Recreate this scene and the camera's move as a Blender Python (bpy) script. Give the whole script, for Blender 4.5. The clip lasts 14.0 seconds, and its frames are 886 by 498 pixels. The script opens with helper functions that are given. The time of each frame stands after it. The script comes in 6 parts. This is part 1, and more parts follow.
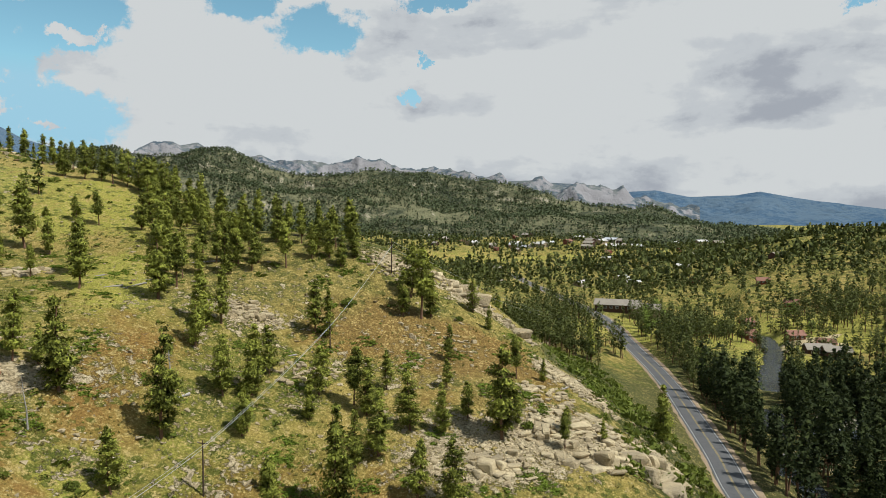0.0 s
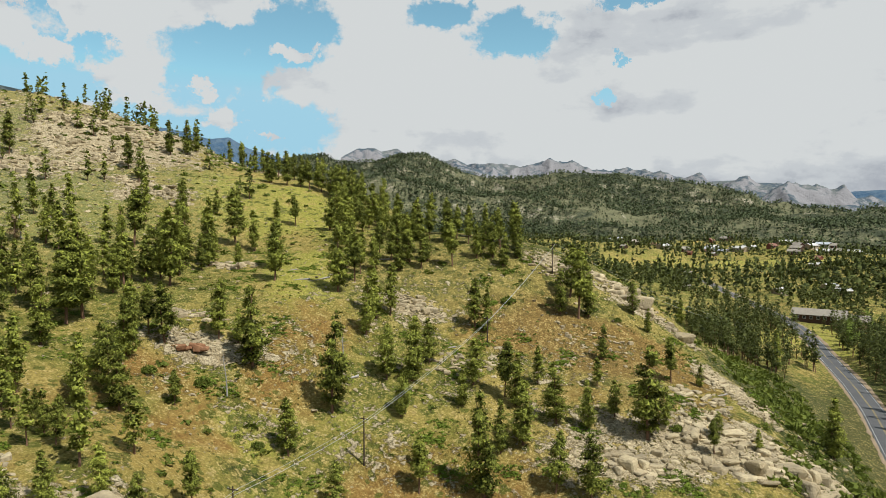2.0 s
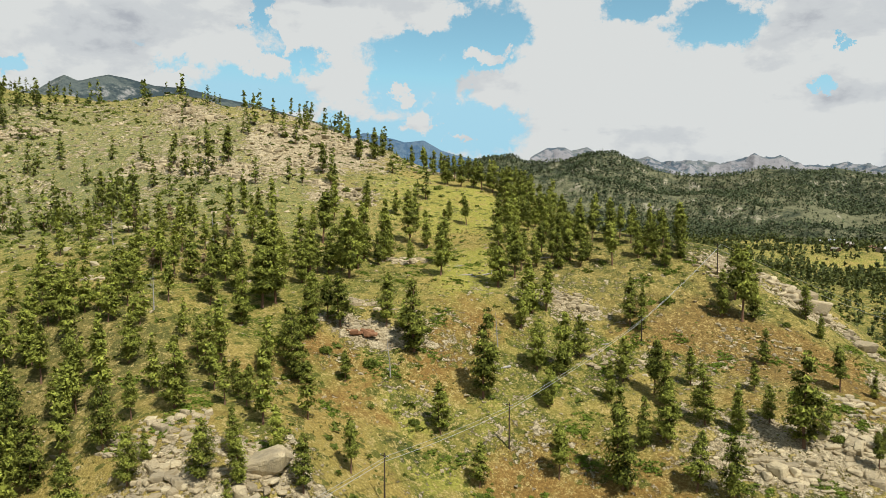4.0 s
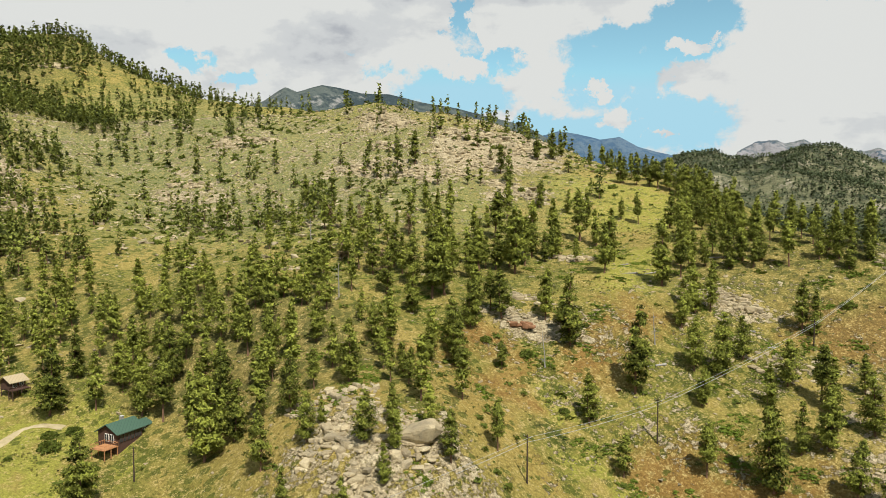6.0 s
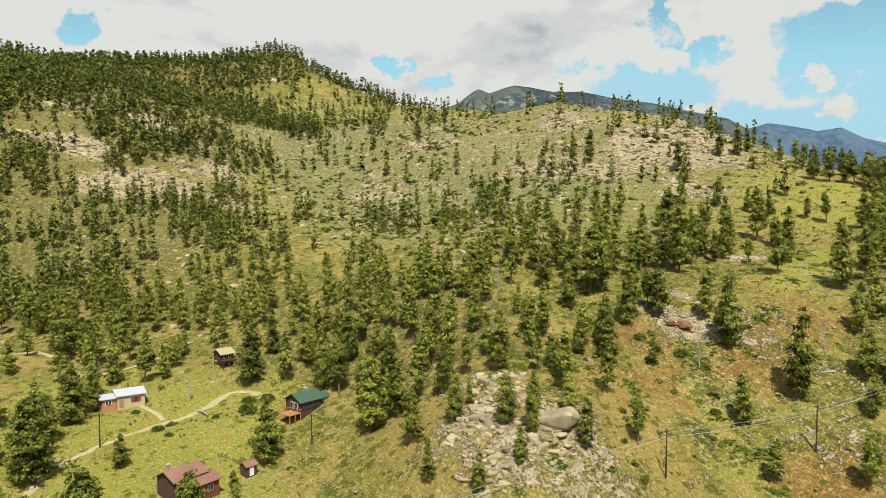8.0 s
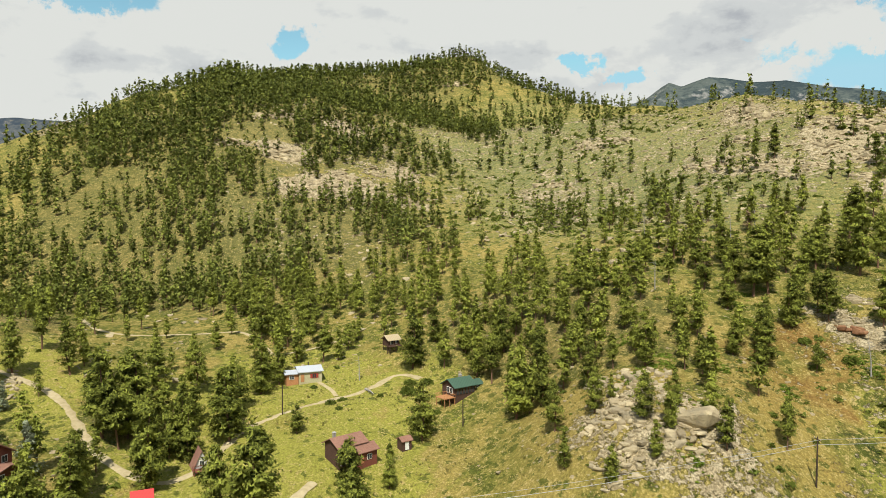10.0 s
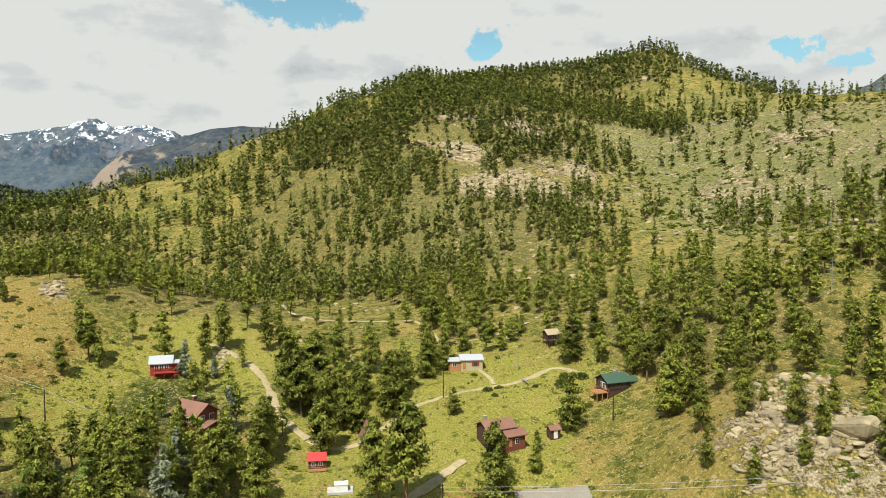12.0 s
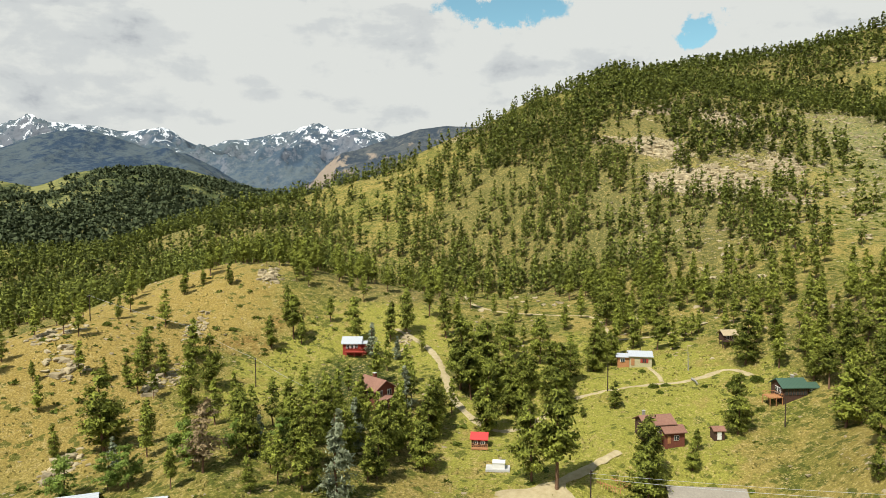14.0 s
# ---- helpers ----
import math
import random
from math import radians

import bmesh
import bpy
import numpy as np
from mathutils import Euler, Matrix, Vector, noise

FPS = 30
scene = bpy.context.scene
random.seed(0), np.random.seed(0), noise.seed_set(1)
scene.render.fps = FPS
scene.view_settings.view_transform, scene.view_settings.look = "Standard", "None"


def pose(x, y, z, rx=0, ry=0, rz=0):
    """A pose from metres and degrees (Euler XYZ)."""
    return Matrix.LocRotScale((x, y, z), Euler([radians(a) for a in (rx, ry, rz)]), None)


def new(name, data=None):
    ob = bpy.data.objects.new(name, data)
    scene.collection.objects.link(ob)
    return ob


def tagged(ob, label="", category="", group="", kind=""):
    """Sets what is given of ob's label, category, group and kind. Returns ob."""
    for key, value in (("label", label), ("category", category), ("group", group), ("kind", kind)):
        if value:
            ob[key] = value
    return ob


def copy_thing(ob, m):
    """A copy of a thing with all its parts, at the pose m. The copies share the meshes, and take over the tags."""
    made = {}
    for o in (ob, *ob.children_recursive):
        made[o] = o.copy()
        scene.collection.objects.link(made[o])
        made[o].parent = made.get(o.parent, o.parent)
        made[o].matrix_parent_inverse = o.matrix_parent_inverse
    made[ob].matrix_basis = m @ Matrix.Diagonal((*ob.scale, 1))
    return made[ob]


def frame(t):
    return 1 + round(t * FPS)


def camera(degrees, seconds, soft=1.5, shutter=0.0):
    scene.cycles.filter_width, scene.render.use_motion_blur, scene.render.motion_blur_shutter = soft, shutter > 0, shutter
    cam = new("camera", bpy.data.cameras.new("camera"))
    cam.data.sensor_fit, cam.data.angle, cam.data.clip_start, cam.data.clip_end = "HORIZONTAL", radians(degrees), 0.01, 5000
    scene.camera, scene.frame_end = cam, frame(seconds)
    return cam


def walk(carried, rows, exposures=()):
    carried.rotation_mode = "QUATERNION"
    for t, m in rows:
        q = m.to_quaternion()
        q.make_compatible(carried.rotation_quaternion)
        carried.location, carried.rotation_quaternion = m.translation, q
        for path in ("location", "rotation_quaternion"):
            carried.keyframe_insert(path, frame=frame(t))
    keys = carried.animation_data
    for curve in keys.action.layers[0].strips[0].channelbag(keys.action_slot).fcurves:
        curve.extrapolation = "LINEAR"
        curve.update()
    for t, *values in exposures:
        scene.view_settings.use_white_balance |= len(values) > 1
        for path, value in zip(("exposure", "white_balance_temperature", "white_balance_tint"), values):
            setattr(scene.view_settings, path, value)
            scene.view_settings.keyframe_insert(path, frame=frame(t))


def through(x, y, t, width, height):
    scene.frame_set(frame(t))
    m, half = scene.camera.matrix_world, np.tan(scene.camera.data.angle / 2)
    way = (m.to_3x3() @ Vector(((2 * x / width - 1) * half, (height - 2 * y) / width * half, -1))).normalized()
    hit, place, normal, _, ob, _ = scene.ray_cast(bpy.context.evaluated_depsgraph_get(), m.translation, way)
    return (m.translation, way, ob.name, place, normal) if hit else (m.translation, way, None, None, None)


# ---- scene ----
cam = camera(63.57, 14.0, soft=0.5)
# seconds, x, y, z, tilt, heading
PATH = [
    (0.0, -0.00, 0.00, 80.00, 87.13, 0.02),
    (0.5, 2.13, -1.96, 80.04, 87.17, 3.65),
    (1.0, 4.43, -3.81, 80.07, 87.24, 7.69),
    (1.5, 6.80, -5.51, 80.05, 87.29, 11.27),
    (2.0, 9.26, -7.04, 80.00, 87.31, 15.29),
    (2.5, 11.78, -8.36, 79.95, 87.31, 18.90),
    (3.0, 14.41, -9.53, 79.92, 87.32, 22.94),
    (3.65, 18.23, -11.40, 79.98, 87.30, 27.88),
    (4.25, 21.85, -12.81, 80.03, 87.27, 32.47),
    (4.85, 25.57, -13.98, 80.07, 87.24, 37.06),
    (5.5, 29.70, -14.97, 80.13, 87.19, 42.03),
    (6.0, 32.82, -15.16, 80.09, 87.17, 45.87),
    (6.5, 35.92, -15.14, 80.04, 87.15, 49.60),
    (7.0, 39.03, -14.86, 79.98, 87.11, 53.50),
    (7.5, 42.11, -14.36, 79.95, 87.09, 57.23),
    (8.0, 45.14, -13.68, 79.94, 87.08, 61.15),
    (8.6, 48.36, -12.66, 79.83, 87.06, 65.56),
    (9.25, 51.76, -11.25, 79.73, 87.04, 70.39),
    (9.9, 55.01, -9.53, 79.64, 87.02, 75.20),
    (10.5, 57.84, -7.73, 79.55, 87.00, 79.60),
    (11.0, 60.26, -5.87, 79.53, 86.96, 83.53),
    (11.5, 62.57, -3.99, 79.52, 86.93, 87.18),
    (12.0, 64.83, -1.92, 79.49, 86.88, 91.10),
    (12.5, 66.95, 0.44, 79.45, 86.80, 95.40),
    (13.0, 68.84, 2.88, 79.43, 86.73, 99.47),
    (13.5, 70.52, 5.29, 79.44, 86.68, 103.07),
    (14.0, 72.13, 7.81, 79.45, 86.61, 107.07),
]
walk(cam, [(t, pose(x, y, z, tilt, 0, turn)) for t, x, y, z, tilt, turn in PATH],
     exposures=[(0.0, 0.22, 6150, 8), (3.0, 0.33, 6250, 8), (5.5, 0.41, 6400, 8), (8.0, 0.44, 6500, 7), (14.0, 0.44, 6450, 6)])
# clear gaps in the cloud and small clouds inside them: heading (left of +y), elevation, half-width and half-height in degrees
CLOUD_GAPS_A = [
    (27.9, 13.2, 3.8, 2.6), (30.6, 7.5, 1.6, 3.6), (26.6, 7.2, 2.2, 1.7), (15.3, 15.6, 2.6, 1.2), (9.8, 13.9, 3.4, 1.6), (0.6, 16.2, 3.4, 0.7), (1.6, 11.9, 0.5, 0.6),
    (2.7, 9.3, 1.1, 0.5), (-30.2, 14.2, 1.6, 0.6), (27.0, 14.4, 3.6, 2.6), (33.2, 10.3, 4.2, 2.6), (30.6, 6.6, 6.4, 2.3), (46.0, 9.7, 5.4, 1.9), (43.8, 12.8, 0.9, 2.1),
    (65.0, 11.5, 1.6, 0.8), (61.4, 10.2, 1.4, 0.65),
]
CLOUD_GAPS_B = [
    (51.6, 12.2, 1.5, 0.5), (44.4, 14.1, 0.9, 2.3), (41.2, 11.4, 2.6, 0.9), (31.6, 12.9, 2.0, 1.6), (34.5, 6.4, 5.4, 1.6), (50.4, 11.3, 2.0, 0.8), (88.0, 12.9, 2.0, 1.2),
    (102.0, 15.1, 5.2, 1.2), (0, 88, 400, 30), (35, 40, 22, 12), (80, 50, 25, 16), (-60, 30, 20, 14), (-110, 40, 28, 18), (170, 35, 24, 16),
    (-150, 50, 26, 16),
]
CLOUD_GAPS = CLOUD_GAPS_A + CLOUD_GAPS_B
SMALL_CLOUDS = [(27.0, 12.4, 1.3, 0.55), (26.6, 10.0, 3.0, 1.3), (28.1, 6.0, 1.2, 0.25), (49.4, 13.3, 5.2, 1.9), (38.3, 14.2, 4.9, 2.0), (31.6, 15.3, 2.2, 1.3), (38.5, 10.0, 2.3, 1.7), (44.0, 11.0, 1.7, 0.75), (31.8, 7.4, 1.4, 0.8), (26.4, 12.4, 1.4, 0.45), (33.8, 9.4, 0.7, 0.45), (22.5, 9.6, 3.2, 2.6)]

# ---- sky and sun ----
SUN_AZ, SUN_EL = 112.0, 57.0           # clockwise from +y, and above the horizon, in degrees
sun_way = Vector((math.sin(radians(SUN_AZ)) * math.cos(radians(SUN_EL)), math.cos(radians(SUN_AZ)) * math.cos(radians(SUN_EL)), math.sin(radians(SUN_EL))))
sun = new("sun", bpy.data.lights.new("sun", "SUN"))
sun.data.energy, sun.data.angle, sun.data.color = 5.0, radians(0.53), (1.0, 0.95, 0.86)
sun.matrix_basis = Matrix.Translation((0, 0, 600)) @ sun_way.to_track_quat("Z", "Y").to_matrix().to_4x4()


def node(tree, kind, **values):
    """A node; keys that name inputs (spaces as _) set or link them, the others are properties."""
    made = tree.nodes.new(kind)
    for key, value in values.items():
        plain = key.replace("_", " ").lower()
        sockets = [s for s in made.inputs if s.name.lower() == plain and s.enabled]
        if key[0] == "i" and key[1:].isdigit():
            sockets = [made.inputs[int(key[1:])]]
        if sockets and isinstance(value, bpy.types.NodeSocket):
            tree.links.new(value, sockets[0])
        elif sockets:
            sockets[0].default_value = value
        else:
            setattr(made, key, value)
    return made


def maths(tree, how, a, b=0.0, c=0.0):
    return node(tree, "ShaderNodeMath", operation=how, i0=a, i1=b, i2=c).outputs[0]


def ramp(tree, value, *stops, smooth=False):
    made = node(tree, "ShaderNodeValToRGB", fac=value)
    band = made.color_ramp
    band.interpolation = "EASE" if smooth else "LINEAR"
    while len(band.elements) < len(stops):
        band.elements.new(0.5)
    for element, (place, colour) in zip(band.elements, stops):
        element.position = place
        element.color = (*colour, 1) if isinstance(colour, tuple) else (colour, colour, colour, 1)
    return made.outputs[0]


def mix(tree, fac, a, b, blend="MIX"):
    made = node(tree, "ShaderNodeMix", data_type="RGBA", blend_type=blend)
    for slot, value in ((0, fac), (6, a), (7, b)):
        if isinstance(value, bpy.types.NodeSocket):
            tree.links.new(value, made.inputs[slot])
        else:
            made.inputs[slot].default_value = (*value, 1) if isinstance(value, tuple) else value
    return made.outputs[2]


def fbm(tree, vector, scale, detail=4.0, rough=0.55, warp=0.0):
    return node(tree, "ShaderNodeTexNoise", vector=vector, scale=scale, detail=detail, roughness=rough, distortion=warp).outputs[0]


# broken summer cumulus over a clear mountain sky
world = bpy.data.worlds.new("sky")
scene.world = world
world.use_nodes = True
wt = world.node_tree
wt.nodes.clear()
way = node(wt, "ShaderNodeTexCoord").outputs["Generated"]
blue = node(wt, "ShaderNodeTexSky", sky_type="NISHITA", sun_disc=False, sun_elevation=radians(SUN_EL), sun_rotation=radians(SUN_AZ), altitude=2300.0, air_density=1.0, dust_density=0.25, ozone_density=1.0).outputs[0]
parts_of_way = node(wt, "ShaderNodeSeparateXYZ", vector=way)
swirl = node(wt, "ShaderNodeVectorMath", operation="MULTIPLY", i0=way, i1=(1.0, 1.0, 1.7)).outputs[0]
billow = fbm(wt, swirl, 8.5, 10.0, 0.64, 0.1)
heading_of = maths(wt, "MULTIPLY", maths(wt, "ARCTAN2", maths(wt, "MULTIPLY", parts_of_way.outputs[0], -1.0), parts_of_way.outputs[1]), 57.2958)
rise_of_way = maths(wt, "MULTIPLY", maths(wt, "ARCSINE", parts_of_way.outputs[2]), 57.2958)
ragged = node(wt, "ShaderNodeSeparateColor", color=node(wt, "ShaderNodeTexNoise", vector=way, scale=19.0, detail=9.0, roughness=0.68).outputs["Color"])
heading_of = maths(wt, "MULTIPLY_ADD", maths(wt, "SUBTRACT", ragged.outputs[0], 0.5), 7.5, heading_of)
rise_of_way = maths(wt, "MULTIPLY_ADD", maths(wt, "SUBTRACT", ragged.outputs[1], 0.5), 4.5, rise_of_way)


def patches(spots):
    """1 in the middle of the nearest patch, 0 at its edge, less outside."""
    best = None
    for heading, rise, wide, tall in spots:
        u = maths(wt, "DIVIDE", maths(wt, "SUBTRACT", heading_of, heading), wide)
        v = maths(wt, "DIVIDE", maths(wt, "SUBTRACT", rise_of_way, rise), tall)
        one = maths(wt, "SUBTRACT", 1.0, maths(wt, "SQRT", maths(wt, "MULTIPLY_ADD", u, u, maths(wt, "MULTIPLY", v, v))))
        best = one if best is None else maths(wt, "MAXIMUM", best, one)
    return best


opening = maths(wt, "MINIMUM", patches(CLOUD_GAPS), maths(wt, "MULTIPLY", patches(SMALL_CLOUDS), -1.0))
opening = maths(wt, "MINIMUM", maths(wt, "MAXIMUM", opening, -0.8), 0.8)
cover = maths(wt, "ADD", maths(wt, "MULTIPLY_ADD", opening, -0.5, 0.5), maths(wt, "MULTIPLY_ADD", billow, 1.1, -0.56))
mask = ramp(wt, cover, (0.38, 0.0), (0.56, 1.0), smooth=True)
shade = fbm(wt, node(wt, "ShaderNodeVectorMath", operation="MULTIPLY_ADD", i0=way, i1=(1.0, 1.0, 3.4), i2=(4.1, 2.7, 0.4)).outputs[0], 3.2, 7.0, 0.5, 0.3)
puff = fbm(wt, node(wt, "ShaderNodeVectorMath", operation="MULTIPLY_ADD", i0=way, i1=(1.0, 1.0, 1.9), i2=(0.3, 1.7, 0.9)).outputs[0], 13.0, 6.0, 0.55, 0.4)
grey = ramp(wt, maths(wt, "MULTIPLY_ADD", billow, -0.45, maths(wt, "ADD", maths(wt, "MULTIPLY_ADD", puff, 0.32, maths(wt, "MULTIPLY_ADD", shade, 1.0, -0.16)), maths(wt, "MULTIPLY_ADD", parts_of_way.outputs[0], 0.06, 0.235))), (0.49, (0.745, 0.745, 0.725)), (0.57, (0.64, 0.65, 0.655)), (0.70, (0.44, 0.455, 0.49)), smooth=True)
blue = mix(wt, 1.0, blue, (1.45, 1.72, 1.32), "MULTIPLY")
blue = node(wt, "ShaderNodeVectorMath", operation="MINIMUM", i0=blue, i1=(3.6, 6.0, 7.2)).outputs[0]
clear = node(wt, "ShaderNodeBackground", color=blue, strength=0.085).outputs[0]
cloudy = node(wt, "ShaderNodeBackground", color=grey, strength=0.74).outputs[0]
node(wt, "ShaderNodeOutputWorld", surface=node(wt, "ShaderNodeMixShader", fac=mask, i1=clear, i2=cloudy).outputs[0])

# ---- materials ----


def material(name, build, rough=0.9, spec=0.2, metal=0.0):
    """build(tree, place) returns a colour, and may return a height for the relief and its depth in metres."""
    made = bpy.data.materials.new(name)
    made.use_nodes = True
    tree = made.node_tree
    tree.nodes.clear()
    place = node(tree, "ShaderNodeNewGeometry").outputs["Position"]
    got = build(tree, place)
    colour, height, depth = got if isinstance(got, tuple) and len(got) == 3 and isinstance(got[0], bpy.types.NodeSocket) else (got, None, 0)
    body = node(tree, "ShaderNodeBsdfPrincipled", roughness=rough, metallic=metal, specular_ior_level=spec)
    if isinstance(colour, bpy.types.NodeSocket):
        tree.links.new(colour, body.inputs["Base Color"])
    else:
        body.inputs["Base Color"].default_value = (*colour, 1)
    if height is not None:
        tree.links.new(node(tree, "ShaderNodeBump", height=height, distance=depth, strength=1.0).outputs[0], body.inputs["Normal"])
    node(tree, "ShaderNodeOutputMaterial", surface=body.outputs[0])
    return made


def ground_look(tree, place):
    kept = node(tree, "ShaderNodeAttribute", attribute_name="cover")
    cover, litter = node(tree, "ShaderNodeSeparateColor", color=kept.outputs["Color"]), kept.outputs["Alpha"]
    stone, lush, rust = cover.outputs[0], cover.outputs[1], cover.outputs[2]
    wide, patch, tuft, grit = fbm(tree, place, 0.018, 3), fbm(tree, place, 0.09, 5, 0.62), fbm(tree, place, 0.55, 6, 0.7), fbm(tree, place, 2.0, 4, 0.75)
    blend = maths(tree, "MULTIPLY_ADD", patch, 0.6, maths(tree, "MULTIPLY", wide, 0.4))
    colour = mix(tree, ramp(tree, blend, (0.42, 0.0), (0.56, 1.0)), (0.41, 0.315, 0.088), (0.235, 0.225, 0.044))
    colour = mix(tree, ramp(tree, maths(tree, "MULTIPLY_ADD", tuft, 0.7, maths(tree, "MULTIPLY", patch, 0.3)), (0.48, 0.0), (0.6, 0.55)), colour, (0.105, 0.118, 0.022))
    colour = mix(tree, ramp(tree, maths(tree, "MULTIPLY_ADD", maths(tree, "SUBTRACT", patch, 0.5), 2.2, maths(tree, "MULTIPLY_ADD", maths(tree, "SUBTRACT", tuft, 0.5), 0.8, maths(tree, "ADD", lush, 0.1))), (0.36, 0.0), (0.62, 0.9)), colour, (0.385, 0.365, 0.068))
    colour = mix(tree, ramp(tree, maths(tree, "MULTIPLY_ADD", maths(tree, "SUBTRACT", fbm(tree, place, 0.05, 4, 0.6), 0.5), 1.7, maths(tree, "MULTIPLY_ADD", maths(tree, "SUBTRACT", tuft, 0.5), 0.8, maths(tree, "ADD", rust, 0.1))), (0.36, 0.0), (0.8, 0.8)), colour, (0.29, 0.155, 0.045))
    dry = maths(tree, "MULTIPLY_ADD", maths(tree, "SUBTRACT", tuft, 0.5), 0.9, maths(tree, "MULTIPLY_ADD", maths(tree, "SUBTRACT", patch, 0.5), 1.2, maths(tree, "MULTIPLY", lush, -1.0)))
    colour = mix(tree, ramp(tree, dry, (0.12, 0.0), (0.5, 0.85)), colour, (0.45, 0.32, 0.09))
    # deep green grass, whose dark tone doubles as painted cloud shade near the road
    green = ramp(tree, maths(tree, "MULTIPLY_ADD", maths(tree, "SUBTRACT", tuft, 0.5), 1.2, maths(tree, "MULTIPLY", rust, -1.0)), (0.1, 0.0), (0.45, 0.95))
    colour = mix(tree, green, colour, mix(tree, patch, (0.026, 0.044, 0.011), (0.08, 0.10, 0.025)))
    sage = ramp(tree, maths(tree, "MULTIPLY_ADD", maths(tree, "SUBTRACT", tuft, 0.5), 1.1, node(tree, "ShaderNodeAttribute", attribute_name="sage").outputs["Fac"]), (0.3, 0.0), (0.75, 0.85))
    colour = mix(tree, sage, colour, mix(tree, patch, (0.17, 0.19, 0.07), (0.32, 0.325, 0.145)))
    jig = node(tree, "ShaderNodeVectorMath", operation="MULTIPLY_ADD", i0=fbm_vector(tree, place), i1=(3.0, 3.0, 3.0), i2=place).outputs[0]
    clump = node(tree, "ShaderNodeTexVoronoi", vector=jig, scale=0.42)
    clump_pick = node(tree, "ShaderNodeSeparateColor", color=clump.outputs["Color"])
    sprig = maths(tree, "SUBTRACT", maths(tree, "MULTIPLY_ADD", patch, 0.9, maths(tree, "MULTIPLY", clump_pick.outputs[0], 0.35)), maths(tree, "MULTIPLY_ADD", clump.outputs["Distance"], 0.55, maths(tree, "MULTIPLY", tuft, -0.35)))
    colour = mix(tree, ramp(tree, maths(tree, "SUBTRACT", sprig, maths(tree, "MULTIPLY", maths(tree, "MAXIMUM", maths(tree, "ABSOLUTE", lush), maths(tree, "ABSOLUTE", rust)), 0.24)), (0.54, 0.0), (0.6, 0.8)), colour, (0.11, 0.13, 0.022))
    needle_fall = ramp(tree, maths(tree, "MULTIPLY_ADD", maths(tree, "SUBTRACT", tuft, 0.5), 1.6, litter), (0.45, 0.0), (0.9, 0.55))
    colour = mix(tree, needle_fall, colour, (0.16, 0.14, 0.05))
    soil = ramp(tree, maths(tree, "MULTIPLY_ADD", maths(tree, "SUBTRACT", grit, 0.5), 0.9, maths(tree, "MULTIPLY_ADD", maths(tree, "SUBTRACT", tuft, 0.5), -1.0, 0.5)), (0.55, 0.0), (0.68, 0.9))
    colour = mix(tree, soil, colour, (0.49, 0.375, 0.15))
    pebble = node(tree, "ShaderNodeTexVoronoi", vector=place, scale=0.75)
    pebble_pick = node(tree, "ShaderNodeSeparateColor", color=pebble.outputs["Color"])
    lying = maths(tree, "SUBTRACT", maths(tree, "MULTIPLY_ADD", stone, 0.22, maths(tree, "MULTIPLY_ADD", pebble_pick.outputs[1], 0.42, maths(tree, "MULTIPLY", patch, 0.1))), pebble.outputs["Distance"])
    colour = mix(tree, ramp(tree, lying, (0.28, 0.0), (0.315, 0.85)), colour, (0.44, 0.365, 0.21))
    rock = mix(tree, ramp(tree, maths(tree, "MULTIPLY_ADD", grit, 0.5, maths(tree, "MULTIPLY", tuft, 0.5)), (0.38, 0.0), (0.60, 1.0)), (0.29, 0.225, 0.125), (0.58, 0.475, 0.295))
    slab = node(tree, "ShaderNodeTexVoronoi", vector=node(tree, "ShaderNodeVectorMath", operation="MULTIPLY_ADD", i0=fbm_vector(tree, place), i1=(6.0, 6.0, 6.0), i2=place).outputs[0], scale=0.5).outputs["Color"]
    rock = mix(tree, 0.7, rock, ramp(tree, node(tree, "ShaderNodeSeparateColor", color=slab).outputs[0], (0.0, 0.3), (1.0, 0.7)), "SOFT_LIGHT")
    bare = ramp(tree, maths(tree, "MULTIPLY_ADD", maths(tree, "SUBTRACT", tuft, 0.5), 2.0, maths(tree, "MULTIPLY_ADD", maths(tree, "SUBTRACT", patch, 0.5), 1.5, stone)), (0.47, 0.0), (0.55, 1.0))
    rock_grey = node(tree, "ShaderNodeHueSaturation", saturation=1.0, color=rock).outputs[0]
    colour = mix(tree, bare, colour, rock_grey)
    colour = mix(tree, 1.0, colour, ramp(tree, grit, (0.32, 0.42), (0.68, 0.98)), "MULTIPLY")
    return colour, maths(tree, "MULTIPLY_ADD", grit, 0.4, maths(tree, "ADD", tuft, maths(tree, "MULTIPLY", bare, 0.3))), 1.1


def fbm_vector(tree, place):
    return node(tree, "ShaderNodeTexNoise", vector=place, scale=0.35, detail=3.0).outputs["Color"]


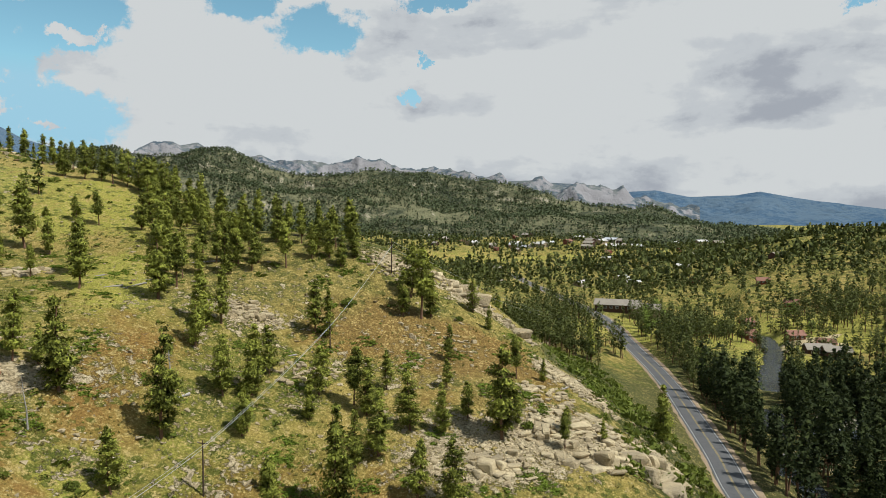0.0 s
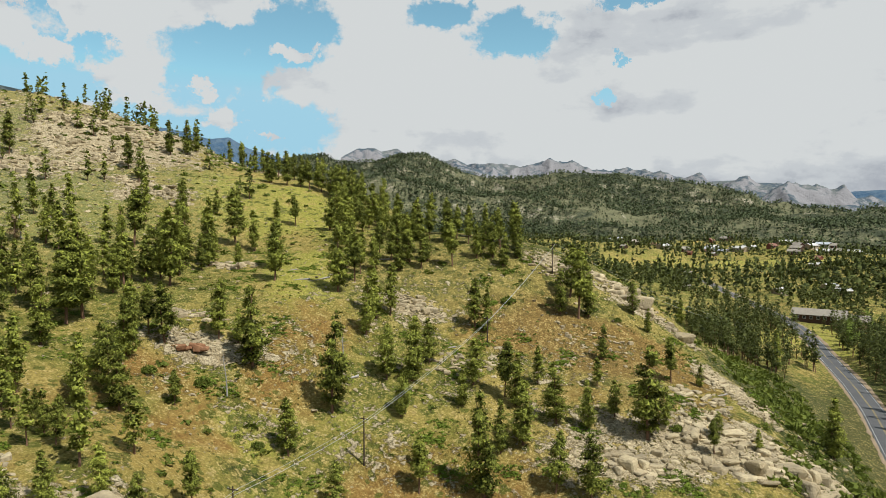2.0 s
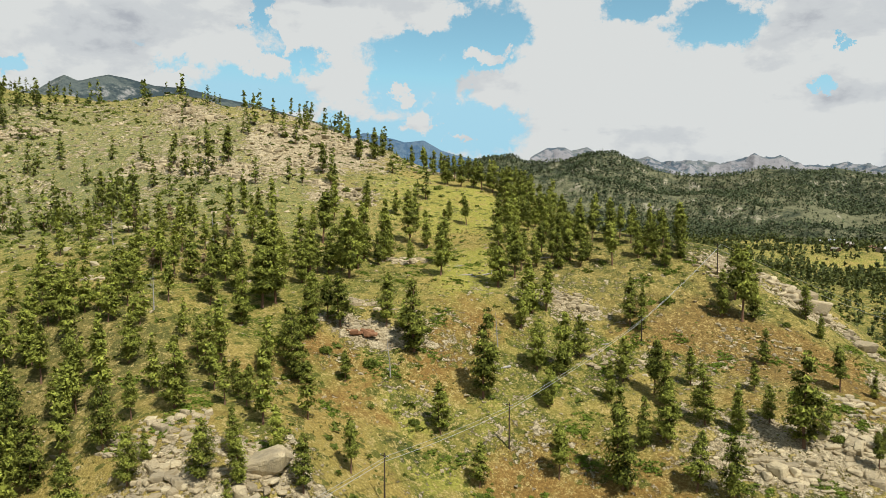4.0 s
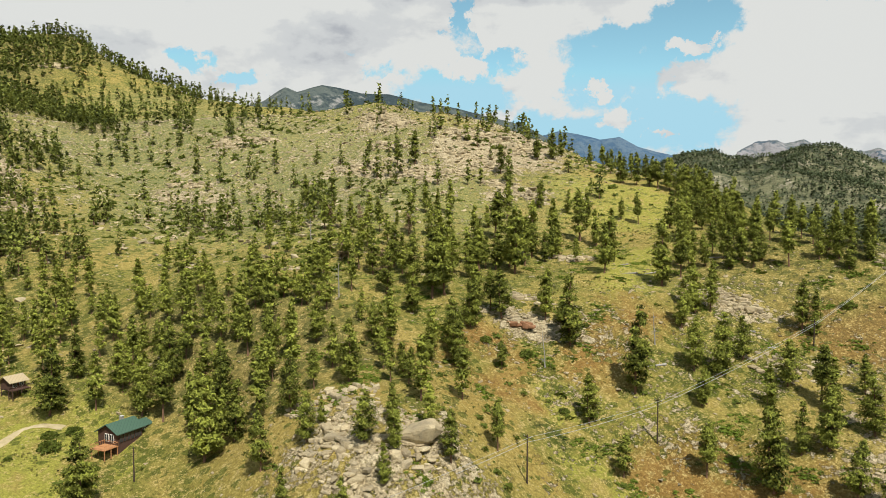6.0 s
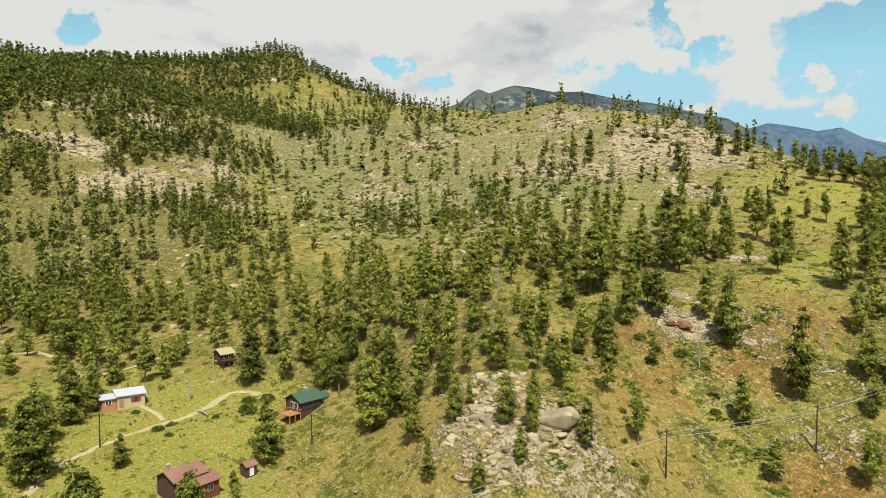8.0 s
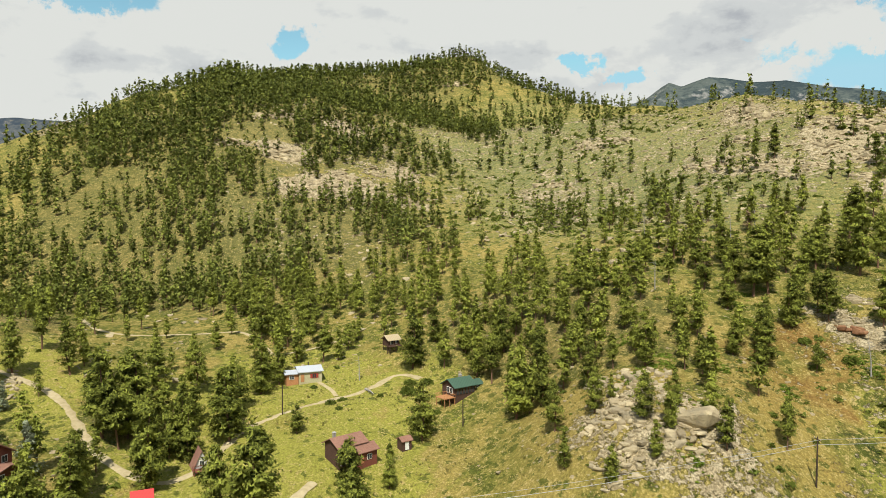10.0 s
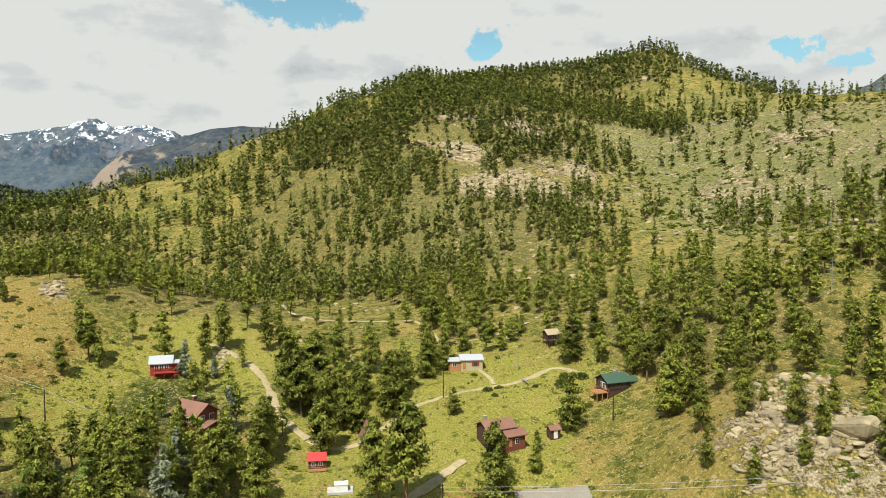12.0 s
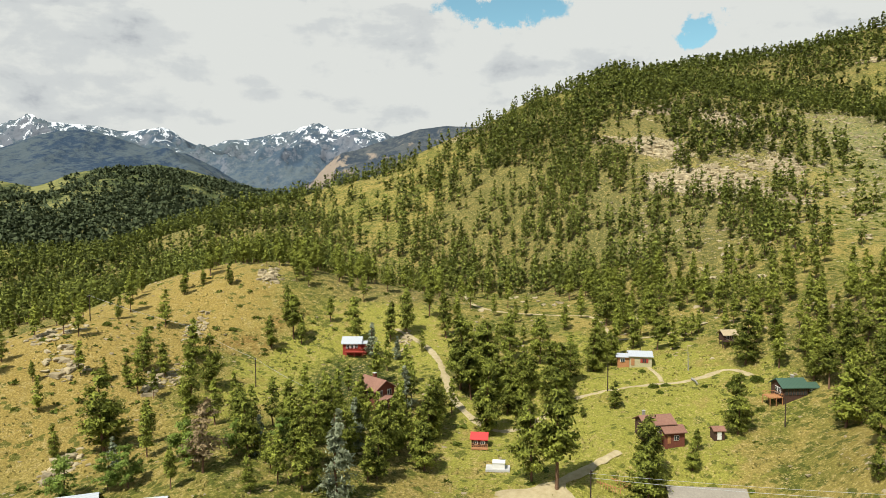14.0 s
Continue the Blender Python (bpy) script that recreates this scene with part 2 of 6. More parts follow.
def leafy(name, dark, light, through=0.25):
    made = bpy.data.materials.new(name)
    made.use_nodes = True
    tree = made.node_tree
    tree.nodes.clear()
    shape = node(tree, "ShaderNodeNewGeometry")
    each = node(tree, "ShaderNodeObjectInfo").outputs["Random"]
    stand = fbm(tree, shape.outputs["Position"], 0.11, 2)
    pick = maths(tree, "ADD", maths(tree, "MULTIPLY", shape.outputs["Random Per Island"], 0.5), maths(tree, "ADD", maths(tree, "MULTIPLY", each, 0.22), maths(tree, "MULTIPLY_ADD", stand, 0.9, -0.3)))
    colour = ramp(tree, pick, (0.1, dark), (0.9, light))
    body = node(tree, "ShaderNodeBsdfPrincipled", base_color=colour, roughness=0.75, specular_ior_level=0.12).outputs[0]
    glow = node(tree, "ShaderNodeBsdfTranslucent", color=colour).outputs[0]
    node(tree, "ShaderNodeOutputMaterial", surface=node(tree, "ShaderNodeMixShader", fac=through, i1=body, i2=glow).outputs[0])
    return made


def stone_look(tree, place):
    grain, stain = fbm(tree, place, 1.8, 6, 0.65), fbm(tree, place, 0.25, 3)
    each = node(tree, "ShaderNodeObjectInfo").outputs["Random"]
    colour = mix(tree, ramp(tree, maths(tree, "ADD", maths(tree, "MULTIPLY", grain, 0.7), maths(tree, "MULTIPLY", each, 0.3)), (0.3, 0.0), (0.75, 1.0)), (0.25, 0.195, 0.112), (0.55, 0.455, 0.285))
    colour = mix(tree, ramp(tree, maths(tree, "MULTIPLY_ADD", grain, 0.5, maths(tree, "MULTIPLY", stain, 0.6)), (0.5, 0.0), (0.66, 0.75)), colour, (0.20, 0.165, 0.11))
    return colour, grain, 0.35


def bark_look(tree, place):
    return mix(tree, fbm(tree, place, 3.0, 4), (0.09, 0.055, 0.035), (0.22, 0.13, 0.08))


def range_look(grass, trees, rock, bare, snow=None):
    """A far slope: woods, meadow and bare rock, with snow in the upper gullies where asked. Any haze is in the colours
    given.
    """
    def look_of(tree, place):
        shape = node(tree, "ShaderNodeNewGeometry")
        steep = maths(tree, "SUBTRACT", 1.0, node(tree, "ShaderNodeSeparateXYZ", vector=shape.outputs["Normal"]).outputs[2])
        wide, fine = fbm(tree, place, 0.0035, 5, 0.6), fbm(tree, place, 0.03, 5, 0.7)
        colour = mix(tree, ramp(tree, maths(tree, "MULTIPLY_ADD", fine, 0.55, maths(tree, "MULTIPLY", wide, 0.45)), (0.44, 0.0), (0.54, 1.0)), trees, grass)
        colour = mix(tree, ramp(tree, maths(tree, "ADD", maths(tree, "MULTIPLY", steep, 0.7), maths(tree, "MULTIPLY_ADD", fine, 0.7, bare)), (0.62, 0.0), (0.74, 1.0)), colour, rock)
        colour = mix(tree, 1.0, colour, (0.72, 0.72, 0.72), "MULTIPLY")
        if snow:
            rise = node(tree, "ShaderNodeSeparateXYZ", vector=place).outputs[2]
            high = maths(tree, "DIVIDE", maths(tree, "SUBTRACT", rise, snow), 160.0)
            lies = ramp(tree, maths(tree, "ADD", maths(tree, "MULTIPLY", high, 0.22), maths(tree, "MULTIPLY_ADD", fbm(tree, place, 0.016, 7, 0.72, 0.8), 1.7, -0.85)), (0.285, 0.0), (0.335, 1.0))
            colour = mix(tree, lies, colour, (0.66, 0.68, 0.72))
        return colour, fine, 12.0
    return look_of


GROUND = material("meadow_and_rock", ground_look, 0.95, 0.1)
NEEDLES = leafy("pine_needles", (0.035, 0.046, 0.009), (0.37, 0.395, 0.066), 0.24)
# dark fir green, taken darker still: cloud shade is painted into it
SHADED_FIR = leafy("shaded_fir_needles", (0.014, 0.022, 0.008), (0.055, 0.07, 0.02), 0.25)
SPRUCE = leafy("blue_spruce_needles", (0.13, 0.155, 0.085), (0.44, 0.47, 0.31), 0.35)
LEAVES = leafy("shrub_leaves", (0.055, 0.075, 0.012), (0.16, 0.185, 0.03))
BARK = material("pine_bark", bark_look, 0.95, 0.05)
STONE = material("weathered_granite", stone_look, 0.9, 0.15)

# ---- the lie of the land: broad swells, each x, y, height, spread ----
MAIN_HILL_WEST = [
    (-1235, -5, 38.1, 275), (-1068, 620, 1.7, 275), (-880, 89, 60.5, 198), (-841, 273, 98.2, 198), (-841, 273, 99.0, 540), (-846, 251, 9.0, 34), (-808, 330, -20.0, 42), (-445, 297, -17.0, 42), (-728, 350, -20.0, 50), (-330, 318, -6.0, 40), (-168, 287, -4.0, 25), (-830, 112, -20.0, 52),
    (-655, -123, 68.2, 150), (-655, 113, -34.1, 150), (-654, 597, 3.1, 198), (-610, 1078, 12.8, 275), (-506, 432, 30.1, 150),
    (-485, -5, 69.7, 110), (-477, -92, -54.1, 110), (-455, 166, -52.0, 110), (-418, -255, 25.4, 110),
]
MAIN_HILL_EAST = [
    (-418, 245, 71.3, 110), (-365, -5, 15.4, 84), (-351, 817, 19.9, 198), (-342, -135, -4.5, 84), (-342, 125, -19.8, 84),
    (-325, 584, -21.0, 150), (-314, 185, -23.0, 84), (-271, -55, -14.9, 64), (-271, 45, 11.4, 64), (-229, -296, -14.4, 84),
    (-229, 286, 53.9, 137), (-207, -191, 5.2, 64), (-207, 181, -6.0, 64), (-172, 875, -28.1, 324),
]
WIDE_VALLEY = [
    (-1068, -630, 55.2, 450), (-869, -889, -64.8, 275), (-764, -455, -79.3, 198), (-610, -1088, 58.4, 450), (-422, -526, -19.0, 245),
    (-351, -827, -36.8, 198), (-306, -388, -25.9, 110), (-84, 268, 18.4, 64), (-72, 487, 15.6, 110), (-51, 369, -40.8, 84),
    (-53, 258, -20.0, 25), (-30, 300, -16.0, 34),
    (-35, 281, 28.0, 64), (15, 1245, 14.2, 275), (65, 281, -13.8, 64), (81, 369, 26.6, 84), (102, 487, -24.3, 110),
    (160, 246, -44.7, 174), (202, 875, -14.1, 198), (205, 324, -1.4, 84), (306, 239, -14.8, 84), (344, 185, 36.8, 137),
    (355, 584, -3.3, 150), (536, 432, 25.8, 245), (544, 723, 43.3, 198), (640, 1078, -6.5, 450),
]
CABIN_VALLEY = [
    (-202, -43, -33.4, 132), (-192, -80, 12.1, 48), (-154, -146, 29.0, 48), (-121, -107, -12.2, 37), (-95, -196, -10.4, 48),
    (-95, -74, 5.7, 29), (-79, 5, 8.6, 25), (-78, -25, -10.6, 25), (-73, -151, 19.3, 37), (-72, 34, -13.6, 25),
    (-50, -118, -10.2, 29), (-49, -76, 5.5, 25), (-45, -5, 4.5, 36), (53, -222, -15.7, 132),
]
SPUR = [
    (-154, 136, 8.6, 48), (-134, 77, 7.0, 37), (-104, 48, -10.9, 29), (-95, 186, -21.0, 48), (-87, 75, 10.8, 29),
    (-65, 97, -14.7, 29), (-65, 145, 23.2, 37), (-56, 59, 29.1, 25), (-38, 114, -0.5, 29), (-35, 158, -16.8, 37),
    (-23, 212, 24.9, 48), (-15, 47, -33.9, 36), (24, 125, 4.3, 29), (30, 164, 9.8, 37), (90, 202, -2.9, 48),
    (92, 146, -4.7, 37), (97, 43, -22.6, 57), (109, 85, 4.1, 29),
]
SWELLS = np.array(MAIN_HILL_WEST + MAIN_HILL_EAST + WIDE_VALLEY + CABIN_VALLEY + SPUR, dtype=float)
ROAD = [(62, 60), (68, 120), (74.5, 178), (79.5, 202), (84.6, 234), (91.6, 279), (95.8, 320), (98.5, 360), (99, 385), (101, 415), (104, 465), (103, 510), (96, 580), (84, 680), (75, 800)]
RIVER = [(78, 60), (92, 130), (98, 180), (101, 212), (113, 243), (128, 279), (150, 325), (178, 380), (196, 440), (215, 560)]


# farm tracks: a line of points, and half the width
DIRT_ROADS = [
    ([(-152, -78), (-148, -70), (-143, -63), (-134.3, -56.6), (-120.6, -50.3), (-110.9, -45.8), (-104.7, -40.6), (-99.5, -35), (-97, -29.5), (-100, -23.5), (-107, -19), (-115.8, -14.3)], 1.25),
    ([(-247, -79), (-215, -70), (-196, -62.5), (-192, -54), (-193.2, -46.5), (-196, -37.2), (-196, -18.2), (-187.4, -13), (-179.9, -10.8)], 1.0),
    ([(-179.9, -10.8), (-172, -8.5), (-164.9, -7), (-165.3, 4.5), (-168, 14)], 0.9),
    ([(-115.8, -14.3), (-121.3, -5.4), (-125.3, 4.2), (-127.5, 13.5), (-131.6, 20.9), (-134.3, 24.1), (-133, 28), (-128, 31.8)], 1.3),
    ([(-139.2, 4.3), (-131.5, 7.9), (-126.5, 8.5)], 0.7),
    ([(-62, -22), (-68, -14), (-75.9, -7.3), (-82, -3.2), (-86.3, 0.1)], 1.5),
]
HOUSES_AT = [(-140, 1, 8), (-132, -85, 6), (-95, -62, 7), (-89, -32, 5), (-93, 9, 9), (-116, 38, 9), (-149, 26, 5), (-72, 15, 11), (-29, -94.5, 7), (-28.5, -79, 7), (-101, -23, 5), (-77, -25, 4)]


def grain(x, y, size, seed):
    """Smooth value noise, -1 to 1, over features of that size in metres."""
    u, v = np.asarray(x, float) / size, np.asarray(y, float) / size
    i, j = np.floor(u), np.floor(v)
    a, b = u - i, v - j
    a, b = a * a * (3 - 2 * a), b * b * (3 - 2 * b)

    def corner(p, q):
        s = np.sin(p * 127.1 + q * 311.7 + seed * 74.7) * 43758.5453
        return (s - np.floor(s)) * 2 - 1
    return (corner(i, j) * (1 - a) + corner(i + 1, j) * a) * (1 - b) + (corner(i, j + 1) * (1 - a) + corner(i + 1, j + 1) * a) * b


def along(x, y, line):
    """Distance to a line of points, and how far along it the nearest place lies (in parts, from 0)."""
    best, where = np.full(np.shape(x), 1e9), np.zeros(np.shape(x))
    for k, (p, q) in enumerate(zip(line, line[1:])):
        dx, dy = q[0] - p[0], q[1] - p[1]
        s = np.clip(((x - p[0]) * dx + (y - p[1]) * dy) / (dx * dx + dy * dy), 0, 1)
        d = np.hypot(x - p[0] - s * dx, y - p[1] - s * dy)
        near = d < best
        best, where = np.where(near, d, best), np.where(near, k + s, where)
    return best, where


def plain(x, y):
    z = np.full(np.shape(x), 20.0)
    for cx, cy, h, r in SWELLS:
        z = z + h * np.exp(-((x - cx) ** 2 + (y - cy) ** 2) / (2 * r * r))
    return z


def rise(x, y):
    """Height of the ground, without its small bumps."""
    x, y = np.asarray(x, float), np.asarray(y, float)
    z = plain(x, y)
    away = np.hypot(x - 15, y + 5)
    z = np.where(away > 1500, 20 + (z - 20) * np.exp(-((away - 1500) / 500.0) ** 2), z)
    d, s = along(x, y, ROAD)
    level = 9.5 + np.clip(s - 7, 0, 2) * 1.2
    w = 1 / (1 + np.exp(np.minimum(d - 11, 200) / 2.5))
    z = z * (1 - w) + level * w
    z = z - 8.0 * np.exp(-((x + 66) ** 2 + (y - 13) ** 2) / (2 * 12.0 ** 2))
    d, _ = along(x, y, RIVER)
    w = 1 / (1 + np.exp(np.minimum(d - 8, 200) / 1.5))
    z = z * (1 - w) + 5.0 * w
    for line_of, half in DIRT_ROADS:
        d, s = along(x, y, line_of)
        px = np.interp(s, np.arange(len(line_of)), [p[0] for p in line_of])
        py = np.interp(s, np.arange(len(line_of)), [p[1] for p in line_of])
        bench = np.exp(-(d / (half + 1.5)) ** 2)
        near = d < 12
        if near.any():
            z = np.where(near, z * (1 - bench) + plain(px, py) * bench, z) if near.ndim else (z * (1 - bench) + plain(px, py) * bench if near else z)
    return z


def land(x, y):
    x, y = np.asarray(x, float), np.asarray(y, float)
    d, _ = along(x, y, ROAD)
    calm = np.clip((d - 6) / 12, 0, 1)
    for line_of, half in DIRT_ROADS:
        calm = calm * np.clip((along(x, y, line_of)[0] - half) / 5 + 0.1, 0.1, 1)
    bumps = grain(x, y, 41, 1) * 1.5 + grain(x, y, 17, 2) * 0.8 + grain(x, y, 7, 3) * 0.35 + grain(x, y, 3.1, 4) * 0.15
    away = np.hypot(x - 15, y + 5)
    big = np.clip((away - 220) / 300, 0, 1) * (grain(x, y, 130, 5) * 6 + (0.5 - np.abs(grain(x, y, 80, 6))) * 8 + grain(x, y, 34, 7) * 2)
    return rise(x, y) + calm * (bumps + big)


def sheet(name, verts, faces, mats, smooth=True, slots=None, normals=None):
    """A mesh from arrays of points and of triangles or quads."""
    me = bpy.data.meshes.new(name)
    faces = np.asarray(faces, dtype=np.int32)
    n, k = faces.shape
    me.vertices.add(len(verts))
    me.vertices.foreach_set("co", np.asarray(verts, dtype=np.float32).ravel())
    me.loops.add(n * k)
    me.loops.foreach_set("vertex_index", faces.ravel())
    me.polygons.add(n)
    me.polygons.foreach_set("loop_start", np.arange(0, n * k, k, dtype=np.int32))
    me.polygons.foreach_set("use_smooth", np.full(n, smooth))
    if slots is not None:
        me.polygons.foreach_set("material_index", np.asarray(slots, dtype=np.int32))
    for one in mats:
        me.materials.append(one)
    me.update(calc_edges=True)
    if normals is not None:
        soft = me.attributes.new("custom_normal", "FLOAT_VECTOR", "POINT")
        soft.data.foreach_set("vector", np.asarray(normals, dtype=np.float32).ravel())
    return me


def grid_faces(rows, cols):
    k = np.arange(rows * cols).reshape(rows, cols)
    return np.stack([k[:-1, :-1], k[:-1, 1:], k[1:, 1:], k[1:, :-1]], -1).reshape(-1, 4)


def blobs(x, y, spots):
    """Soft patches 0 to 1: each x, y, half-length, half-width, heading in degrees, strength."""
    total = np.zeros(np.shape(x))
    for cx, cy, a, b, turn, s in spots:
        c, d = math.cos(radians(turn)), math.sin(radians(turn))
        u, v = (x - cx) * c + (y - cy) * d, -(x - cx) * d + (y - cy) * c
        total = np.maximum(total, s * np.clip(1.6 - 1.1 * np.sqrt((u / a) ** 2 + (v / b) ** 2), 0, 1))
    return total


STONY_A = [
    (20, 140, 34, 12, 20, 0.75), (-60, 62, 24, 13, 40, 0.6), (-46, 168, 11, 5, 0, 0.7), (-205, 280, 50, 20, -40, 0.75), (-300, 320, 70, 24, 0, 0.6), (-300, 210, 160, 120, 0, 0.36), (-420, 120, 160, 140, 0, 0.3),
    (-82, 124, 14, 6, 20, 0.7), (30, 172, 14, 6, -50, 0.75), (0, 203, 26, 7, -10, 0.7), (-362, 28, 30, 17, 75, 1.2), (-458, 43, 20, 16, 60, 1.1), (-410, 4, 26, 13, 50, 1.0), (-385, 76, 18, 12, 0, 0.9),
    (-336, 68, 20, 10, 40, 0.75),
]
STONY_B = [
    (-212, 255, 40, 28, -20, 1.0), (-300, 262, 36, 14, -10, 0.75), (-240, 210, 50, 14, 10, 0.65), (-165, 218, 20, 8, 0, 0.75), (-325, 146, 34, 12, 30, 0.65), (-366, 202, 24, 12, 30, 0.65), (-164, 208, 9, 4, 0, 1.0),
    (-590, -165, 26, 26, 0, 0.7), (-30, 140, 70, 60, 0, 0.3),
]
STONY = STONY_A + STONY_B
LUSH_A = [
    (-62, 112, 24, 10, 30, 0.5), (-80, 172, 12, 26, 25, 0.7), (220, 1050, 280, 80, 0, 0.45), (-110, -6, 55, 40, 0, 0.8), (-140, -75, 35, 25, 0, 0.8), (-120, 230, 45, 25, -30, 0.6), (150, 300, 60, 60, 0, 0.8),
    (-270, 180, 150, 100, 0, 0.42), (-105, -92, 36, 22, 0, 0.7), (180, 420, 120, 60, 0, 0.9), (-60, 108, 10, 7, 0, 0.8), (-44, 100, 14, 7, 0, 0.8),
]
LUSH = LUSH_A
# dry tan grass
DRY = [(-105, -146, 62, 32, 10, 0.85), (-60, -112, 20, 22, 0, 0.5), (-75, 55, 40, 16, 30, 0.4), (-60, 95, 26, 22, 0, 0.4)]
# deep green grass; beside the road and river it also paints in cloud shade
GREEN_AND_SHADE = [(56, 220, 16, 80, -6, 1.2), (55, 150, 14, 40, 10, 1.2), (40, 180, 10, 24, 20, 0.9), (120, 215, 50, 110, 0, 1.0), (-20, 212, 30, 12, 0, 0.4), (-300, 170, 110, 60, 0, 0.22), (-250, 150, 70, 40, 0, 0.22), (-400, 170, 90, 60, 0, 0.22), (-60, 112, 7, 4, 20, 0.7), (-55, 100, 6, 4, 0, 0.7), (-112, -76, 22, 14, 20, 0.5)]
# grey-green sage on the open hillside
SAGE = [(-290, 190, 170, 110, 0, 0.7), (-430, 180, 130, 110, 0, 0.7), (-560, 230, 120, 90, 0, 0.5), (-380, 20, 130, 110, 0, 0.45)]
RUSTY_A = [
    (-66, 150, 16, 10, 20, 0.5), (-84, 108, 14, 8, 30, 0.6), (0, 172, 34, 13, 0, 1.0), (-22, 118, 26, 12, 20, 0.7), (20, 150, 20, 9, 0, 0.6), (-75, 100, 26, 10, 30, 0.5), (-62, 130, 10, 26, 10, 0.5),
    (-60, 92, 14, 10, 0, 0.5), (-120, -130, 50, 34, 0, 0.3),
]
RUSTY = RUSTY_A

span, bend, count = 4700.0, 4.4, 430
line = np.sinh(np.linspace(-1, 1, count) * bend) / math.sinh(bend) * span
gx, gy = np.meshgrid(-50 + line, 70 + line)
gz = land(gx, gy)
ground_mesh = sheet("ground", np.stack([gx, gy, gz], -1).reshape(-1, 3), grid_faces(count, count), [GROUND])
ground = tagged(new("ground", ground_mesh), "grassy rocky mountain ground with dry and green patches", "ground", kind="structure")


def far_range(name, label, profile, dist, depth, low, rough, look_of, seed, top=0.0):
    """A range of hills seen afar: crest heights by heading, a near slope and a far slope."""
    heads = np.arange(profile[0][0] - 1.5, profile[-1][0] + 1.5, 20.0 / dist / math.pi * 180 / 2)
    crest = np.interp(heads, [p[0] for p in profile], [p[1] for p in profile])
    crest = low + (crest - low) * np.clip((heads - heads[0]) / 1.5, 0, 1) * np.clip((heads[-1] - heads) / 1.5, 0, 1)
    steps = np.concatenate([np.linspace(0, 1, 70), [1.08, 1.2, 1.35]])
    H, S = np.meshgrid(heads, steps)
    C = np.meshgrid(crest, steps)[0]
    D = dist - depth * (1 - S)
    x, y = 20 - np.sin(np.radians(H)) * D, -5 + np.cos(np.radians(H)) * D
    up = np.where(S <= 1, 0.25 * S + 0.75 * S ** 1.7, 1 - (S - 1) * 2.2)
    craggy = 0
    for k, size in enumerate((depth * 0.42, depth * 0.2, depth * 0.095, depth * 0.045, depth * 0.02)):
        craggy = craggy + (0.5 - np.abs(grain(x, y, size, seed + k))) * size
    quiet = np.clip(S, 0, 1) * np.clip(np.abs(S - 1) / 0.14, 0.07, 1)
    z = low - 25 * (1 - np.clip(S * 4, 0, 1)) + (C - low) * up + rough * craggy * quiet * np.clip(1.15 - S * 0.75, 0.2, 1)
    me = sheet(name, np.stack([x, y, z], -1).reshape(-1, 3), grid_faces(*H.shape)[:, ::-1], [look_of])
    return tagged(new(name, me), label, "mountain", kind="structure"), (x, y, z, S)


# HAZY to DARK: distance haze is painted in, as a blue tint of the colours
HAZY = material("haze_tinted_woods", range_look((0.12, 0.175, 0.235), (0.07, 0.125, 0.20), (0.26, 0.28, 0.30), -0.1), 1.0, 0.0)
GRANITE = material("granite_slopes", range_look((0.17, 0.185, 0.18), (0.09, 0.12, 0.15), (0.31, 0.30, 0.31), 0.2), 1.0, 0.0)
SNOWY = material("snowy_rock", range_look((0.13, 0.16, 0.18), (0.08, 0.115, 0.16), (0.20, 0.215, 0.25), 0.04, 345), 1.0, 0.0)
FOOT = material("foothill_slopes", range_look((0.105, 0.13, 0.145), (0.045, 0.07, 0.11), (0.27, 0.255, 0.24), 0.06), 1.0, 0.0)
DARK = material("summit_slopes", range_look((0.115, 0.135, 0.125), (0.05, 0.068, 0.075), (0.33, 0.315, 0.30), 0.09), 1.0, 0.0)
WOODED = material("wooded_slopes", range_look((0.19, 0.185, 0.105), (0.07, 0.08, 0.05), (0.44, 0.39, 0.29), 0.13), 1.0, 0.0)
DARKWOOD = material("dark_pine_slopes", range_look((0.27, 0.26, 0.10), (0.10, 0.12, 0.05), (0.28, 0.25, 0.20), -0.2), 1.0, 0.0)

blue_hills_crest = [(-35, 80), (-31.5, 101), (-27.4, 145), (-25.6, 172), (-23.6, 206), (-21.9, 184), (-18.7, 176), (-16.2, 218), (-13.3, 206), (-12.0, 143), (-8, 90)]
far_range("blue_hills", "low forested hills with blue haze in their colour", blue_hills_crest, 4550, 900, 20, 0.25, HAZY, 11)
granite_range_crest = [(-17.9, 58), (-15.4, 107), (-13.0, 172), (-12.4, 212), (-11.1, 233), (-9.8, 253), (-8.3, 257), (-7.1, 274), (-4.9, 268), (-3.6, 268), (-1.8, 268), (3.9, 329), (5.3, 393), (6.9, 376), (9.0, 347), (11.4, 382), (13.4, 375), (14.5, 419), (15.4, 403), (17.6, 412), (19.1, 476), (20.3, 450), (21.4, 471), (22.3, 464), (23.6, 390)]
far_range("granite_range", "pale granite domes and crags with sparse trees", granite_range_crest, 4300, 1100, 25, 0.8, GRANITE, 21)
blue_summits_crest = [(23, 330), (27.4, 407), (29.0, 437), (30.6, 473), (32.0, 535), (33.5, 522), (35.2, 558), (36.7, 578), (38.2, 547), (39.9, 533), (44, 500)]
far_range("blue_summits", "forested summits with bare rocky tops, blue haze in their colour", blue_summits_crest, 4400, 900, 60, 0.4, HAZY, 31)
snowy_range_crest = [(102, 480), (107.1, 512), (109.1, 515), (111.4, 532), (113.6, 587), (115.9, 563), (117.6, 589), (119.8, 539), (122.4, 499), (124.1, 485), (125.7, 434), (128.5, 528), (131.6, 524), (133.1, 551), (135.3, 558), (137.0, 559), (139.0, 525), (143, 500)]
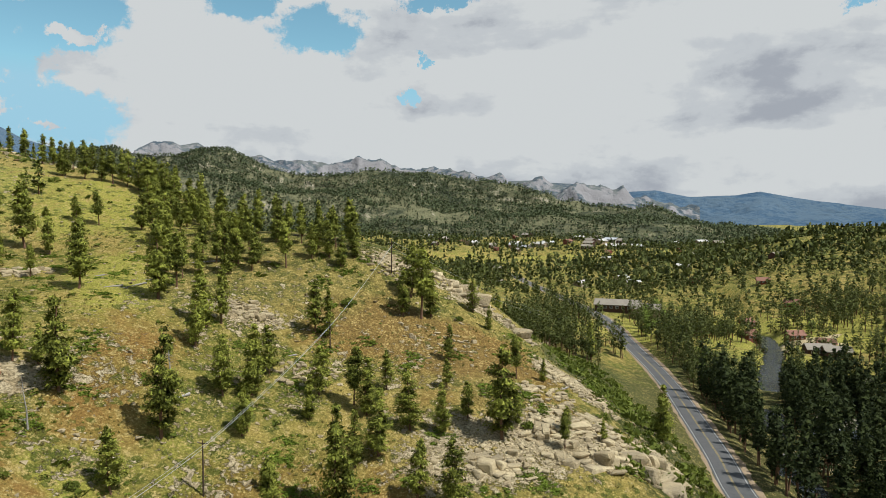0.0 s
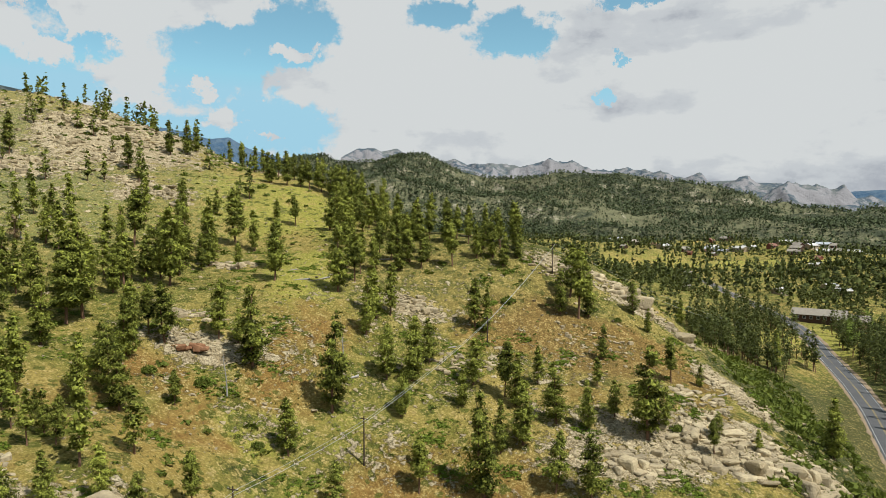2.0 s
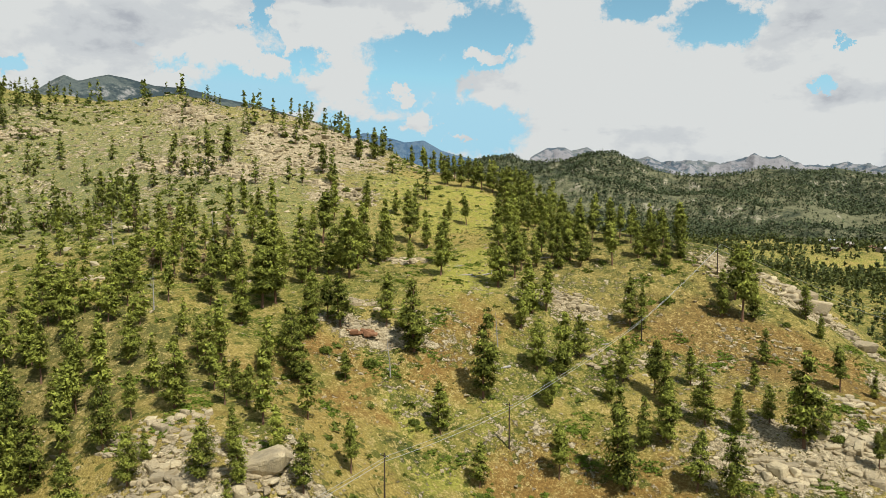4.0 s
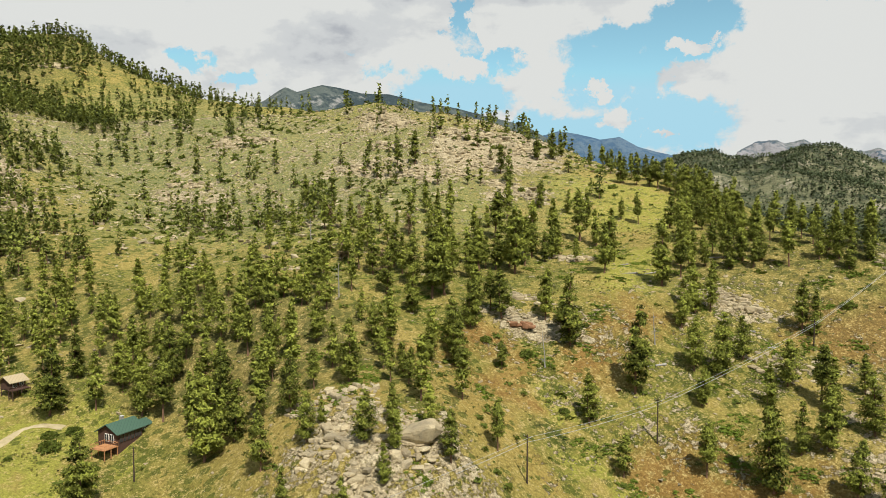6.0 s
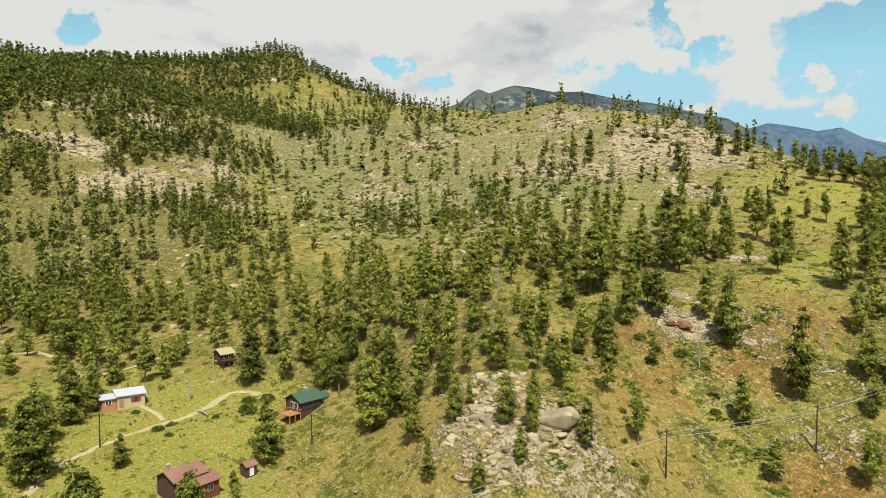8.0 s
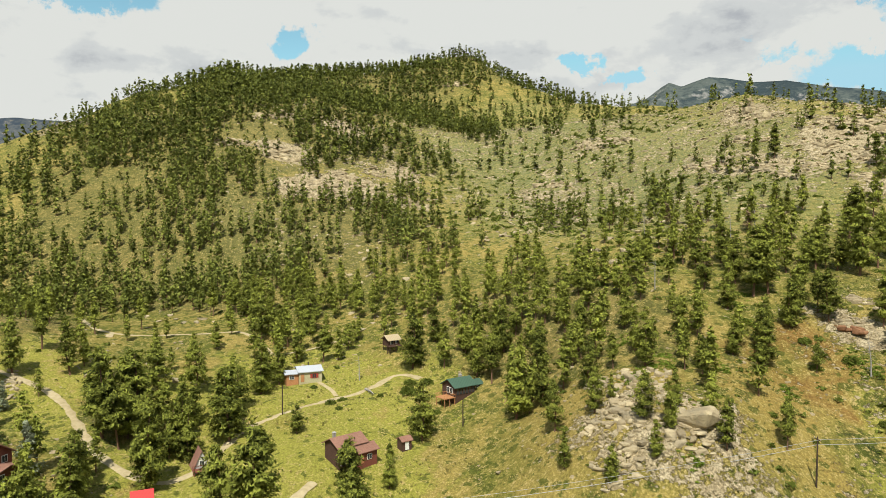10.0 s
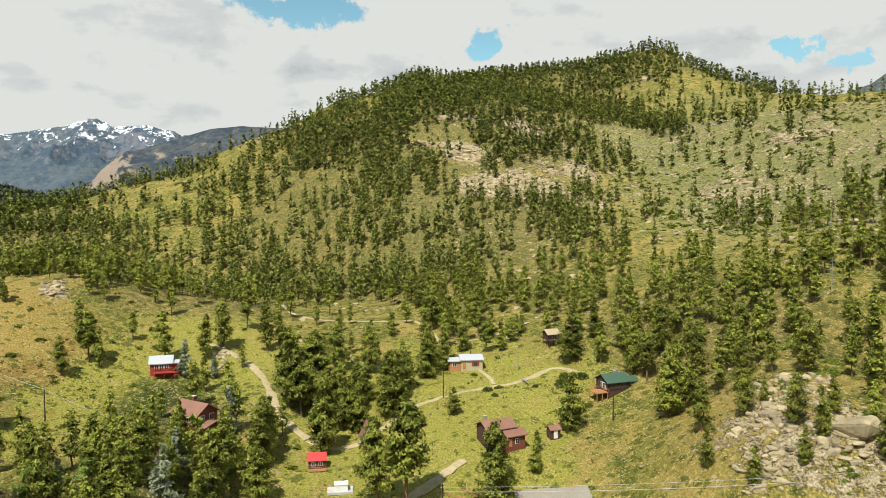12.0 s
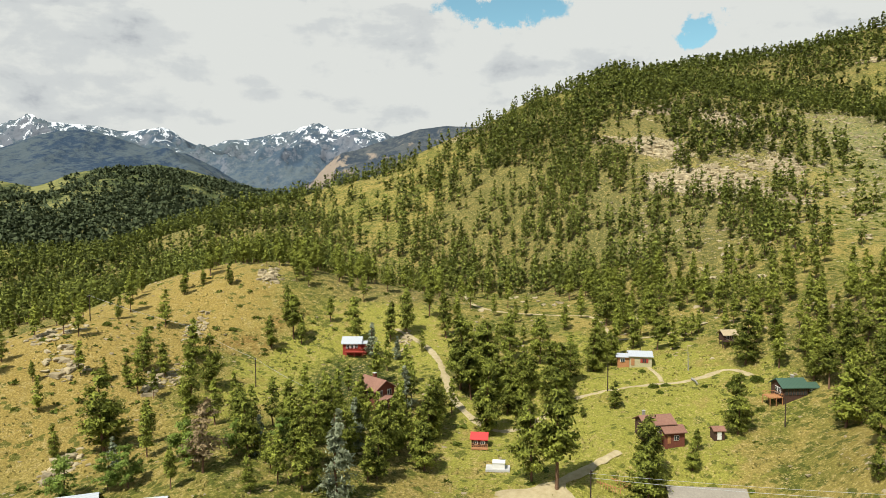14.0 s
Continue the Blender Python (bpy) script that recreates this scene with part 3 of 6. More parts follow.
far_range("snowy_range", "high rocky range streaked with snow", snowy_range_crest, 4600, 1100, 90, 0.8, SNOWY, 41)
tan_ridge_crest = [(98, 380), (103, 415), (106.9, 421), (109.1, 405), (111.4, 366), (113.7, 326), (115.9, 261), (117.3, 171), (119.5, 110)]
# grass and tree colours are blued to paint in the haze
TAN = material("tan_ridge_slopes", range_look((0.115, 0.125, 0.13), (0.055, 0.072, 0.095), (0.36, 0.29, 0.23), 0.12), 1.0, 0.0)
far_range("tan_ridge", "rocky tan ridge with scattered forest below the snowy range", tan_ridge_crest, 3000, 1100, 40, 0.45, TAN, 55)
middle_range_crest = [(115, 100), (117.3, 150), (121.3, 144), (123.0, 181), (125.0, 254), (127.1, 313), (129.9, 327), (132.1, 374), (134.0, 397), (135.8, 388), (137.2, 361), (139.2, 307), (143, 260)]
far_range("middle_range", "forested foothills with tan slopes, blue haze in their colour", middle_range_crest, 3300, 1300, 40, 0.35, FOOT, 51)
rocky_summit_crest = [(35.5, 250), (37.5, 345), (39.3, 395), (42.0, 427), (44.7, 459), (47.4, 482), (50.1, 512), (52.3, 513), (54.1, 531), (55.4, 538), (56.5, 524), (57.3, 511), (58.2, 529), (58.8, 514), (59.9, 476), (62.1, 439), (65, 400), (69, 360)]
far_range("rocky_summit", "dark forested mountain with grey rocky top", rocky_summit_crest, 2600, 1100, 120, 0.6, DARK, 61)
wooded_hill_crest = [(-24, 28), (-19.6, 51), (-15.6, 69), (-11.3, 94), (-6.9, 128), (-2.4, 171), (1.6, 205), (5.2, 196), (8.8, 187), (12.3, 194), (14.0, 210), (15.2, 234), (16.1, 250), (17.3, 262), (19.5, 263), (20.5, 245), (22.4, 235), (24.0, 234), (24.9, 259), (27.3, 256), (29.6, 221), (34, 170)]
_, wooded_hill_shape = far_range("wooded_hill", "wooded hill with rocky knobs above the town", wooded_hill_crest, 2200, 900, 22, 0.36, WOODED, 71)
dark_hill_crest = [(112, 40), (115.8, 57), (117.8, 80), (121.2, 103), (123.8, 126), (127.1, 152), (129.6, 164), (132.7, 155), (135.4, 143), (136.8, 126), (137.9, 116), (140.0, 127), (144, 110)]
_, dark_hill_shape = far_range("dark_hill", "dark pine-covered hill across the valley", dark_hill_crest, 1500, 700, 30, 0.25, DARKWOOD, 81)

# ---- trees ----
rng = np.random.default_rng(7)


def tagged_mesh(name, me, label="", category="", kind="", parent=None):
    ob = new(name, me)
    if parent is not None:
        ob.parent = parent
    return tagged(ob, label, category, kind=kind)


def soup(tris):
    """Points and faces of loose triangles, from an array (n, 3, 3)."""
    return tris.reshape(-1, 3), np.arange(len(tris) * 3).reshape(-1, 3)


def crown(rng, tall, wide, leaves, size, bare=0.2, taper=0.75, boughs=34, droop=0.0, fat=1.0):
    """Loose sprays of needles, clumped along boughs round an unseen stem: an array of triangles."""
    up = bare + (1 - bare) * np.sort(rng.random(boughs)) ** 1.1
    part_up = (up - bare) / (1 - bare)
    reach = wide * (1 - part_up) ** taper * (0.45 + 0.55 * np.minimum(1, part_up / 0.2)) * rng.uniform(0.5, 1.3, boughs) + 0.05 * wide
    turn = rng.uniform(0, 2 * math.pi, boughs) + up * 9
    lift = rng.uniform(-0.1, 0.35, boughs) - droop
    b = rng.choice(boughs, leaves, p=(reach + 0.25 * wide) / (reach + 0.25 * wide).sum())
    s = rng.choice([0.3, 0.6, 0.85, 1.0], leaves, p=[0.16, 0.26, 0.32, 0.26]) + rng.normal(0, 0.1, leaves)
    way = np.stack([np.cos(turn[b]), np.sin(turn[b]), lift[b]], -1)
    at = way * (reach[b] * s)[:, None]
    at[:, 2] += up[b] * tall
    at += rng.normal(0, 1, (leaves, 3)) * np.array([0.022, 0.022, 0.014]) * tall * (0.6 + reach[b] / wide)[:, None]
    at[:, 2] = np.clip(at[:, 2], bare * tall * 0.6, tall * 1.03)
    face = way * np.array([0.7, 0.7, 0]) + np.array([0, 0, 0.7]) + rng.normal(0, 0.45, (leaves, 3))
    face /= np.linalg.norm(face, axis=1)[:, None]
    out = way * 0.8 + rng.normal(0, 0.6, (leaves, 3))
    out -= face * (out * face).sum(1)[:, None]
    out /= np.linalg.norm(out, axis=1)[:, None] + 1e-6
    length = size * rng.uniform(0.7, 1.4, leaves)[:, None]
    tip = at + out * length
    side = np.cross(face, out) * length * rng.uniform(0.26, 0.46, leaves)[:, None] * fat
    back = at - out * length * 0.3
    return np.stack([back + side, back - side, tip], 1)


def crown_normals(tris, tall, wide, rng):
    """Foliage is lit as one soft mass: normals lean outwards and up from the stem."""
    p = tris.reshape(-1, 3)
    n = np.stack([p[:, 0] / wide, p[:, 1] / wide, 0.35 + 0.9 * (p[:, 2] / tall - 0.45)], -1)
    n = n + np.repeat(rng.normal(0, 0.5, (len(tris), 3)), 3, 0)
    return n / (np.linalg.norm(n, axis=1)[:, None] + 1e-6)


def stem(rng, tall, thick, sides=6, stubs=0, bare=0.2):
    """A tapered trunk with a few thin limbs, as triangles."""
    rings = np.array([0, 0.05, 0.35, 0.7, 0.97])
    wide = thick * np.array([1.35, 1.0, 0.75, 0.45, 0.08])
    lean = np.cumsum(rng.normal(0, 0.012 * tall, (5, 2)), 0) * np.array([[0], [0.2], [1], [1], [1]])
    a = np.arange(sides) * 2 * math.pi / sides
    ring = np.stack([np.stack([lean[k, 0] + np.cos(a) * wide[k], lean[k, 1] + np.sin(a) * wide[k], np.full(sides, rings[k] * tall - (0.4 if k == 0 else 0))], -1) for k in range(5)])
    tris = []
    for k in range(4):
        for i in range(sides):
            p, q, r, s = ring[k, i], ring[k, (i + 1) % sides], ring[k + 1, (i + 1) % sides], ring[k + 1, i]
            tris += [(p, q, r), (p, r, s)]
    for _ in range(stubs):
        h, t, l = rng.uniform(bare * 0.7, 0.8) * tall, rng.uniform(0, 6.28), rng.uniform(0.08, 0.2) * tall
        root, end = np.array([0, 0, h]), np.array([math.cos(t) * l, math.sin(t) * l, h + l * rng.uniform(0, 0.3)])
        w = thick * 0.16
        for off in ((0, 0, w), (-math.sin(t) * w, math.cos(t) * w, -w * 0.5)):
            tris.append((root + off, root - off, end))
    return np.array(tris)


def pine(kind, rng, leaves, size, needles, label, wide=0.23, bare=0.18, taper=0.7, boughs=36, droop=0.0):
    """One conifer ten metres tall: an empty at its foot that carries trunk and crown."""
    top = tagged(new(kind, None), label, "tree", group="conifers on the slope")
    t = sheet("trunk", *soup(stem(rng, 10, 0.17, 6, 10, bare)), [BARK], smooth=False)
    tris = crown(rng, 10, 10 * wide, leaves, size, bare, taper, boughs, droop)
    c = sheet("crown", *soup(tris), [needles], normals=crown_normals(tris, 10, 10 * wide, rng))
    tagged_mesh("trunk", t, parent=top)
    tagged_mesh("crown", c, parent=top)
    return top


SLOPE_PINES_A = [
    (-145.4, 38.8, 12), (-135.4, 44.4, 11.9), (-131.6, 98.4, 12.5), (-125.5, 53.2, 14.5), (-121.3, 44.1, 12.5), (-116, 46.5, 13.6), (-106.1, 55.4, 13.3), (-105.6, 65.6, 13.6),
    (-104, 77, 13.2), (-95.3, 45.7, 16.5), (-94.1, 51.2, 12.3), (-87.8, 65.6, 8.3), (-82.6, 70.4, 12.5), (-77.8, 80.8, 7),
]
SLOPE_PINES_B = [
    (-77.3, 47.3, 10.6), (-74.7, 58.4, 4.9), (-73.5, 78.5, 7.3), (-70.6, 54.8, 6.7), (-64.5, 60.6, 5.1), (-64, 42.3, 8.5), (-63.7, 66.5, 7.5), (-59.6, 72.5, 9.8),
    (-57.3, 62, 12.2), (-54.5, 72, 3.7), (-53.6, 82.8, 9.8), (-52.3, 110.5, 10.6), (-49, 66.1, 9.8), (-40.5, 104.6, 8.6), (-30.1, 119.2, 6.2), (-28.4, 114.3, 10.6),
    (-243.6, 166.8, 13.7), (-37.1, 129.8, 8.7),
]
SPUR_TOP_PINES_B = [
    (23.2, 165.3, 5.3), (23.9, 138.1, 7.2), (24.9, 143.2, 5.5), (32.8, 143.5, 4.7), (33.3, 437.9, 17), (51.2, 164.2, 13.2), (58.1, 152.2, 3.7), (65.1, 312.8, 17),
]
CABIN_PINES = [
    (-227, -2.2, 9.1), (-219.7, 2.8, 11.8), (-211.8, -15.9, 13), (-181.9, -10.6, 14.9), (-180.7, 4.8, 13.5), (-179.6, -4.5, 11.2), (-174.9, -24.1, 8.7), (-158.4, 14.8, 7.8),
    (-151.8, 6.9, 10.8), (-145.8, -9.4, 11), (-141.1, -36.6, 13.9), (-140, -5.8, 10.3), (-135.4, 29.9, 14.5), (-135.3, -10.4, 12.5), (-126.3, -16, 11), (-125.3, -42.2, 16.4),
    (-125.2, -28.2, 11.2), (-123, -21, 8.6), (-116.4, -34.5, 12.4), (-111.1, -17.5, 17), (-106.1, -2.7, 6.9), (-102.8, -10, 3), (-102, 25.2, 10.1), (-92.5, -30.7, 16.8),
    (-91, 16, 4.9), (-86.1, -44.1, 14.6), (-84.9, 14.8, 7.4), (-74.2, -16.4, 15.7), (-71.5, 5.7, 13.4), (-67.4, -12.2, 17),
]
KNOLL_PINES_A = [
    (-167.5, -70.8, 16.1), (-152.3, -59.9, 15), (-150.6, -73.2, 15.1), (-145.2, -98.6, 8.8), (-144.1, -76.7, 12.9), (-144, -136.5, 8.3), (-141.3, -145.6, 6.9), (-138.7, -86.4, 14.6),
    (-137.3, -109.7, 11.6), (-137.1, -49.9, 13.9), (-133.1, -164.3, 7.6), (-132.9, -147.1, 8.3), (-130.5, -100.3, 14.4), (-120.3, -106.3, 10.1), (-106.3, -151, 7.4), (-102.7, -72.7, 7.2),
    (-92.3, -64.2, 8.6), (-86.7, -106, 13.4),
]
KNOLL_PINES_B = [
    (-85.2, -117.8, 9.3), (-84.9, -102.2, 16.4), (-83.9, -123, 11.6), (-77.5, -77, 6.2), (-76.9, -122.6, 8), (-75, -127.9, 6.2), (-74.7, -48.3, 12.6), (-74.3, -102.4, 14.4),
    (-65.9, -141.4, 5.5), (-58, -112.5, 11.1), (-57, -99.9, 10.1), (-55.3, -107.2, 4.9), (-50.7, -59.6, 10.3), (-48.4, -117.1, 7.6), (-47.4, -82.8, 6.8), (-45.4, -52.9, 7.4),
    (-37.3, -61.9, 6.7), (-34.6, -76.6, 8),
]
RIDGE_PINES_A = [
    (-82.5, 92.2, 9.4), (-88.1, 104.5, 9.2), (-77.8, 97.1, 12.3), (-104.8, 114.3, 18.2), (-104.5, 118.7, 19), (-91, 116.1, 13.1), (-86.1, 121.1, 12.6), (-78.4, 128.9, 12.8),
    (-68.4, 125.7, 17), (-74.4, 130, 7.7), (-73.5, 106.6, 6.9), (-49.6, 124, 19), (-52.4, 149.9, 12.2), (-52.9, 157.8, 14.5), (-50.2, 160.9, 12.8), (-43.2, 138.6, 11.9),
    (-38.3, 141.3, 14.1), (-36.6, 148.9, 10.1),
]
RIDGE_PINES_B = [
    (-36.5, 130.9, 7.7), (-133.8, 171.6, 17.9), (-114.9, 142.5, 14.5), (-116.2, 153.2, 8.3), (-109.2, 150.8, 15.4), (-113.2, 166.6, 17.3), (-107.2, 165.8, 9.9), (-111.7, 178.6, 13.5),
    (-109, 171.9, 19), (-125, 215.6, 10.6), (-99.1, 171, 8.5), (-106.7, 193.6, 12.6), (-83.2, 162.6, 14.5), (-111.9, 217.3, 7.8), (-104.3, 216.8, 11.1), (-89.8, 212.6, 13.1),
    (-182, 229.9, 13.4), (-184, 270.2, 14.9), (-185.6, 279.8, 13), (-185, 259.7, 14.6), (-174, 299.6, 12.1), (-132.8, 252.4, 11), (-123.6, 261.7, 10.2), (-151.8, 220.6, 5.7),
    (-90.4, 222.2, 13.6), (-102.8, 246.2, 13.1),
]
STAND_PINES = [
    (-179.2, 155.8, 8.8), (-234.5, 213.3, 11.4), (-228.3, 219.1, 16.1), (-266.1, 221, 7.2), (-166.7, 175.1, 10.4), (-169.2, 157, 5.7), (-129.7, 122.2, 12.8), (-113.9, 115.6, 14),
    (-94.5, 86.2, 9), (-112.2, 104.7, 12.4), (-101.5, 104.4, 11.9), (-113.8, 123.4, 11), (-114.9, 132.7, 12.5), (-88.4, 112, 13.6), (-83.1, 100.5, 11.8), (-109, 144.3, 13.9),
    (-102.8, 145.7, 19), (-108.3, 157.1, 15.7), (-150.4, 192.7, 9), (-136.2, 195.7, 10.2), (-144.9, 210.6, 10.8), (-117.8, 184.6, 13.5), (-133.4, 213.3, 9.1), (-90.8, 176.8, 16),
    (-84.7, 86.3, 4.3), (-109.8, 137.9, 13.7), (-108.9, 133.1, 11.2), (-126.4, 111.7, 13.3), (-145.3, 181, 8.6), (-90.6, 121.7, 11.1),
]
CREST_PINES_A = [
    (-86.6, 229.2, 12.9), (-49.3, 213.2, 11.3), (-56.2, 215.4, 12.6), (-53, 195.3, 12.7), (-26.1, 204.8, 12.3), (-40.4, 204, 9.2), (-55.7, 183.6, 11.9), (-49.5, 191, 9.4),
    (-64.7, 192.3, 10.6), (-35.9, 195.6, 10.2), (-31.6, 197.5, 12.4), (-65.4, 178.9, 11.1), (-30.6, 204, 11.8), (-41.8, 189.9, 12.9), (-36.6, 211.1, 10.9), (-88.9, 234.8, 10.2),
    (-32.2, 208.8, 10.6), (-24.7, 199.8, 10.2), (-35.4, 201, 9.3), (-58.2, 204.3, 13.4), (-59.1, 199.7, 9.7),
]
CREST_PINES_B = [
    (-52.9, 204.9, 10.4), (-47.6, 204.3, 12.1), (-41.4, 211, 10), (-79.7, 222.2, 10.8), (-28, 194, 9.9), (-74.7, 194.9, 10.1), (-60.4, 189.5, 10.7), (-54.4, 189.4, 11.5),
    (-78.4, 200, 13.2), (-59.4, 210.3, 11), (-50.1, 186.5, 10.1), (-72.1, 217.6, 10.2), (-85.6, 253.2, 13.9), (-27.7, 210.6, 13.6), (-70.8, 182.2, 11.2), (-76.7, 231.9, 12.3),
    (-66.7, 214.2, 12.6), (-64.6, 172.6, 13.7), (-63.9, 204.5, 10.5), (-57.6, 194.9, 12.3), (-92.8, 237.5, 13.2),
]
CREST_PINES_C = [
    (-62.4, 183.3, 9.5), (-68.1, 186.6, 9.5), (-78.6, 214.1, 9.5), (-71.7, 229.4, 9.7), (-93.2, 233, 10.6), (-97.1, 253.1, 12.2), (-90.7, 242.7, 11.3), (-83.6, 214.2, 11.3),
    (-69.6, 207.8, 9.7), (-97.5, 245.3, 10.6), (-73.6, 222.4, 9.7), (-106.9, 266.3, 10.7), (-82.9, 239.3, 9.5), (-85.4, 223.2, 10.2), (-80.5, 204.6, 12.9), (-64.8, 209.5, 12.8),
    (-91.7, 228.2, 12.1), (-45.1, 208.1, 10.5), (-81.3, 232.4, 9.9),
]
RIDGE_LINE_PINES = [
    (-208.7, 356.4, 9), (-150.8, 270.2, 11), (-133.5, 251.4, 12.4), (-124.2, 248.5, 13.2), (-118.1, 248.1, 10.9), (-114.5, 248.7, 11.9), (-110.1, 249.7, 12.9), (-106, 249.3, 10.7),
    (-101.2, 247, 12.7), (-99.6, 253, 11.8), (-93.2, 249.1, 12.6), (-207, 363.3, 8), (-136.3, 264.5, 10.6), (-127.8, 262.1, 10.4), (-114.9, 256.2, 11.1), (-90.4, 236.3, 13),
    (-81.6, 229.9, 13.5), (-169.6, 282.1, 10.4), (-153.7, 283.4, 10.2), (-77.1, 227.2, 13.3),
]
SPUR_FACE_PINES = [
    (-114.6, 195.7, 18), (-65.8, 164.2, 18), (-5.6, 181.9, 19), (-10.1, 180.6, 12.1), (-3.2, 184.2, 13.1), (-8.7, 190.3, 14.3), (-30.1, 167.5, 12.3), (-27.1, 167.1, 10.8),
    (1.1, 166.9, 8.5), (0.8, 153.9, 6.3), (11.6, 139, 18.3), (16.9, 163.3, 10.4), (-12.1, 152.5, 8.6), (-18.3, 144.8, 12.7), (-15.3, 141.9, 11.2), (-25.8, 146.7, 10.4),
    (-6.5, 138.4, 12.2), (-12.1, 130.4, 12.9), (-0.3, 138.9, 9.7), (-17, 117.5, 18.7), (1.8, 120.8, 11.5), (-4.7, 121.2, 11.1), (-26.2, 138.4, 8.7), (14.9, 143.6, 6.2),
    (4.9, 143.8, 7.5), (-15.9, 127.4, 10.4), (8.2, 193.8, 8.9), (11.9, 186.3, 6.2),
]
SPRUCES = [(-131.8, -77.8, 10.9), (-133.8, -70.5, 7.4), (-52.7, -69.6, 8), (-100, -55.3, 11.5), (-44.6, -48.3, 16.9), (-67.7, -55.1, 11.4), (-44.6, -98.3, 6.9)]
PINES = SLOPE_PINES_A + SLOPE_PINES_B + SPUR_TOP_PINES_B + CABIN_PINES + KNOLL_PINES_A + KNOLL_PINES_B + RIDGE_PINES_A + RIDGE_PINES_B + STAND_PINES + CREST_PINES_A + CREST_PINES_B + CREST_PINES_C + RIDGE_LINE_PINES + SPUR_FACE_PINES
# stands of trees: x, y, half-length, half-width, heading, density
STANDS_A = [
    (-330, 0, 130, 70, 10, 1.0), (-250, -40, 60, 60, 0, 0.75), (-128, 66, 48, 24, 22, 1.0), (-138, 124, 44, 15, 30, 0.6), (-380, -50, 190, 105, 10, 1.1), (-470, 20, 120, 80, 0, 1.1), (-570, 30, 110, 90, 0, 1.3),
    # first three: packed extra dense to imitate a dark band of cloud shadow
    (-605, 112, 78, 26, 55, 3.0), (-482, -62, 66, 26, -62, 3.0), (-480, 150, 22, 16, 0, 2.0), (-380, -10, 70, 60, 0, 1.2), (-330, -50, 80, 50, 0, 0.9), (-740, 110, 120, 110, 0, 1.2), (-700, 60, 190, 150, 0, 0.9),
    (-800, 250, 90, 90, 0, 0.7), (-660, 290, 110, 60, 0, 0.4),
]
STANDS_B = [
    (-290, 190, 160, 110, 0, 0.14), (-235, 130, 60, 34, 20, 0.3), (-480, 190, 150, 100, 0, 0.22), (-520, -80, 90, 70, 0, 0.9), (-340, 340, 90, 60, 0, 0.12), (-340, -330, 270, 175, 45, 1.0), (-300, -190, 110, 45, 30, 1.0),
    (-185, -92, 60, 22, -40, 0.9), (-72, -58, 26, 16, 0, 0.9), (-132, -44, 20, 12, 0, 0.8), (-215, 40, 60, 40, 0, 0.55), (-200, -20, 35, 50, 0, 0.5),
]
STANDS = STANDS_A + STANDS_B
VALLEY_STANDS = [(-380, 980, 380, 380, 0, 0.85), (-560, -480, 300, 200, 40, 0.75), (122, 225, 48, 140, 0, 1.7), (130, 150, 50, 60, 0, 1.3), (50, 300, 24, 46, -10, 0.9), (20, 285, 40, 22, -20, 0.9), (280, 720, 330, 420, 0, 1.2),
                 (520, 620, 260, 420, 15, 1.5), (450, 1500, 750, 520, 0, 0.6), (-200, 760, 220, 300, 0, 0.7), (250, 180, 80, 160, 0, 0.9), (-900, -1000, 500, 300, 40, 0.6), (0, 450, 60, 120, 0, 0.6)]
FOREGROUND_PINES = [(-67, -70, 12), (-72, -64, 13), (-63, -62, 11), (-70, -56, 12), (-60, -54, 12), (-66, -48, 13), (-74, -48, 12), (-86, -44, 12), (-58, -46, 11), (-56, -76, 12), (-62, -80, 11), (-50, -70, 12), (-52, -58, 12), (-70, -40, 11), (-97, -46, 11), (-108, -30, 13), (-112, -36, 13), (-118, -40, 13), (-114, -28, 12), (-120, -32, 13), (-106, -26, 12), (-125, -38, 12), (-122, -26, 11)]
TALL_PINES = [(-65, 44, 8), (-73, 54, 9), (-63, 59, 9.5), (-58, 62, 9), (-55, 57, 7), (-59, 71, 8), (-52, 69, 9), (-56, 49, 7), (-86, 59, 11), (-68, -11.5, 21), (-70.5, -17, 17), (-95.7, -32.7, 17), (-117.4, -45.3, 20), (-121.6, -38.2, 19), (-113, -41, 17), (-140.9, -27, 14), (-120, -18.1, 13), (-78.4, 5.7, 15), (-100.9, 25, 14), (-90, -45.3, 14), (-86, -103.8, 14.5), (-52.6, -107.8, 18), (-129, -103.6, 15), (-96, -117, 12)]
PINES = [p for p in PINES if min(math.hypot(p[0] - q[0], p[1] - q[1]) for q in TALL_PINES) > 4.5]
PINES = PINES + [p for p in FOREGROUND_PINES if min(math.hypot(p[0] - q[0], p[1] - q[1]) for q in TALL_PINES) > 4] + TALL_PINES
OPEN_FLANK = (-415, -208, 85, 48, 30, 0.8)
OPEN_A = [
    (-105, 4, 48, 24, 0, 1.0), (-150, -20, 30, 16, 0, 0.7), (-100, 200, 14, 60, 25, 1.0), (-140, -85, 26, 12, -30, 1.0), (-85, 20, 20, 20, 0, 1.0), (150, 470, 60, 40, 0, 0.8), (240, 560, 46, 20, 0, 0.9),
    (220, 1050, 260, 70, 0, 0.95), (160, 350, 30, 26, 0, 0.8), (205, 400, 42, 22, 0, 0.9), (160, 440, 40, 20, 10, 0.8), (190, 350, 16, 10, 0, 0.8), (134, 238, 12, 10, 0, 0.9), (-40, 130, 40, 30, 0, 1.0),
    (-115, -125, 45, 38, 0, 0.9), (-362, 28, 30, 18, 75, 0.9),
]
OPEN_B = [
    (-410, 4, 24, 13, 50, 0.7), (-458, 43, 14, 12, 60, 0.8), (-214, 252, 44, 30, -10, 0.75), (-300, 250, 60, 40, 0, 0.5), (-207, -44, 48, 20, 30, 0.9), OPEN_FLANK,
]
OPEN = OPEN_A + OPEN_B
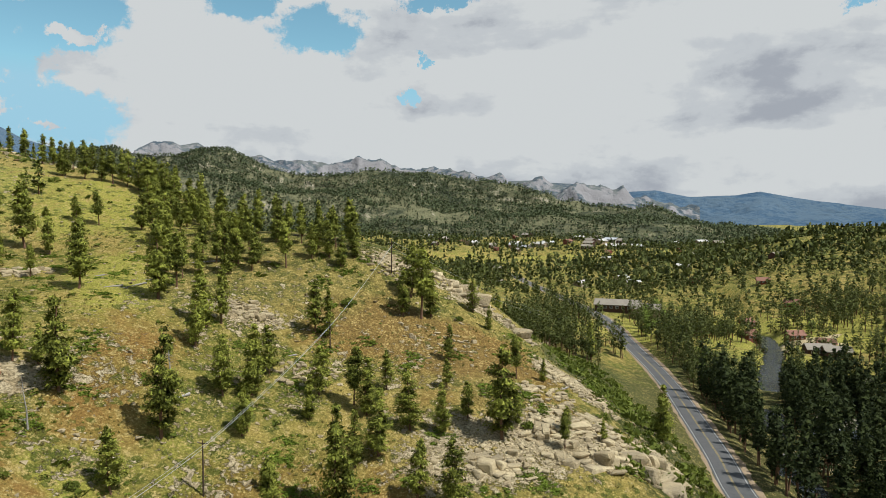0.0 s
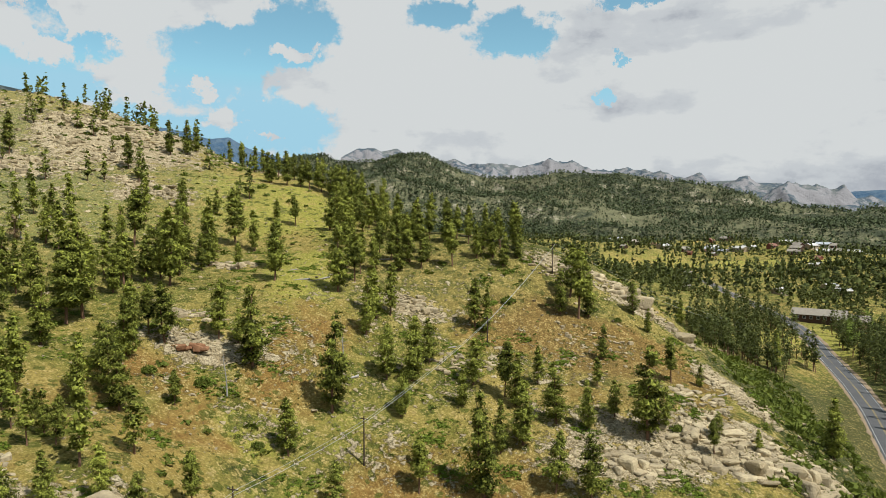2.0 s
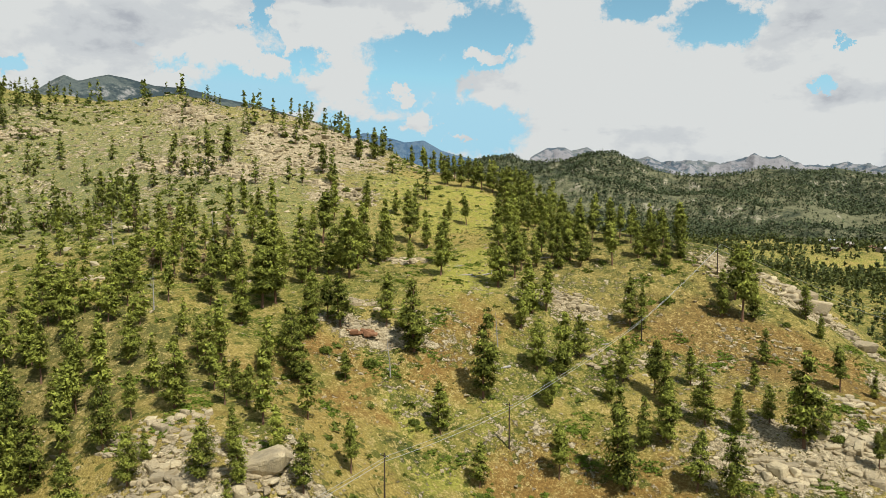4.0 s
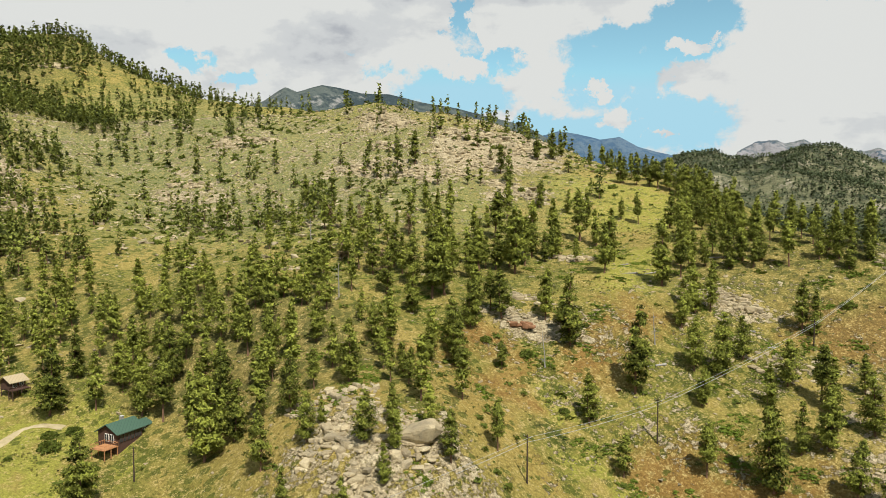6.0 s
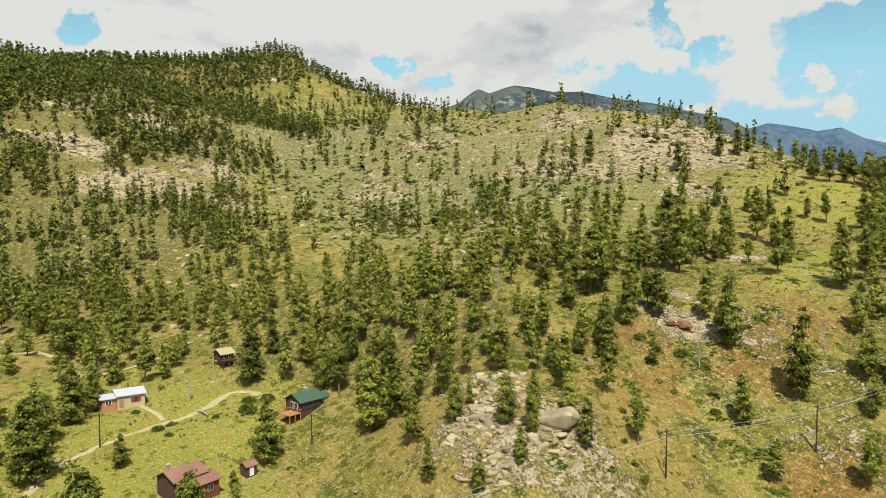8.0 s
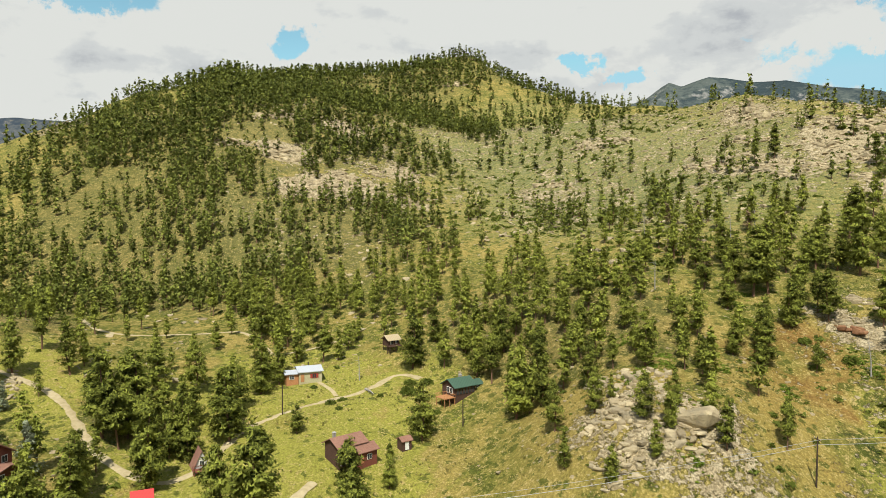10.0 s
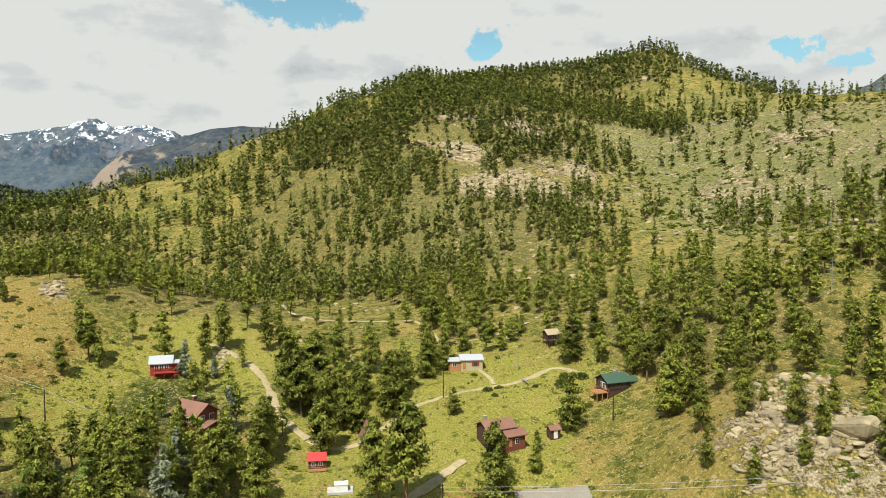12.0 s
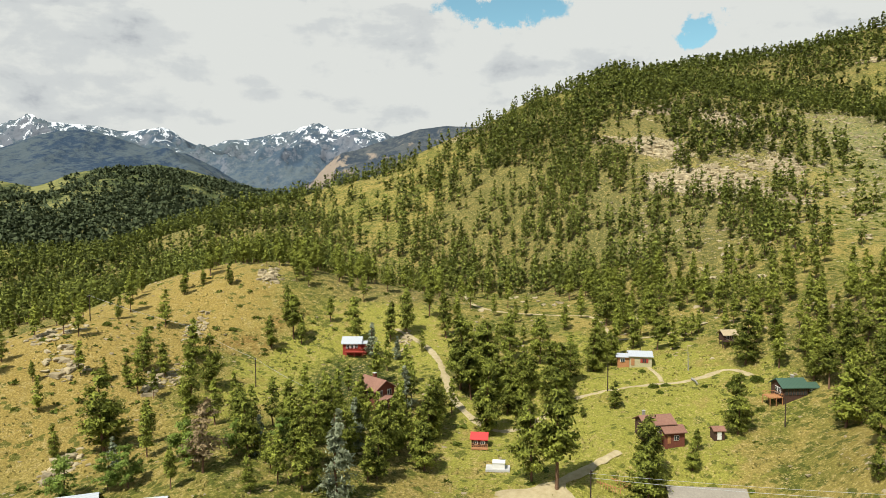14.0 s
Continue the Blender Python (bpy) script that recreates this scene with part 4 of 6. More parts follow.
cover = ground_mesh.color_attributes.new("cover", "FLOAT_COLOR", "POINT")
litter = np.clip(blobs(gx, gy, STANDS + [(115, 215, 60, 110, 0, 1.0), (-40, 160, 90, 66, -15, 0.7)]), 0, 1) * (1 - blobs(gx, gy, OPEN))
cover.data.foreach_set("color", np.stack([blobs(gx, gy, STONY), blobs(gx, gy, LUSH) - blobs(gx, gy, DRY), blobs(gx, gy, RUSTY) - blobs(gx, gy, GREEN_AND_SHADE), litter], -1).astype(np.float32).ravel())
ground_mesh.attributes.new("sage", "FLOAT", "POINT").data.foreach_set("value", blobs(gx, gy, SAGE).astype(np.float32).ravel())


def stand_places(rng, box, step, stands, shy=OPEN):
    xs, ys = np.arange(box[0], box[1], step), np.arange(box[2], box[3], step)
    x, y = [q.ravel() for q in np.meshgrid(xs, ys)]
    x, y = x + rng.uniform(-0.5, 0.5, x.shape) * step * 0.95, y + rng.uniform(-0.5, 0.5, x.shape) * step * 0.95
    want = blobs(x, y, stands) * np.clip(0.7 + 0.9 * grain(x, y, 26, 33), 0.1, 1.3) * (1 - blobs(x, y, shy))
    d, _ = along(x, y, ROAD)
    keep = (rng.random(x.shape) < want) & (d > 9) & (along(x, y, RIVER)[0] > 5.0) & clear_of(x, y)
    return x[keep], y[keep]


def clear_of(x, y):
    ok = np.ones(np.shape(x), bool)
    for line_of, half in DIRT_ROADS:
        ok &= along(x, y, line_of)[0] > half + 1.5
    for cx, cy, r in HOUSES_AT:
        ok &= np.hypot(x - cx, y - cy) > r
    return ok


def plant(kinds, spots, rng, lean=2.5, grow=1.0):
    """Copies of the kinds at x, y, height."""
    for n, (x, y, h) in enumerate(spots):
        base = kinds[int(rng.integers(len(kinds)))]
        k = h / 10 * grow
        m = Matrix.Translation((x, y, float(land(x, y)) - 0.15)) @ Euler((radians(rng.normal(0, lean)), radians(rng.normal(0, lean)), rng.uniform(0, 6.28))).to_matrix().to_4x4() @ Matrix.Diagonal((k * rng.uniform(0.85, 1.15), k * rng.uniform(0.85, 1.15), k, 1))
        copy_thing(base, m)


def woods(name, label, x, y, tall, rng, leaves, size, needles, trunks=True, kinds=5, wide=0.2, z=None):
    """Many trees in one mesh."""
    base = []
    for k in range(kinds):
        c = crown(rng, 10, 10 * wide * rng.uniform(0.85, 1.2), leaves, size, rng.uniform(0.03, 0.15) if leaves < 200 else rng.uniform(0.1, 0.3), rng.uniform(0.6, 0.95), max(18, min(60, leaves // 2)), fat=1.45 if leaves < 200 else 1.1)
        t = stem(rng, 10, 0.17, 3)[:12] if trunks else np.zeros((0, 3, 3))
        flat = np.cross(t[:, 1] - t[:, 0], t[:, 2] - t[:, 0])
        flat = flat / (np.linalg.norm(flat, axis=1)[:, None] + 1e-9)
        base.append((c, t, np.concatenate([crown_normals(c, 10, 10 * wide, rng), np.repeat(flat, 3, 0)])))
    z = land(x, y) if z is None else z
    which, spin = rng.integers(kinds, size=len(x)), rng.uniform(0, 6.28, len(x))
    verts, slots, normals = [], [], []
    for k, (c, t, nrm) in enumerate(base):
        rows = np.where(which == k)[0]
        if not len(rows):
            continue
        both = np.concatenate([c, t]).reshape(-1, 3)
        co, si = np.cos(spin[rows])[:, None], np.sin(spin[rows])[:, None]
        s = (tall[rows] / 10)[:, None]
        px = (both[None, :, 0] * co - both[None, :, 1] * si) * s + x[rows][:, None]
        py = (both[None, :, 0] * si + both[None, :, 1] * co) * s + y[rows][:, None]
        pz = both[None, :, 2] * s + z[rows][:, None] - 0.1
        verts.append(np.stack([px, py, pz], -1).reshape(-1, 3))
        normals.append(np.stack([nrm[None, :, 0] * co - nrm[None, :, 1] * si, nrm[None, :, 0] * si + nrm[None, :, 1] * co, np.repeat(nrm[None, :, 2], len(rows), 0)], -1).reshape(-1, 3))
        slots.append(np.tile(np.r_[np.zeros(len(c), np.int32), np.ones(len(t), np.int32)], len(rows)))
    verts = np.concatenate(verts)
    me = sheet(name, verts, np.arange(len(verts)).reshape(-1, 3), [needles, BARK], slots=np.concatenate(slots), normals=np.concatenate(normals))
    return tagged(new(name, me), label, "trees", kind="stuff")


PINE_LABEL = "olive-green ponderosa pine standing on the grassy slope"


def pine_set(leaves, size, slim=1.0):
    """Six habits of pine: slim and full, bare-stemmed and skirted to the ground."""
    habits = ((0.155, 0.1, 0.55, 84), (0.205, 0.2, 0.75, 92), (0.165, 0.05, 0.7, 104), (0.21, 0.13, 0.5, 88), (0.14, 0.28, 0.6, 70), (0.175, 0.08, 0.85, 100))
    return [pine("pine_tree", np.random.default_rng(20 + k), leaves, size, NEEDLES, PINE_LABEL, wide * slim, bare, taper, boughs) for k, (wide, bare, taper, boughs) in enumerate(habits)]


def path_gap(x, y):
    return min(math.hypot(x - row[1], y - row[2]) for row in PATH)


pine_kinds = pine_set(4300, 0.27)
broad_kinds = pine_set(4300, 0.3, 1.35)
plain_kinds = pine_set(2500, 0.32, 0.84)
spruce_kinds = [pine("spruce_tree", np.random.default_rng(40 + k), 3600, 0.3, SPRUCE, "blue-grey spruce with dense layered boughs near the cabins", 0.2, 0.03, 0.95, 60, 0.25) for k in range(2)]
BROAD = set(CABIN_PINES + FOREGROUND_PINES + TALL_PINES[9:])
plant(broad_kinds, [p for p in PINES if p in BROAD], rng, grow=1.02)
PINES_LEFT = [p for p in PINES if p not in BROAD]
plant(pine_kinds, [p for p in PINES_LEFT if path_gap(p[0], p[1]) < 165], rng, grow=1.02)
plant(plain_kinds, [p for p in PINES_LEFT if path_gap(p[0], p[1]) >= 165], rng, grow=1.02)
plant(spruce_kinds, SPRUCES, rng, 1.0)
pine_kinds = pine_kinds + plain_kinds + broad_kinds
for ob in (*pine_kinds, *spruce_kinds):
    for o in (*ob.children_recursive, ob):
        bpy.data.objects.remove(o)

# the rest of the woods
x, y = stand_places(rng, (-240, 70, -170, 270), 5.6, STANDS)
near = np.hypot(x - 40, y) < 275
gap_to = np.min(np.hypot(x[:, None] - np.array(PINES)[None, :, 0], y[:, None] - np.array(PINES)[None, :, 1]), 1)
x, y = x[near & (gap_to > 2.5)], y[near & (gap_to > 2.5)]
woods("pine_wood", "stands of olive-green pines on the near slopes", x, y, np.where(y > 150, 3.0, 0.0) + rng.uniform(7, 13, len(x)), rng, 880, 0.41, NEEDLES, wide=0.16, kinds=9)
HILLSIDE_NEEDLES = leafy("hillside_pine_needles", (0.032, 0.045, 0.01), (0.28, 0.305, 0.06), 0.24)
x, y = stand_places(rng, (-620, 70, -560, 470), 5.2, STANDS)
away = np.hypot(x - 40, y)
middle, far = (away >= 275) & (away < 440), away >= 440
woods("hillside_wood", "open pine wood covering the mountain side", x[middle], y[middle], rng.uniform(7, 16, middle.sum()), rng, 120, 0.66, HILLSIDE_NEEDLES, wide=0.14, kinds=9)
woods("hillside_wood", "pine wood on the upper mountain side", x[far], y[far], rng.uniform(8, 17, far.sum()), rng, 58, 0.9, HILLSIDE_NEEDLES, trunks=False, wide=0.145, kinds=9)
x, y = stand_places(rng, (-920, -560, -150, 420), 6.5, STANDS)
x, y = x[x < -615], y[x < -615]
woods("summit_wood", "pines along the wooded summit ridge", x, y, rng.uniform(9, 17, len(x)), rng, 36, 1.2, HILLSIDE_NEEDLES, trunks=False, wide=0.17, kinds=8)
x, y = stand_places(rng, (40, 320, 90, 480), 4.4, VALLEY_STANDS)
along_road = np.interp(y, [p[1] for p in ROAD], [p[0] for p in ROAD])
keep = (x > along_road + 9.5) | (y > 300)
x, y = x[keep], y[keep]
sunny = y > 285
VALLEY_NEEDLES = leafy("valley_pine_needles", (0.03, 0.042, 0.012), (0.14, 0.155, 0.042), 0.2)
woods("resort_wood", "tall pines among the resort cabins by the river", x[sunny], y[sunny], rng.uniform(9, 18, sunny.sum()), rng, 210, 0.44, VALLEY_NEEDLES, wide=0.14, kinds=8)
x, y = x[~sunny], y[~sunny]
close = y < 215
# the trees short of the sunny line wear needles with cloud shade painted in
woods("riverside_wood", "tall spruces beside the road and the river, cloud shade in their colour", x[close], y[close], rng.uniform(12, 24, close.sum()), rng, 420, 0.36, SHADED_FIR, wide=0.11, kinds=9)
woods("riverside_wood", "tall pines and spruces along the river, cloud shade in their colour", x[~close], y[~close], rng.uniform(12, 24, (~close).sum()), rng, 250, 0.46, SHADED_FIR, wide=0.11, kinds=9)
HILL_NEEDLES = leafy("far_pine_needles", (0.035, 0.05, 0.026), (0.10, 0.12, 0.055), 0.25)
x, y = stand_places(rng, (-1300, 1300, -1400, 2100), 8.8, VALLEY_STANDS)
far = (np.hypot(x - 40, y) > 330) & ~((x > 40) & (x < 320) & (y > 90) & (y < 480))
x, y = x[far], y[far]
close = np.hypot(x - 40, y) < 650
woods("valley_wood", "pines and meadows at the mouth of the valley", x[close], y[close], rng.uniform(8, 15, close.sum()), rng, 40, 1.1, VALLEY_NEEDLES, trunks=False, wide=0.17, kinds=8)
woods("valley_wood", "scattered pines across the broad valley", x[~close], y[~close], rng.uniform(8, 14, (~close).sum()), rng, 9, 2.7, VALLEY_NEEDLES, trunks=False, wide=0.18, kinds=8)


def woods_on(name, label, shape, count, tall, rng, leaves, size, needles, low=0.04, high=0.97):
    """Woods on a far slope, over its own grid."""
    X, Y, Z, S = shape
    rows, cols = X.shape
    i = rng.integers(0, int(rows * 0.93) - 1, count)
    j = rng.integers(0, cols - 1, count)
    a, b = rng.random(count), rng.random(count)
    p = [(q[i, j] * (1 - a) + q[i + 1, j] * a) * (1 - b) + (q[i, j + 1] * (1 - a) + q[i + 1, j + 1] * a) * b for q in (X, Y, Z, S)]
    keep = (p[3] > low) & (p[3] < high) & (rng.random(count) < 0.7 + 0.7 * grain(p[0], p[1], 120, 91))
    woods(name, label, p[0][keep], p[1][keep], rng.uniform(0.7, 1.3, keep.sum()) * tall, rng, leaves, size, needles, trunks=False, wide=0.26, z=p[2][keep] - 0.5)


woods_on("wooded_hill_pines", "pines dotting the hill above the town", wooded_hill_shape, 42000, 9.5, rng, 5, 3.0, HILL_NEEDLES, low=0.0)
woods_on("dark_hill_pines", "dense dark pines on the hill across the valley", dark_hill_shape, 21000, 11, rng, 6, 3.6, HILL_NEEDLES, low=0.0, high=0.96)

# ---- materials of built things ----


def plain_look(a, b, size=1.2, relief=0.0):
    def look_of(tree, place):
        n = fbm(tree, place, size, 5, 0.6)
        wide = fbm(tree, place, size * 0.12, 3)
        colour = mix(tree, ramp(tree, maths(tree, "MULTIPLY_ADD", n, 0.6, maths(tree, "MULTIPLY", wide, 0.4)), (0.35, 0.0), (0.65, 1.0)), a, b)
        return (colour, n, relief) if relief else colour
    return look_of


def boards_look(a, b, gap=0.18):
    """Boards or battens: fine upright lines and weathering."""
    def look_of(tree, place):
        n = fbm(tree, place, 2.5, 4)
        wave = node(tree, "ShaderNodeTexWave", vector=place, scale=1.0 / gap / 6.28 * 3.14, bands_direction="DIAGONAL", distortion=0.3).outputs[1]
        colour = mix(tree, n, a, b)
        return mix(tree, ramp(tree, wave, (0.0, 0.4), (0.12, 0.0)), colour, tuple(c * 0.45 for c in a))
    return look_of


ASPHALT = material("asphalt", plain_look((0.0638, 0.0638, 0.066), (0.0938, 0.0938, 0.0938), 0.7), 0.85, 0.25)
PAINT_YELLOW = material("yellow_road_paint", plain_look((0.30, 0.215, 0.07), (0.42, 0.31, 0.10)), 0.7)
PAINT_WHITE = material("white_road_paint", plain_look((0.34, 0.34, 0.33), (0.5, 0.5, 0.48)), 0.7)
DIRT = material("pale_dirt", plain_look((0.285, 0.225, 0.12), (0.42, 0.345, 0.21), 0.9, 0.1), 0.95, 0.1)
GRAVEL = material("tan_gravel", plain_look((0.195, 0.143, 0.09), (0.3, 0.225, 0.15), 1.6, 0.05), 0.95, 0.1)
RED_WOOD = material("red_boards", boards_look((0.25, 0.035, 0.025), (0.36, 0.06, 0.04)), 0.8)
BROWN_WOOD = material("dark_brown_boards", boards_look((0.055, 0.03, 0.022), (0.10, 0.055, 0.04)), 0.8)
REDBROWN_WOOD = material("red_brown_boards", boards_look((0.14, 0.045, 0.03), (0.20, 0.07, 0.045)), 0.8)
ORANGE_WOOD = material("stained_deck_wood", boards_look((0.33, 0.15, 0.06), (0.45, 0.22, 0.10)), 0.75)
YELLOW_WALL = material("pale_yellow_siding", boards_look((0.39, 0.345, 0.203), (0.45, 0.405, 0.247), 0.3), 0.8)
GREY_WALL = material("grey_boards", boards_look((0.22, 0.20, 0.17), (0.32, 0.29, 0.25)), 0.8)
TAN_WALL = material("tan_siding", boards_look((0.27, 0.21, 0.135), (0.345, 0.277, 0.188)), 0.8)
WHITE_METAL = material("white_metal_roofing", boards_look((0.36, 0.375, 0.405), (0.435, 0.45, 0.473), 0.4), 0.45, 0.4)
RED_METAL = material("red_metal_roofing", boards_look((0.42, 0.03, 0.03), (0.55, 0.05, 0.045), 0.4), 0.45, 0.4)
GREEN_METAL = material("green_roofing", boards_look((0.0413, 0.0825, 0.0562), (0.0638, 0.112, 0.0788), 0.4), 0.6, 0.3)
BROWN_SHINGLE = material("red_brown_shingles", plain_look((0.18, 0.09, 0.0638), (0.255, 0.135, 0.0975), 2.5, 0.03), 0.9)
TAN_METAL = material("tan_roofing", boards_look((0.33, 0.255, 0.15), (0.405, 0.323, 0.203), 0.4), 0.7, 0.3)
GREY_SHINGLE = material("taupe_shingles", plain_look((0.203, 0.176, 0.143), (0.27, 0.24, 0.195), 2.5, 0.03), 0.9)
CONCRETE = material("pale_concrete", plain_look((0.375, 0.36, 0.338), (0.495, 0.48, 0.45), 0.8), 0.85)
GLASS = material("dark_window_glass", lambda tree, place: (0.03, 0.035, 0.04), 0.08, 0.6)
TRIM = material("white_window_trim", plain_look((0.62, 0.60, 0.56), (0.74, 0.72, 0.68)), 0.7)
POLE_WOOD = material("creosoted_pole", plain_look((0.03, 0.021, 0.015), (0.075, 0.052, 0.036), 1.5), 0.9)
WIRE = material("bright_wire", plain_look((0.30, 0.30, 0.29), (0.40, 0.40, 0.38)), 0.5, 0.3, 0.3)
DEAD_WOOD = material("silvery_dead_wood", plain_look((0.225, 0.203, 0.18), (0.36, 0.338, 0.307), 1.5), 0.9)
RUST_NEEDLES = leafy("browned_needles", (0.20, 0.14, 0.07), (0.36, 0.27, 0.15))
POPLAR = leafy("poplar_leaves", (0.11, 0.16, 0.03), (0.36, 0.45, 0.10), 0.45)


def water_look(tree, place):
    foam = fbm(tree, place, 0.9, 6, 0.65, 1.2)
    return mix(tree, ramp(tree, foam, (0.6, 0.0), (0.7, 1.0)), (0.02, 0.026, 0.03), (0.42, 0.45, 0.48)), foam, 0.5


WATER = material("rushing_water", water_look, 0.12, 0.5)

# ---- roads and river ----


def smooth_line(line_of, step):
    """Points along a rounded line, every so many metres."""
    p = np.array(line_of, float)
    s = np.r_[0, np.cumsum(np.hypot(*np.diff(p, axis=0).T))]
    t = np.arange(0, s[-1], step)
    x, y = np.interp(t, s, p[:, 0]), np.interp(t, s, p[:, 1])
    k = np.ones(7) / 7
    pad = lambda q: np.convolve(np.r_[np.full(3, q[0]), q, np.full(3, q[-1])], k, "valid")
    return np.stack([pad(x), pad(y)], -1)


def ribbon(name, mat, line_of, left, right, lift, step=2.0, level=land, ragged=0.0, label="", category="road", kind="structure", parent=None, across=6):
    p = smooth_line(line_of, step)
    d = np.gradient(p, axis=0)
    side = np.stack([d[:, 1], -d[:, 0]], -1) / np.hypot(d[:, 0], d[:, 1])[:, None]
    w = np.linspace(0, 1, across)
    wob = ragged * grain(p[:, 0] * 3, p[:, 1] * 3, 7, 51)
    off = (left - wob)[:, None] + ((right + wob * 0.8) - (left - wob))[:, None] * w[None] if ragged else (left + (right - left) * w)[None].repeat(len(p), 0)
    q = p[:, None] + side[:, None] * off[..., None]
    z = level(q[..., 0], q[..., 1]) + lift
    edge = np.zeros(across)
    edge[0] = edge[-1] = 0.12 if kind == "structure" else 0
    me = sheet(name, np.concatenate([q, (z - edge)[..., None]], -1).reshape(-1, 3), grid_faces(len(p), across), [mat])
    ob = tagged_mesh(name, me, label, category, kind, parent)
    return ob


def road_level(x, y):
    return rise(x, y) + 0.16


road = ribbon("road", ASPHALT, ROAD, np.float64(-4.1), np.float64(4.1), 0.08, 2.0, road_level, label="two-lane grey asphalt mountain road", category="road")
ribbon("yellow_line", PAINT_YELLOW, ROAD, -0.22, -0.11, 0.10, 2.0, road_level, kind="part", parent=road, across=2, category="")
ribbon("yellow_line", PAINT_YELLOW, ROAD, 0.11, 0.22, 0.10, 2.0, road_level, kind="part", parent=road, across=2, category="")
for off in (-3.55, 3.43):
    ribbon("edge_line", PAINT_WHITE, ROAD, off, off + 0.14, 0.10, 2.0, road_level, kind="part", parent=road, across=2, category="")
ribbon("verge", GRAVEL, ROAD, np.float64(4.0), np.float64(5.9), -0.02, 2.0, road_level, 0.7, "tan gravel shoulder beside the asphalt road", "verge")
ribbon("verge", GRAVEL, ROAD, np.float64(-5.2), np.float64(-4.0), -0.02, 2.0, road_level, 0.5, "tan gravel shoulder beside the asphalt road", "verge")
for line_of, half in DIRT_ROADS:
    ribbon("dirt_track", DIRT, line_of, np.float64(-half * 0.85), np.float64(half * 0.85), 0.14, 1.0, land, half * 0.35, "pale dirt track worn through the grass", "track", across=5)
ribbon("river", WATER, RIVER, np.float64(-5.0), np.float64(5.0), 0.5, 2.0, lambda x, y: 5.0 + 0 * x, 2.0, "shallow rushing river with white water", "river", across=8)


def disc_patch(name, mat, cx, cy, rx, ry, label, category):
    a = np.linspace(0, 2 * math.pi, 28, endpoint=False)
    rings = [0.02, 0.35, 0.7, 1.0]
    v = []
    for r in rings:
        wob = 1 + 0.18 * np.sin(a * 3 + cx) + 0.1 * np.sin(a * 5 + cy)
        x, y = cx + np.cos(a) * rx * r * wob, cy + np.sin(a) * ry * r * wob
        v.append(np.stack([x, y, land(x, y) + (0.15 if r < 1 else -0.1)], -1))
    k = np.arange(len(rings) * 28).reshape(len(rings), 28)
    f = np.stack([k[:-1], np.roll(k, -1, 1)[:-1], np.roll(k, -1, 1)[1:], k[1:]], -1).reshape(-1, 4)[:, ::-1]
    return tagged(new(name, sheet(name, np.concatenate(v), f, [mat])), label, category, kind="structure")


disc_patch("gravel_lot", DIRT, -63, -14, 8, 9, "pale gravel yard beside the houses", "yard")
disc_patch("gravel_lot", DIRT, 112, 205, 9, 5, "pale gravel turnout by the river", "yard")
disc_patch("gravel_lot", DIRT, 200, 395, 26, 12, "pale gravel yard among the resort cabins", "yard")
disc_patch("gravel_lot", GRAVEL, 45, 330, 7, 3, "bare tan earth bank above the road", "yard")

disc_patch("earth_bank", GRAVEL, -83.8, -77.4, 4.5, 2.2, "bare tan earth bank cut into the grass", "bank")

# ---- houses ----


def part(name, bm, mat, parent, label=""):
    me = bpy.data.meshes.new(name)
    bmesh.ops.recalc_face_normals(bm, faces=bm.faces)
    bm.to_mesh(me)
    bm.free()
    me.materials.append(mat)
    ob = new(name, me)
    ob.parent = parent
    return tagged(ob, label)


def add_box(bm, cx, cy, cz, sx, sy, sz):
    got = bmesh.ops.create_cube(bm, size=1.0)["verts"]
    bmesh.ops.scale(bm, vec=(sx, sy, sz), verts=got)
    bmesh.ops.translate(bm, vec=(cx, cy, cz), verts=got)
    return got


def box(*dims):
    bm = bmesh.new()
    add_box(bm, *dims)
    return bm


def gable_walls(length, width, wall, rise_of, down=1.6, cx=0, cy=0, base=0.0):
    """Walls with gable ends at both ends of the length, down into the ground."""
    bm = bmesh.new()
    a, b = length / 2, width / 2
    prof = [(-b, base - down), (b, base - down), (b, base + wall), (0, base + wall + rise_of), (-b, base + wall)]
    ends = [[bm.verts.new((cx + s * a, cy + y, z)) for y, z in prof] for s in (-1, 1)]
    bm.faces.new(ends[0])
    bm.faces.new(ends[1][::-1])
    for i in range(5):
        j = (i + 1) % 5
        bm.faces.new((ends[0][i], ends[1][i], ends[1][j], ends[0][j]))
    return bm


def gable_roof(length, width, wall, rise_of, over=0.5, thick=0.18, cx=0, cy=0, base=0.0):
    bm = bmesh.new()
    a, b = length / 2 + over, width / 2 + over
    slope = rise_of / (width / 2)
    eave = base + wall - slope * over
    top = base + wall + rise_of
    prof = [(-b, eave), (0, top), (b, eave), (b, eave + thick), (0, top + thick * 1.15), (-b, eave + thick)]
    ends = [[bm.verts.new((cx + s * a, cy + y, z + 0.02)) for y, z in prof] for s in (-1, 1)]
    for k in (0, 1):
        e = ends[k]
        for quad in ((0, 1, 4, 5), (1, 2, 3, 4)):
            bm.faces.new([e[i] for i in (quad if k == 0 else quad[::-1])])
    for i in range(6):
        j = (i + 1) % 6
        bm.faces.new((ends[0][i], ends[0][j], ends[1][j], ends[1][i]))
    return bm


